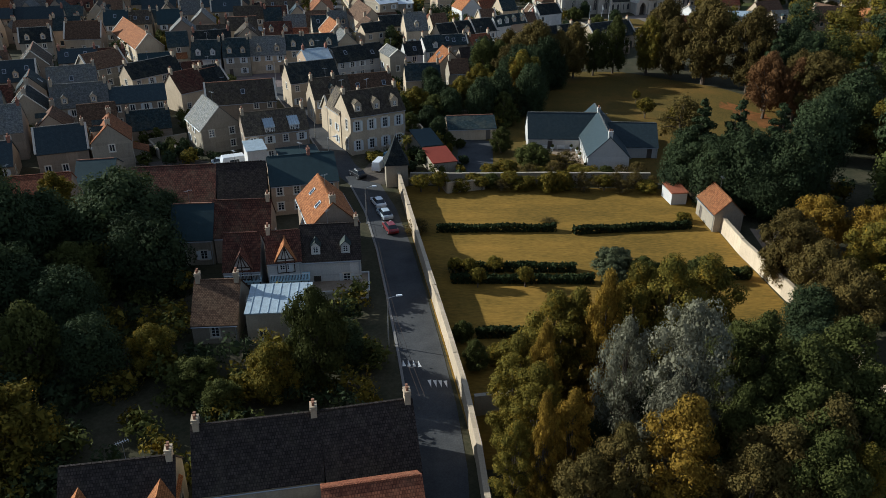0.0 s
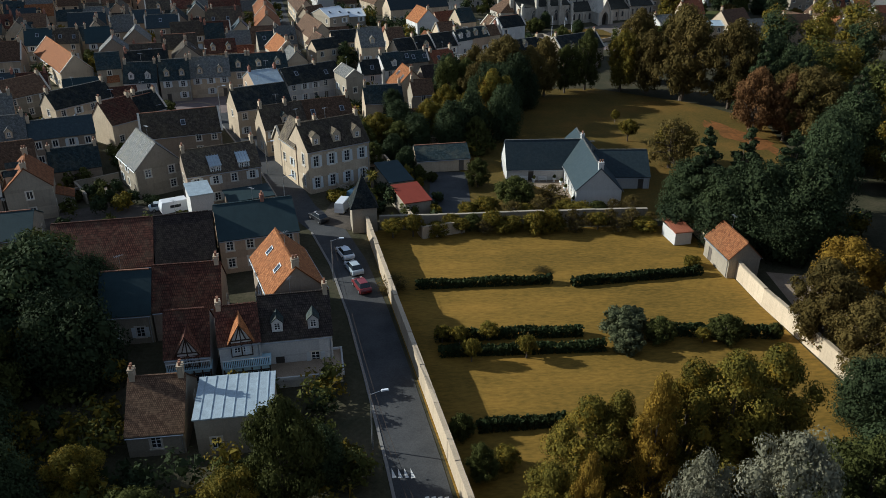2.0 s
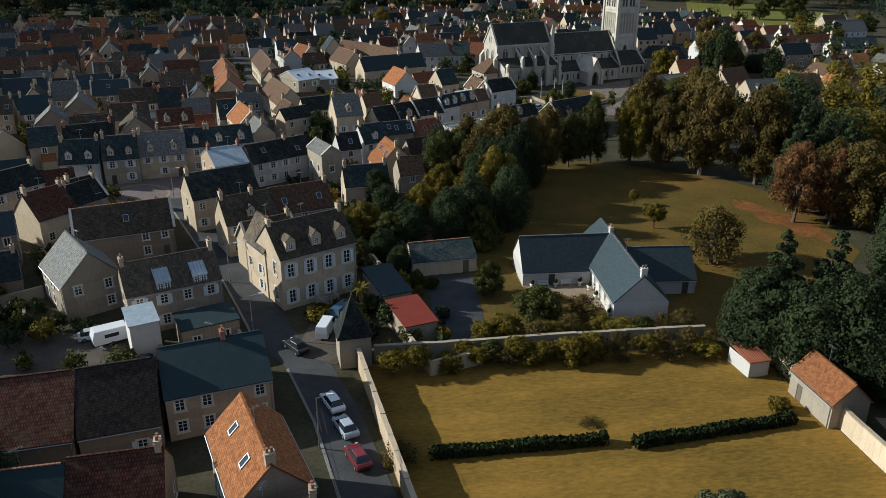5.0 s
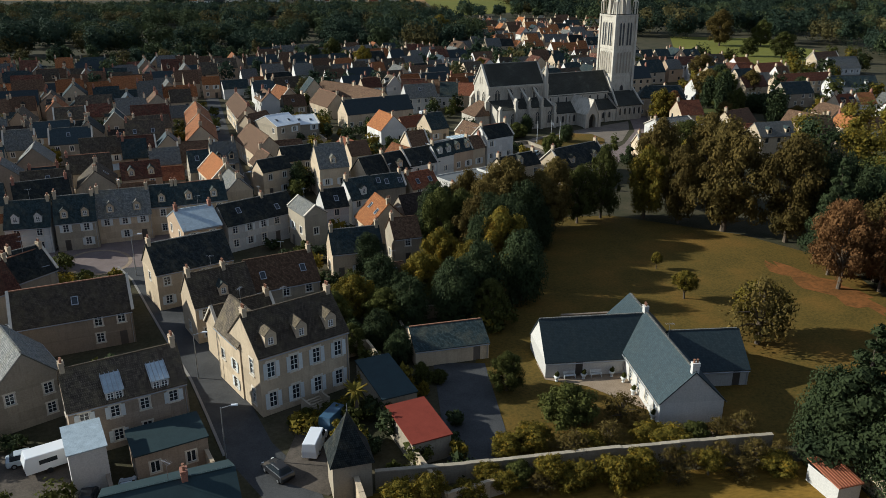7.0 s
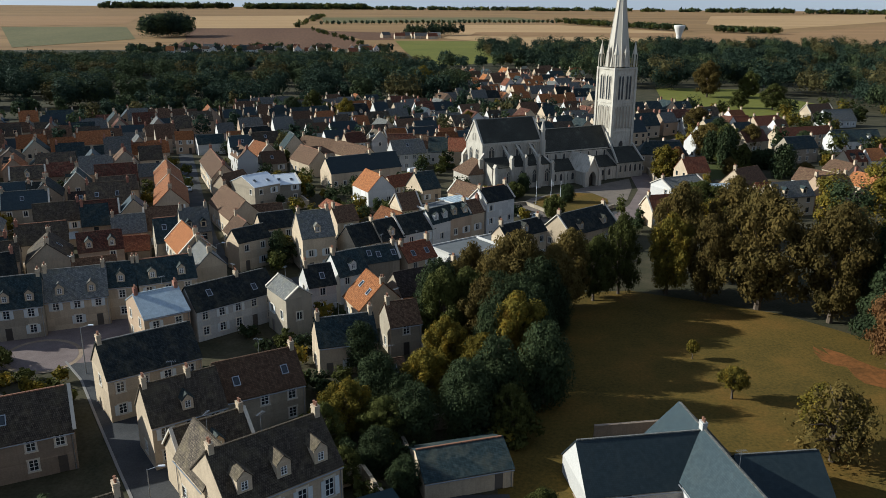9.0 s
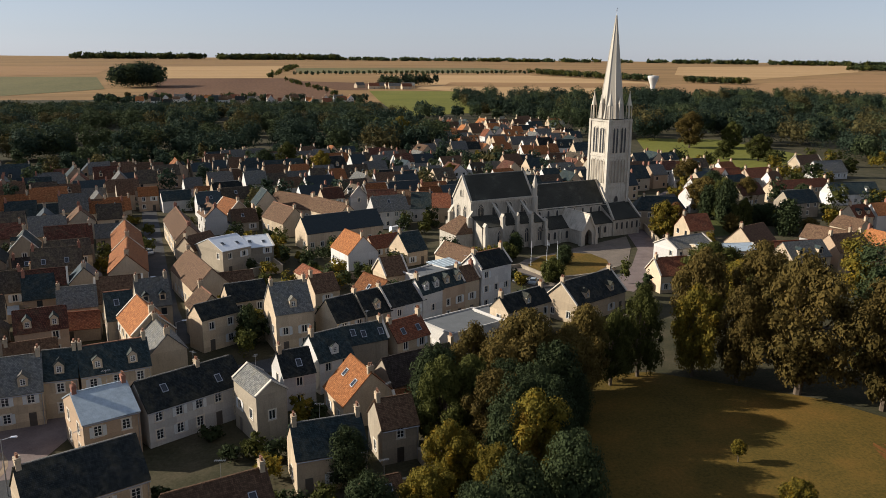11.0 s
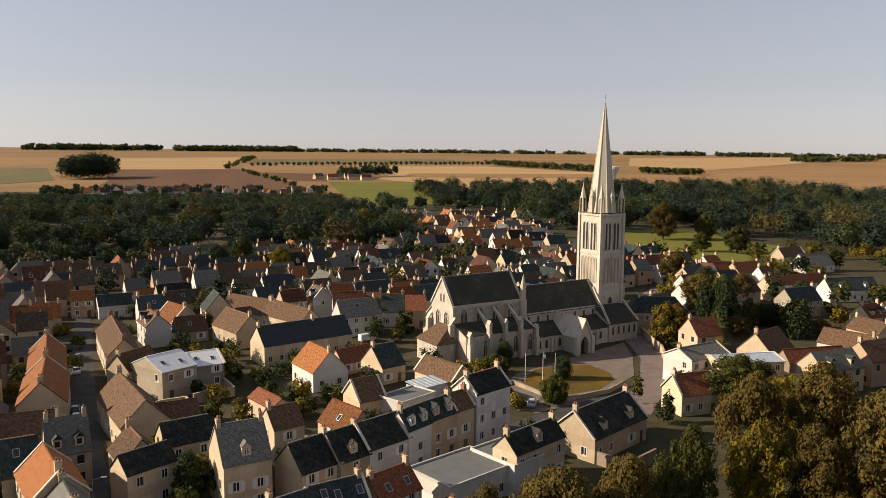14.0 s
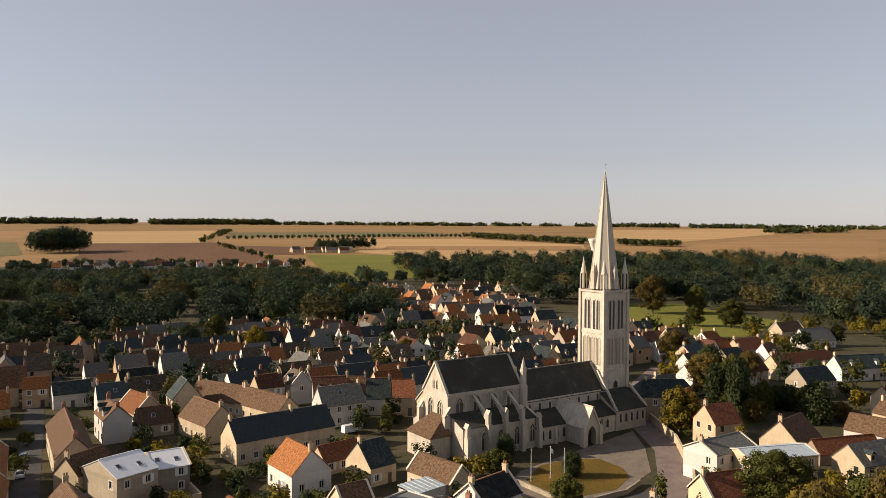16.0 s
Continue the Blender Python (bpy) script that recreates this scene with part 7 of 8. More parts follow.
for i in range(10):
    tree(BACK.choice(("gold_shrub", "shrub", "bare", "gold_shrub")), 11 + i * 3.0 + BACK.uniform(-0.8, 0.8), 141 + BACK.uniform(-0.8, 1.6), BACK.uniform(2.0, 4.0), BACK.uniform(3.6, 5.6))
for i in range(16):
    tree(BACK.choice(("gold_shrub", "shrub", "shrub")), -21 + i * 1.1 * BACK.uniform(0.9, 1.1) + 8, 150 + i * 0.5 + BACK.uniform(-2, 2), BACK.uniform(1.0, 2.2), BACK.uniform(1.6, 2.8))


# ---- small buildings ----
def flat_building(x, y, L, D, turn, h, wall, top, label, category="building", ribs=0, lean=0.0, holes=True, name="outbuilding"):
    """A plain low building under a flat or leaning sheet roof with an upstand."""
    b = thing(name, x, y, 0, turn, label, category)
    PLOTS.append((x, y, L / 2, D / 2, radians(turn)))
    bm, uvl = fresh()
    spots = []
    for o, u, w in (((-L / 2, -D / 2, 0), (1, 0, 0), L), ((L / 2, -D / 2, 0), (0, 1, 0), D), ((L / 2, D / 2, 0), (-1, 0, 0), L), ((-L / 2, D / 2, 0), (0, -1, 0), D)):
        n = int(w / 3.2) if holes and h > 2.6 else 0
        hs = [(w / n * (i + 0.5) - 0.5, 0.9, w / n * (i + 0.5) + 0.5, 2.3) for i in range(n)]
        wall_face(bm, uvl, o, u, w, h, hs)
        spots += [(o, u, q[0] + 0.5) for q in hs]
    part("wall", bm, wall, b)
    bm, uvl = fresh()
    z0, z1 = h + 0.02, h + 0.02 + lean
    slope(bm, uvl, [(-L / 2 - 0.15, D / 2 + 0.15, z1 + 0.15), (L / 2 + 0.15, D / 2 + 0.15, z1 + 0.15), (L / 2 + 0.15, -D / 2 - 0.15, z0 + 0.15), (-L / 2 - 0.15, -D / 2 - 0.15, z0 + 0.15)], 0.15)
    rf = part("roof", bm, top, b)
    for i in range(ribs):
        rx = -L / 2 + L * (i + 0.5) / ribs
        bm, uvl = fresh()
        slope(bm, uvl, [(rx - 0.04, D / 2 + 0.1, z1 + 0.22), (rx + 0.04, D / 2 + 0.1, z1 + 0.22), (rx + 0.04, -D / 2 - 0.1, z0 + 0.22), (rx - 0.04, -D / 2 - 0.1, z0 + 0.22)], 0.08)
        part("rib", bm, top, rf)
    if not lean and not ribs:
        for x0, y0, x1, y1 in ((-L / 2 - 0.2, -D / 2 - 0.2, L / 2 + 0.2, -D / 2), (-L / 2 - 0.2, D / 2, L / 2 + 0.2, D / 2 + 0.2), (-L / 2 - 0.2, -D / 2, -L / 2, D / 2), (L / 2, -D / 2, L / 2 + 0.2, D / 2)):
            bm, uvl = fresh()
            box(bm, x0, y0, h, x1, y1, h + 0.42, uvl)
            part("upstand", bm, wall, b)
    for o, u, c in spots:
        u = Vector(u)
        p = Vector(o) + u * c - Vector((u.y, -u.x, 0)) * 0.14 + Vector((0, 0, 0.9))
        part("window", FARWIN, "frame", b, m=pose(*p, 0, 0, math.degrees(math.atan2(u.y, u.x))))
    return b


M["roof_felt"] = plain_mat("grey_roofing_felt", (0.12, 0.125, 0.125), 0.8, 0.2, 0, 0.6, 0.4)
flat_building(-18.9, 87.5, 7.6, 6.6, 5, 4.6, "grey_stone", "zinc", "stone outbuilding under a pale blue-white sheet roof", ribs=7, lean=0.3)
flat_building(23.7, 243.0, 12.5, 9.0, 27, 4.5, "white", "roof_felt", "white flat-roofed building with grey felt roof")
flat_building(32.0, 245.6, 6.5, 9.0, 27, 4.9, "white", "roof_felt", "white flat-roofed annexe beside the street")
flat_building(29.9, 288.6, 7.0, 5.0, 27, 3.6, "white", "zinc", "low white annexe under a ribbed pale sheet roof", ribs=6, lean=0.4, holes=False)
flat_building(23.9, 280.0, 9.0, 6.0, 33, 4.2, "white", "roof_felt", "white flat-roofed extension behind the terrace")
flat_building(0.8, 145.4, 4.6, 7.5, 17, 2.9, "grey_stone", "red_sheet", "low garden shed under a red sheet roof", lean=0.5, holes=False)
flat_building(-2.1, 155.9, 4.4, 9.5, 17, 2.9, "grey_stone", "blue_zinc", "low garden range under a dull grey roof", lean=0.5, holes=False)
flat_building(-34.3, 143.4, 3.6, 5.0, 22, 5.4, "white", "zinc", "tall white lean-to under a pale sheet roof", lean=0.4, holes=False)
flat_building(-26.7, 146.0, 7.5, 5.0, 22, 3.4, "brown_stone", "blue_zinc", "low stone annexe under a dark sheet roof", lean=0.3)
flat_building(42.6, 131.0, 2.8, 4.4, 8, 2.1, "white", "rust", "white shed under rusty corrugated iron", ribs=8, lean=0.5, holes=False)
flat_building(-13.3, 97.8, 9.0, 5.0, 6, 1.1, "white", "pave", "raised white terrace below the rendered house", holes=False)
house(7.2, 167.5, 10.4, 7.5, 7, 2.5, 4.3, "cream", "slate", "", win=0, note="an open-fronted garage")
house(-4.1, 52.2, 8.3, 4.5, 12, 5.9, 7.5, "grey_stone", "red_tile", "", note="close beside the lane")
CLEAR.append((-7, 139, 4, 4, 0))


def pavilion(x, y, turn):
    """A square stone corner pavilion with a steep hipped slate roof and a finial."""
    p = thing("pavilion", x, y, 0, turn, "small square stone gate pavilion with a steep pointed slate roof", "pavilion")
    bm, uvl = fresh()
    for o, u in (((-2, -2, 0), (1, 0, 0)), ((2, -2, 0), (0, 1, 0)), ((2, 2, 0), (-1, 0, 0)), ((-2, 2, 0), (0, -1, 0))):
        wall_face(bm, uvl, o, u, 4, 4.4, [])
    part("wall", bm, "grey_stone", p)
    bm, uvl = fresh()
    c = [(-2.3, -2.3, 4.3), (2.3, -2.3, 4.3), (2.3, 2.3, 4.3), (-2.3, 2.3, 4.3)]
    mid = [(a * 0.62, b * 0.62, 5.9) for a, b, _ in c]
    for i in range(4):
        j = (i + 1) % 4
        slope(bm, uvl, [mid[i], mid[j], c[j], c[i]], 0.1)
        slope(bm, uvl, [(0, 0, 9.4), mid[j], mid[i]], 0.1)
    part("roof", bm, "dark_slate", p)
    bm = bmesh.new()
    tube(bm, (0, 0, 9.3), (0, 0, 10.2), 0.07, 0.03, 6)
    part("finial", bm, "metal", p)


pavilion(-7.2, 138.6, 8)


# ---- yard walls between the houses ----
YARD = random.Random(91)
yards = 0
for px, py, hl, hd, pa in list(PLOTS):
    if not (-75 < px < 60 and 140 < py < 345) or yards > 90:
        continue
    c, s_ = math.cos(pa), math.sin(pa)
    e, q = YARD.choice((-1, 1)), YARD.choice((-1, 1))
    reach, along = YARD.uniform(4, 8), YARD.uniform(4, 9)
    local = [(e * (hl - 0.3), q * (hd + 0.1)), (e * (hl - 0.3), q * (hd + reach)), (e * (hl - 0.3 - along), q * (hd + reach))]
    line = [(px + c * a - s_ * b, py + s_ * a + c * b) for a, b in local]
    far_ends = [((line[0][0] + line[1][0]) / 2, (line[0][1] + line[1][1]) / 2), line[1], line[2], ((line[2][0] + line[1][0]) / 2, (line[2][1] + line[1][1]) / 2)]
    if any(blocked(x, y, 0.35) for x, y in far_ends):
        continue
    w = run_wall("yard_wall", line, YARD.uniform(1.6, 2.3), 0.3, YARD.choice(("cream", "grey_stone", "brown_stone")), "weathered stone wall round a small backyard", kind="")
    yards += 1


# ---- vehicles ----
def car_paint(name, c):
    n = Nodes(name)
    n.b.inputs["Coat Weight"].default_value = 0.6
    return n.done(c, 0.35, 0.5)


M["car_white"], M["car_red"], M["car_black"], M["car_blue"], M["car_silver"] = (car_paint("white_car_paint", (0.72, 0.73, 0.74)), car_paint("red_car_paint", (0.16, 0.012, 0.012)),
    car_paint("black_car_paint", (0.015, 0.015, 0.017)), car_paint("blue_car_paint", (0.05, 0.10, 0.16)), car_paint("silver_car_paint", (0.38, 0.42, 0.45)))
M["rubber"] = plain_mat("black_rubber", (0.02, 0.02, 0.02), 0.9, 0.2)
M["lamp_glass"] = Nodes("pale_lamp_glass").done((0.6, 0.6, 0.58), 0.2, 0.5)


def hull(profile, hw, top_in):
    """A body lofted from a side profile of (x, z, how far that height draws in)."""
    bm = bmesh.new()
    l = [bm.verts.new((x, -hw + k * top_in, z)) for x, z, k in profile]
    r = [bm.verts.new((x, hw - k * top_in, z)) for x, z, k in profile]
    bm.faces.new(l)
    bm.faces.new(r[::-1])
    for i in range(len(l)):
        j = (i + 1) % len(l)
        bm.faces.new([l[j], l[i], r[i], r[j]])
    bmesh.ops.recalc_face_normals(bm, faces=bm.faces[:])
    bmesh.ops.bevel(bm, geom=[e for e in bm.edges], offset=0.05, segments=2, affect='EDGES')
    return bm


def car(x, y, turn, paint, label, van=False, z=0.07):
    c = thing("van" if van else "car", x, y, z, turn, label, "van" if van else "car", "parked vehicles")
    if van:
        body = [(-2.4, 0.3, 0), (2.4, 0.3, 0), (2.45, 0.95, 0), (1.75, 1.15, 0), (1.2, 2.05, 1), (-2.35, 2.1, 1), (-2.45, 1.1, 0)]
        glass = [(1.28, 1.2, 0.1), (1.72, 1.2, 0.1), (1.22, 1.95, 0.95), (0.3, 1.95, 0.95), (0.3, 1.2, 0.1)]
    else:
        body = [(-2.0, 0.28, 0), (2.05, 0.28, 0), (2.1, 0.7, 0), (1.15, 0.95, 0), (-1.95, 0.98, 0), (-2.1, 0.75, 0)]
        glass = [(-1.75, 0.9, 0), (1.25, 0.9, 0), (0.45, 1.42, 1), (-1.25, 1.45, 1)]
    part("body", hull(body, 0.86, 0.12), paint, c)
    part("cabin" if not van else "windows", hull(glass, 0.8 if not van else 0.865, 0.2 if not van else 0.1), "pane", c)
    if not van:
        part("roof_panel", hull([(-1.2, 1.43, 0), (0.4, 1.40, 0), (0.35, 1.47, 0.5), (-1.15, 1.50, 0.5)], 0.6, 0.1), paint, c)
    for wx in (-1.3, 1.3):
        for wy in (-0.8, 0.8):
            bm = bmesh.new()
            tube(bm, (wx, wy - 0.1, 0.31), (wx, wy + 0.1, 0.31), 0.31, 0.31, 14)
            w = part("wheel", bm, "rubber", c)
            bm = bmesh.new()
            s = 1 if wy > 0 else -1
            tube(bm, (wx, wy, 0.31), (wx, wy + s * 0.115, 0.31), 0.19, 0.17, 10)
            part("rim", bm, "metal", w)
    for wy in (-0.6, 0.6):
        bm = bmesh.new()
        box(bm, 2.0 if not van else 2.38, wy - 0.14, 0.62, 2.14 if not van else 2.5, wy + 0.14, 0.76)
        part("headlight", bm, "lamp_glass", c)
    return c


car(-9.8, 128.2, 112, "car_white", "white hatchback parked along the garden wall")
car(-8.3, 123.2, 112, "car_silver", "pale blue-grey hatchback parked along the wall")
car(-7.0, 117.7, 110, "car_red", "dark red hatchback parked along the wall")
car(-14.8, 141.9, 125, "car_black", "black estate car parked by the gate")
car(-8.6, 151.1, 60, "car_blue", "blue minivan in the manor's forecourt", True)
car(-10.9, 146.2, 75, "car_white", "white van behind the gate wall", True)
car(-42.2, 148.1, 20, "car_silver", "silver car in the gravel yard")
car(-30.0, 140.6, 100, "car_silver", "grey car beside a low wall")
car(-33.7, 140.1, 95, "car_black", "dark car beside a low wall")
car(46.9, 280.5, 20, "car_black", "dark car parked in the church square")
car(49.8, 279.9, 60, "car_silver", "silver car parked in the church square")
car(26.5, 342.2, 25, "car_white", "white van parked between houses", True)
for px, kind in (((-45.4, 339.8), "car_silver"), ((-43.5, 327.2), "car_white"), ((-38.6, 297.4), "car_black"), ((-37.6, 292.6), "car_silver")):
    car(px[0], px[1], 98, kind, f"{kind[4:]} car parked in the long street")
car(-34.8, 274.8, 98, "car_white", "white box van in the long street", True)
car(-56.8, 238.1, 10, "car_silver", "silver car parked before the terrace")


def caravan(x, y, turn):
    c = thing("caravan", x, y, 0.07, turn, "white touring caravan parked in the gravel yard", "caravan")
    part("body", hull([(-2.3, 0.5, 0), (2.1, 0.5, 0), (2.4, 1.3, 0), (2.1, 2.4, 0.6), (-2.1, 2.5, 0.6), (-2.4, 1.4, 0)], 1.1, 0.12), "car_white", c)
    for wy in (-1.05, 1.05):
        bm = bmesh.new()
        tube(bm, (0, wy - 0.1, 0.33), (0, wy + 0.1, 0.33), 0.33, 0.33, 14)
        part("wheel", bm, "rubber", c)
        bm = bmesh.new()
        box(bm, -0.9, wy * 1.02 - 0.03, 1.35, 0.9, wy * 1.02 + 0.03, 1.85)
        part("window", bm, "pane", c)
    bm = bmesh.new()
    tube(bm, (2.2, 0, 0.5), (3.4, 0, 0.5), 0.06, 0.04, 6)
    part("tow_bar", bm, "metal", c)


caravan(-39.6, 146.7, 28)


# ---- planters on the terrace of the white house ----
def planter(x, y):
    p = thing("planter", x, y, 0.1, 0, "white stone urn planter with a clipped shrub", "planter", "planters on the terrace")
    bm = bmesh.new()
    for r0, r1, z0, z1 in ((0.24, 0.2, 0.0, 0.08), (0.12, 0.2, 0.08, 0.22), (0.2, 0.36, 0.22, 0.6), (0.4, 0.4, 0.6, 0.68)):
        tube(bm, (0, 0, z0), (0, 0, z1), r0, r1, 12)
    part("urn", bm, "frame", p, smooth=True)
    rng = np.random.default_rng(3)
    v, f = leaves(rng, 260, [(0, 0, 0.9, 0.3, 1.0), (0.1, 0.05, 1.1, 0.2, 1.0)], 0.16)
    part("shrub", leaf_mesh("shrub", v, f, "leaf_green"), "leaf_green", p)


for x, y in ((20.4, 156.9), (24.1, 157.0), (28.0, 157.1), (29.0, 155.4), (29.1, 152.2), (29.3, 146.4)):
    planter(x, y)


# ---- street furniture ----
def street_lamp(x, y, turn, h=7.0):
    s = thing("street_lamp", x, y, 0, turn, "grey steel street lamp with a short arm", "street lamp", "street lamps")
    bm = bmesh.new()
    tube(bm, (0, 0, 0), (0, 0, h), 0.09, 0.05, 8)
    part("pole", bm, "metal", s)
    bm = bmesh.new()
    tube(bm, (0, 0, h - 0.1), (1.3, 0, h + 0.25), 0.04, 0.035, 6)
    part("arm", bm, "metal", s)
    bm = bmesh.new()
    box(bm, 1.1, -0.14, h + 0.16, 1.85, 0.14, h + 0.3, None, 0, 0.03)
    part("lantern", bm, "car_white", s)


street_lamp(-5.0, 83.9, 10)
street_lamp(-11.1, 120.3, 8, 6.5)
street_lamp(-26.3, 164.4, 0, 6.5)
street_lamp(-20.7, 145.8, 0, 6.5)
street_lamp(-42.2, 202.8, 0, 7.5)
street_lamp(-27.4, 246.7, 0, 6.5)


def flagpole(x, y, h, cloth):
    f = thing("flagpole", x, y, 0, 20, "white flagpole on the church lawn" + (" with a furled flag" if cloth else ""), "flagpole", "flagpoles by the church")
    bm = bmesh.new()
    tube(bm, (0, 0, 0), (0, 0, h), 0.07, 0.04, 8)
    tube(bm, (0, 0, h), (0, 0, h + 0.15), 0.08, 0.08, 6)
    part("pole", bm, "car_white", f)
    if cloth:
        bm = bmesh.new()
        rows_ = [[bm.verts.new((0.05 + i * 0.16, 0.1 * math.sin(i * 1.4), h - 0.2 - j * 0.45 - i * 0.12)) for i in range(6)] for j in range(3)]
        for a, b in zip(rows_, rows_[1:]):
            for i in range(5):
                bm.faces.new([a[i], a[i + 1], b[i + 1], b[i]])
        part("flag", bm, "frame", f)


for px, cloth in (((54.3, 295.6), False), ((58.8, 296.3), True), ((60.9, 294.3), False)):
    flagpole(px[0], px[1], 6.5, cloth)
tree("shrub", 54.6, 280.2, 6.6, 6.1)
tree("shrub", 49.8, 303.6, 5.1, 7.1)
tree("far_olive", 103.1, 318.0, 12.3, 10.3)
tree("far_dark", 132.8, 344.6, 12.1, 6.9)
tree("far_dark", 133.7, 335.4, 15.2, 7.5)
tree("far_green", 134.8, 326.8, 10.5, 6.2)
tree("far_dark", 143.7, 317.2, 11.8, 8.7)
tree("far_dark", 147.8, 332.6, 7.3, 7.7)
tree("far_dark", -15.2, 250.0, 8.3, 4.4)
tree("green", 88.4, 266.7, 12.0, 14.3)
tree("olive", 86.4, 252.0, 11.6, 13.3)


def bench(x, y, turn):
    b = thing("bench", x, y, 0.1, turn, "white painted garden bench against the house wall", "bench", "garden benches")
    for k in range(3):
        bm = bmesh.new()
        box(bm, -0.8, -0.25 + k * 0.16, 0.42, 0.8, -0.13 + k * 0.16, 0.46)
        part("seat_slat", bm, "frame", b)
    for k in range(3):
        bm = bmesh.new()
        box(bm, -0.8, 0.24, 0.55 + k * 0.14, 0.8, 0.28, 0.64 + k * 0.14)
        part("back_slat", bm, "frame", b)
    for sx in (-0.75, 0.7):
        bm = bmesh.new()
        box(bm, sx, -0.27, 0, sx + 0.06, -0.2, 0.6)
        box(bm, sx, 0.2, 0, sx + 0.06, 0.27, 0.95)
        box(bm, sx, -0.27, 0.56, sx + 0.06, 0.27, 0.61)
        part("side_frame", bm, "frame", b)


bench(22.3, 157.4, 0)
bench(25.9, 157.3, 0)


def kerb_line(line, side, lift=0.12):
    """A raised granite kerb beside a road's line."""
    pts = [Vector((x, y, 0)) for x, y in line]
    off = []
    for i, p in enumerate(pts):
        d = (pts[min(i + 1, len(pts) - 1)] - pts[max(i - 1, 0)]).normalized()
        off.append((p.x - d.y * side, p.y + d.x * side))
    strip("kerb", "kerb", off, 0.32, lift, "pale granite kerb along the lane", "kerb", lift)


kerb_line(ROAD[1:9], 2.75)
kerb_line(ROAD[9:], 2.75)
for i in range(4):
    for (x, y), turn in (((-3.0, 80.3), 10), ((0.3, 76.2), 190)):
        bm = bmesh.new()
        f = [bm.verts.new(v) for v in ((-0.22, -0.7, 0), (0.22, -0.7, 0), (0, 0.7, 0))]
        bm.faces.new(f)
        ob = tagged(new("road_marking", mesh_of(bm, "road_marking", "paint")), "white painted road triangle", "road marking", kind="structure")
        ob.matrix_basis = pose(x + i * 0.62, y - i * 0.05, 0.075, 0, 0, turn)


def aerial(x, y, z, turn):
    a = thing("roof_aerial", x, y, z, turn, "thin metal television aerial on a roof", "aerial", "roof aerials")
    bm = bmesh.new()
    tube(bm, (0, 0, -0.8), (0, 0, 1.8), 0.025, 0.02, 5)
    part("mast", bm, "metal", a)
    for k in range(6):
        bm = bmesh.new()
        tube(bm, (-0.5 + k * 0.2, -0.3, 1.7), (-0.5 + k * 0.2, 0.3, 1.7), 0.012, 0.012, 4)
        part("element", bm, "metal", a)
    bm = bmesh.new()
    tube(bm, (-0.6, 0, 1.7), (0.6, 0, 1.7), 0.018, 0.018, 5)
    part("boom", bm, "metal", a)


AER = random.Random(9)
for p in PLOTS[:60]:
    if AER.random() < 0.45:
        o = AER.uniform(-0.3, 0.3) * p[2]
        h = [q for q in scene.objects if q.name.startswith("house") and q.parent is None and abs(q.location.x - p[0]) < 0.01 and abs(q.matrix_basis.translation.y - p[1]) < 0.01]
        if h:
            top = max((v.co.z for c in h[0].children if c.name.startswith("roof") for v in c.data.vertices), default=8)
            aerial(p[0] + math.cos(p[4]) * o, p[1] + math.sin(p[4]) * o, top + 0.3, AER.uniform(0, 360))

# ---- the plain beyond ----
def water_tower(x, y):
    w = thing("water_tower", x, y, land(y), 0, "pale concrete water tower with a flared bowl", "water tower")
    bm = bmesh.new()
    prof = [(3.4, 0), (3.0, 12), (3.2, 20), (4.6, 24), (6.6, 29), (6.8, 31), (6.4, 31.6), (0.2, 32)]
    rings = [[bm.verts.new((r * math.cos(k * math.pi / 10), r * math.sin(k * math.pi / 10), z)) for k in range(20)] for r, z in prof]
    for p, q in zip(rings, rings[1:]):
        for k in range(20):
            bm.faces.new([p[k], p[(k + 1) % 20], q[(k + 1) % 20], q[k]])
    part("shaft", bm, "white", w)


water_tower(446, 1013)
FAR = random.Random(3)
row = []
(ax, ay), (bx, by) = (41, 2020), (666, 2175)
for i in range(46):
    t = i / 45
    row.append((ax + (bx - ax) * t, ay + (by - ay) * t, FAR.uniform(8, 11), FAR.uniform(9, 12)))
far_wood("far_tree_row", "single row of small round roadside trees", row, 51, sprays=60, size=2.6)


def belt(name, label, a, b, n, spread, hs, ws, seed, sprays=60, size=3.0, mats=("leaf_dark", "leaf_green")):
    rng = random.Random(seed)
    pts = []
    for i in range(n):
        t = rng.random()
        pts.append((a[0] + (b[0] - a[0]) * t + rng.uniform(-spread, spread) * 0.4, a[1] + (b[1] - a[1]) * t + rng.uniform(-spread, spread), rng.uniform(*hs), rng.uniform(*ws)))
    far_wood(name, label, pts, seed, sprays=sprays, size=size, mats=mats)


belt("far_copse", "dense dark copse standing in the fields", (-232, 1400), (-192, 1440), 80, 28, (28, 42), (20, 30), 52, 320, 2.2, ("far_green", "far_dark"))
belt("far_farm_trees", "trees round a farm on the plain", (160, 1390), (270, 1490), 26, 18, (14, 25), (13, 20), 53, 240, 1.8, ("far_green", "far_dark"))
belt("far_hedge", "dark tree belt between the fields", (672, 2121), (755, 1660), 120, 40, (11, 17), (14, 20), 54, 60, 3.0)
belt("far_hedge", "dark tree belt between the fields", (812, 1590), (888, 1494), 60, 25, (11, 16), (12, 18), 55, 60, 2.6)
belt("far_hedge", "roadside trees along a track", (-18, 1803), (62, 2793), 40, 30, (9, 14), (12, 18), 56, 60, 2.6)
belt("far_hedge", "roadside trees along a track", (73, 1149), (4, 1738), 18, 8, (6, 9), (7, 10), 57, 60, 2.0)
belt("far_hedge", "distant dark tree belt at the horizon", (-1000, 4500), (-380, 4560), 90, 40, (24, 36), (40, 60), 58, 70, 9.0)
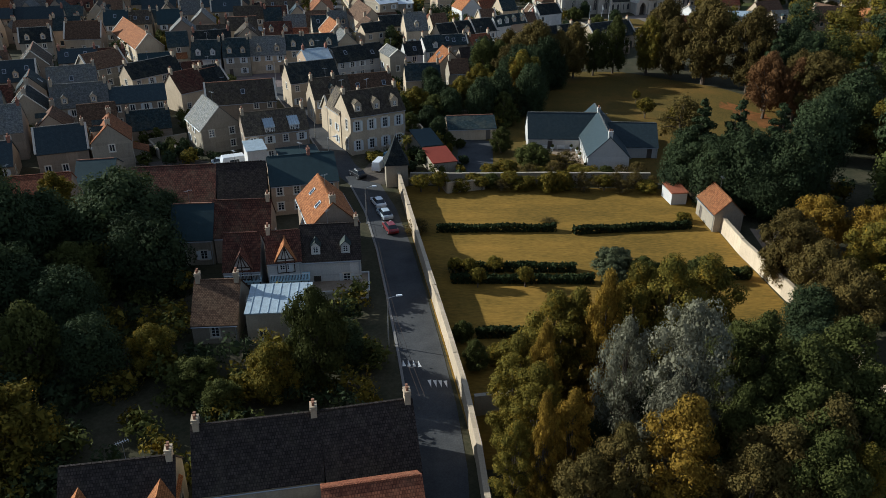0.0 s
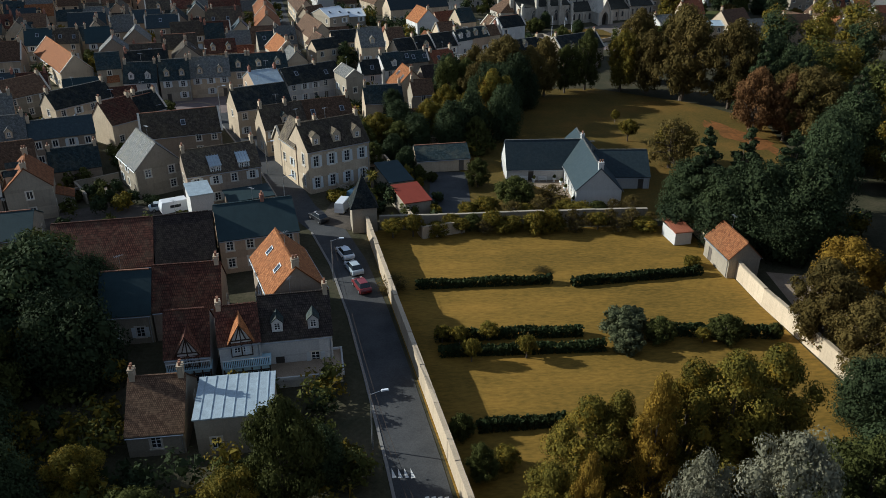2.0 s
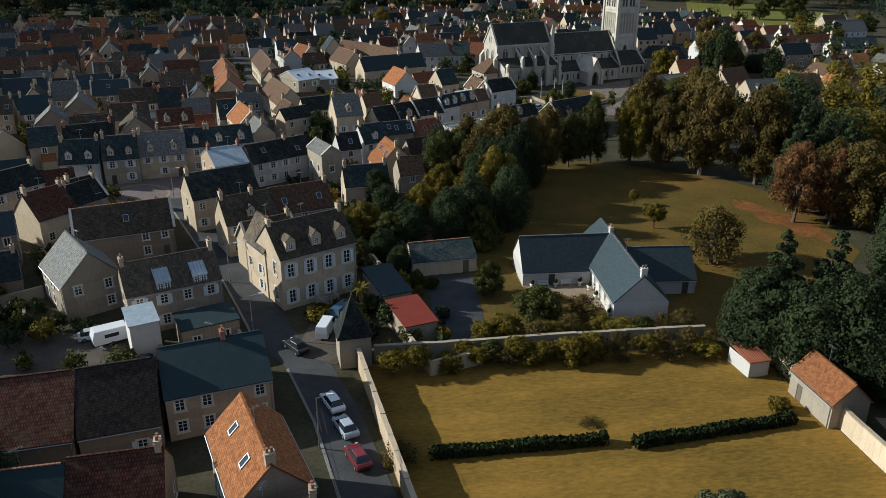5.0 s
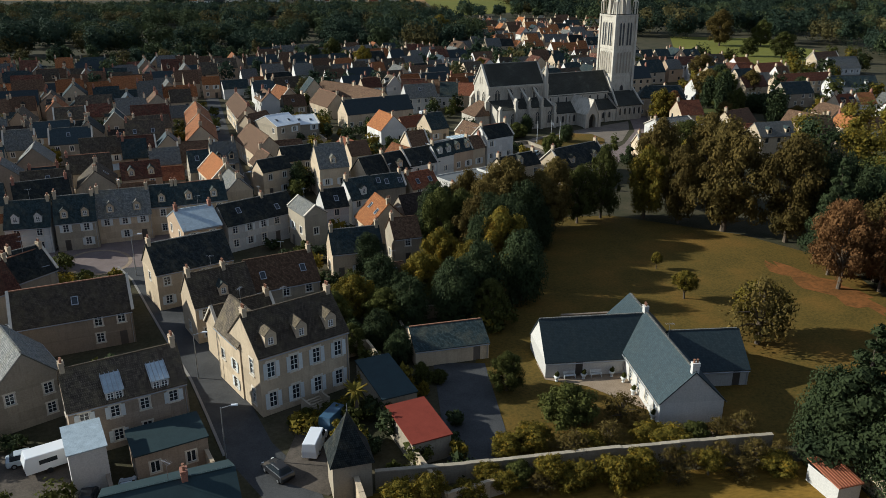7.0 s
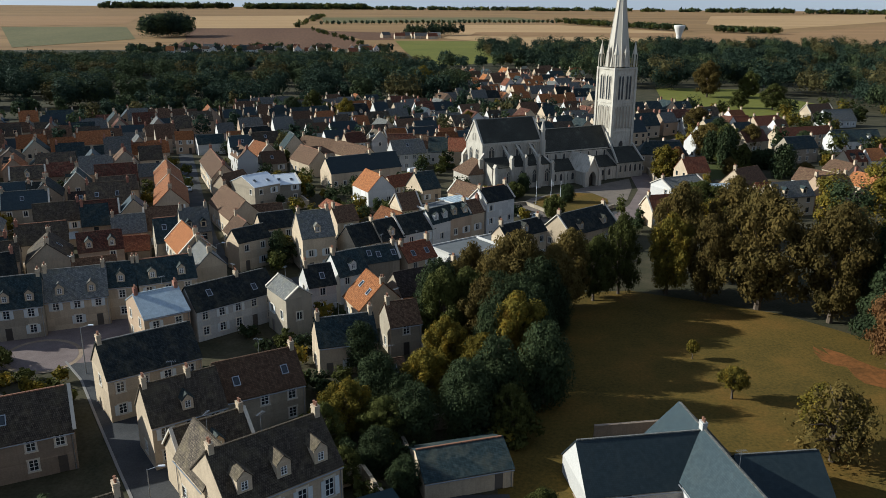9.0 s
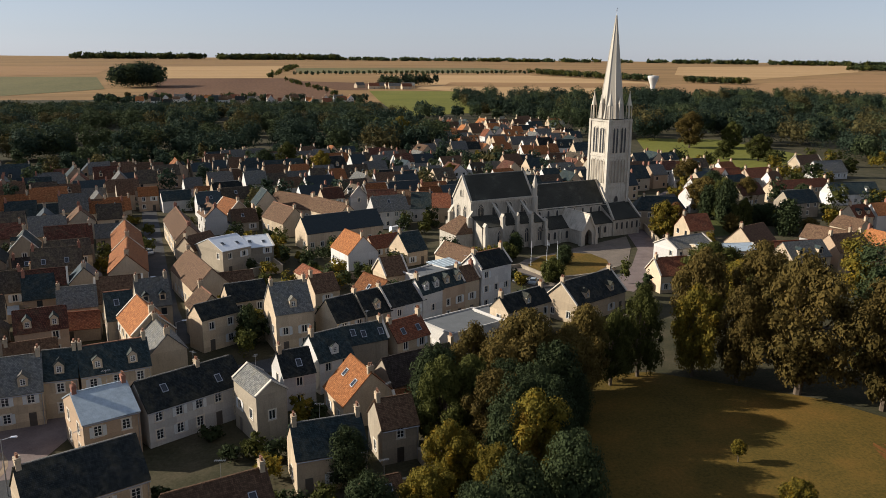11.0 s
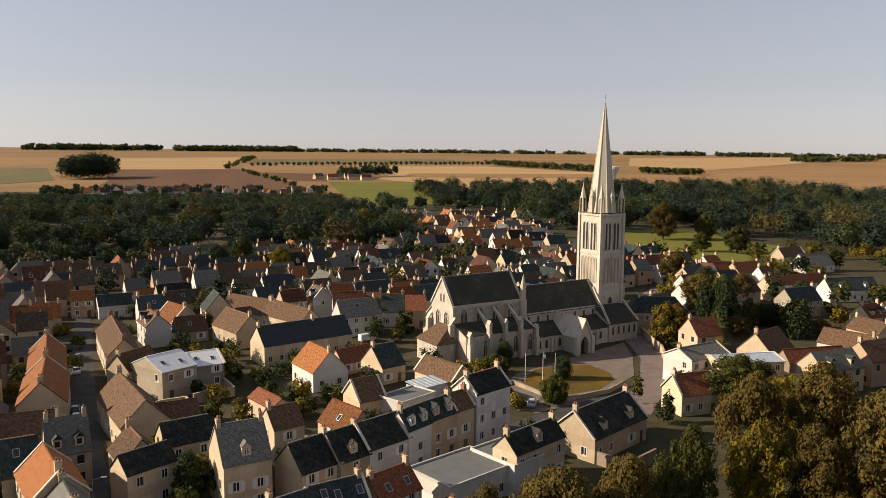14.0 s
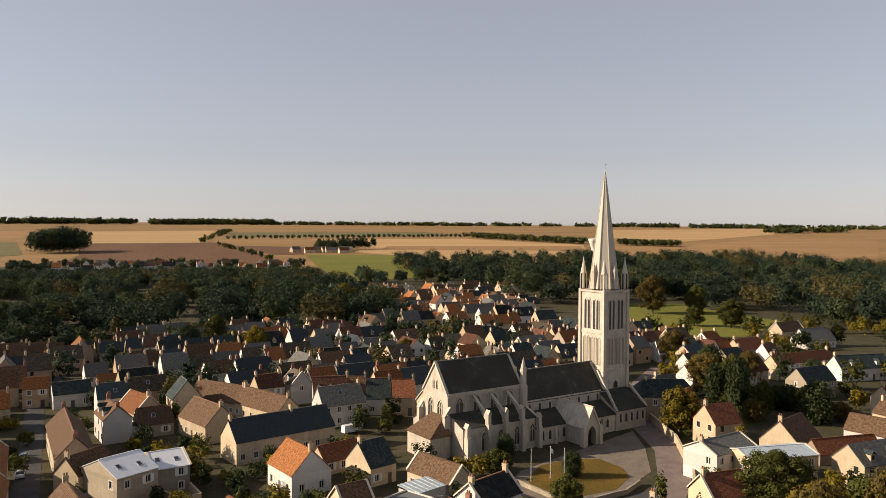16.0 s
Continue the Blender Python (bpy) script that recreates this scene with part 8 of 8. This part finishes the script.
belt("far_hedge", "distant dark tree belt at the horizon", (-280, 4500), (330, 4550), 110, 40, (20, 34), (40, 60), 59, 70, 9.0)
belt("far_hedge", "distant dark tree belt at the horizon", (330, 4550), (2600, 4150), 120, 60, (10, 20), (40, 60), 60, 50, 9.0)
belt("far_hedge", "distant dark tree belt at the horizon", (2100, 4150), (3600, 3300), 110, 60, (14, 26), (40, 60), 61, 50, 9.0)
belt("far_hedge", "dark tree belt beside a far hamlet", (2070, 2640), (2572, 2846), 90, 50, (16, 24), (26, 40), 62, 60, 5.0)
for i in range(7):
    x, y = (128, 1349)
    house(x + i * 13 + FAR.uniform(-4, 4), y + FAR.uniform(-14, 30), FAR.uniform(12, 22), 9, FAR.uniform(-20, 30), 4.5, 9, "cream", "red_tile" if i % 2 else "grey_slate", "a", far=True, win=0.4)


def palm(x, y, h):
    p = thing("palm_tree", x, y, 0, 0, "garden palm with a shaggy trunk and browning fronds", "palm")
    bm = bmesh.new()
    tube(bm, (0, 0, 0), (0.1, 0, h), 0.22, 0.26, 9)
    part("trunk", bm, "bark", p)
    rnd = random.Random(4)
    for i in range(26):
        a, droop = i * 2.4, rnd.uniform(-0.2, 1.2)
        bm = bmesh.new()
        last = None
        for k in range(6):
            t = k / 5
            r = 1.5 * t
            z = h + 0.3 + 0.9 * t * (1 - droop) - 1.1 * droop * t * t
            w = 0.28 * math.sin(math.pi * min(1, t + 0.15)) + 0.02
            c = Vector((math.cos(a) * r, math.sin(a) * r, z))
            s_ = Vector((-math.sin(a), math.cos(a), 0)) * w
            now = [bm.verts.new(c - s_), bm.verts.new(c + Vector((0, 0, 0.06))), bm.verts.new(c + s_)]
            if last:
                bm.faces.new([last[0], last[1], now[1], now[0]])
                bm.faces.new([last[1], last[2], now[2], now[1]])
            last = now
        part("frond", bm, "leaf_olive", p)


palm(-6.0, 150.8, 4.2)


def stairs(x, y, turn):
    s = thing("stone_stairs", x, y, 0, turn, "flight of old stone steps up to the manor door", "stairs")
    for i in range(7):
        bm, uvl = fresh()
        box(bm, -1.2, -2.1 + i * 0.3, 0, 1.2, -1.8 + i * 0.3 + 0.02, 0.18 * (i + 1), uvl)
        part("step", bm, "grey_stone", s)
    for sx in (-1.45, 1.2):
        bm, uvl = fresh()
        box(bm, sx, -2.1, 0, sx + 0.25, 0, 1.9, uvl)
        part("side_wall", bm, "grey_stone", s)


stairs(-11.4, 155.1, 32)


# ---- overhead wires along the lane ----
def wire(a, b, sag=0.6):
    """A sagging cable between two points."""
    ob = new("overhead_wire")
    tagged(ob, "thin dark overhead wire sagging along the lane", "wire", "wires along the lane")
    bm = bmesh.new()
    a, b = Vector(a), Vector(b)
    pts = [a.lerp(b, i / 8) - Vector((0, 0, sag * (1 - (i / 4 - 1) ** 2))) for i in range(9)]
    for p, q in zip(pts, pts[1:]):
        tube(bm, p, q, 0.022, 0.022, 4, False)
    bmesh.ops.remove_doubles(bm, verts=bm.verts, dist=0.001)
    part("cable", bm, "timber", ob)


for k in (-0.25, 0.25):
    line = [(-0.2, 64.4, 7.2), (-4.8, 84.0, 7.0), (-10.8, 118.4, 6.6)]
    for p, q in zip(line, line[1:]):
        wire((p[0] + k, p[1], p[2]), (q[0] + k, q[1], q[2]))


# ---- glazed porch and balcony below the half-timbered houses ----
def porch(x, y, turn, w, d, h):
    """A boxed porch with dark frames, pale panels, and a railed balcony on top."""
    t = thing("glazed_porch", x, y, 0.06, turn, "white boxed porch with blue shade tinted into its paint, dark frames and a railed balcony", "porch")
    bm, uvl = fresh()
    box(bm, -w / 2, 0, 0, w / 2, d, h, uvl)
    part("body", bm, "shade_blue", t)
    bm, uvl = fresh()
    box(bm, -w / 2 - 0.15, -0.15, h, w / 2 + 0.15, d, h + 0.15, uvl)
    part("balcony_floor", bm, "shade_blue", t)
    n = int(w / 0.9)
    for i in range(n + 1):
        bm, uvl = fresh()
        cx = -w / 2 + w * i / n
        box(bm, cx - 0.08, -0.08, 0, cx + 0.08, 0, h, uvl)
        part("post", bm, "timber", t)
        bm, uvl = fresh()
        box(bm, cx - 0.03, -0.12, h + 0.15, cx + 0.03, -0.06, h + 1.05, uvl)
        part("baluster", bm, "shade_blue", t)
        if i < n:
            bm, uvl = fresh()
            for k in range(5):
                bx = cx + w / n * (k + 0.5) / 5
                box(bm, bx - 0.035, -0.1, h + 0.2, bx + 0.035, -0.07, h + 1.0, uvl)
            part("railing", bm, "timber", t, "dark slatted railing")
            bm, uvl = fresh()
            box(bm, cx + 0.14, -0.03, h * 0.35 + 0.2, cx + w / n - 0.14, 0.004, h * 0.8 - 0.08, uvl)
            part("pane", bm, "pane", t)
    for z in (h * 0.35, h * 0.8):
        bm, uvl = fresh()
        box(bm, -w / 2, -0.085, z, w / 2, 0.002, z + 0.13, uvl)
        part("rail", bm, "timber", t)
    bm, uvl = fresh()
    box(bm, -w / 2 - 0.1, -0.13, h + 1.05, w / 2 + 0.1, -0.05, h + 1.13, uvl)
    part("handrail", bm, "frame", t)


# white paint with the cyan tint of shade mixed into its colour
M["shade_blue"] = plain_mat("pale_blue_paint", (0.40, 0.54, 0.58), 0.6, 0.3, 0, 2, 0.35)
porch(-19.1, 95.2, 8, 5.0, 2.2, 2.9)
porch(-25.5, 95.2, 8, 4.6, 1.6, 2.7)
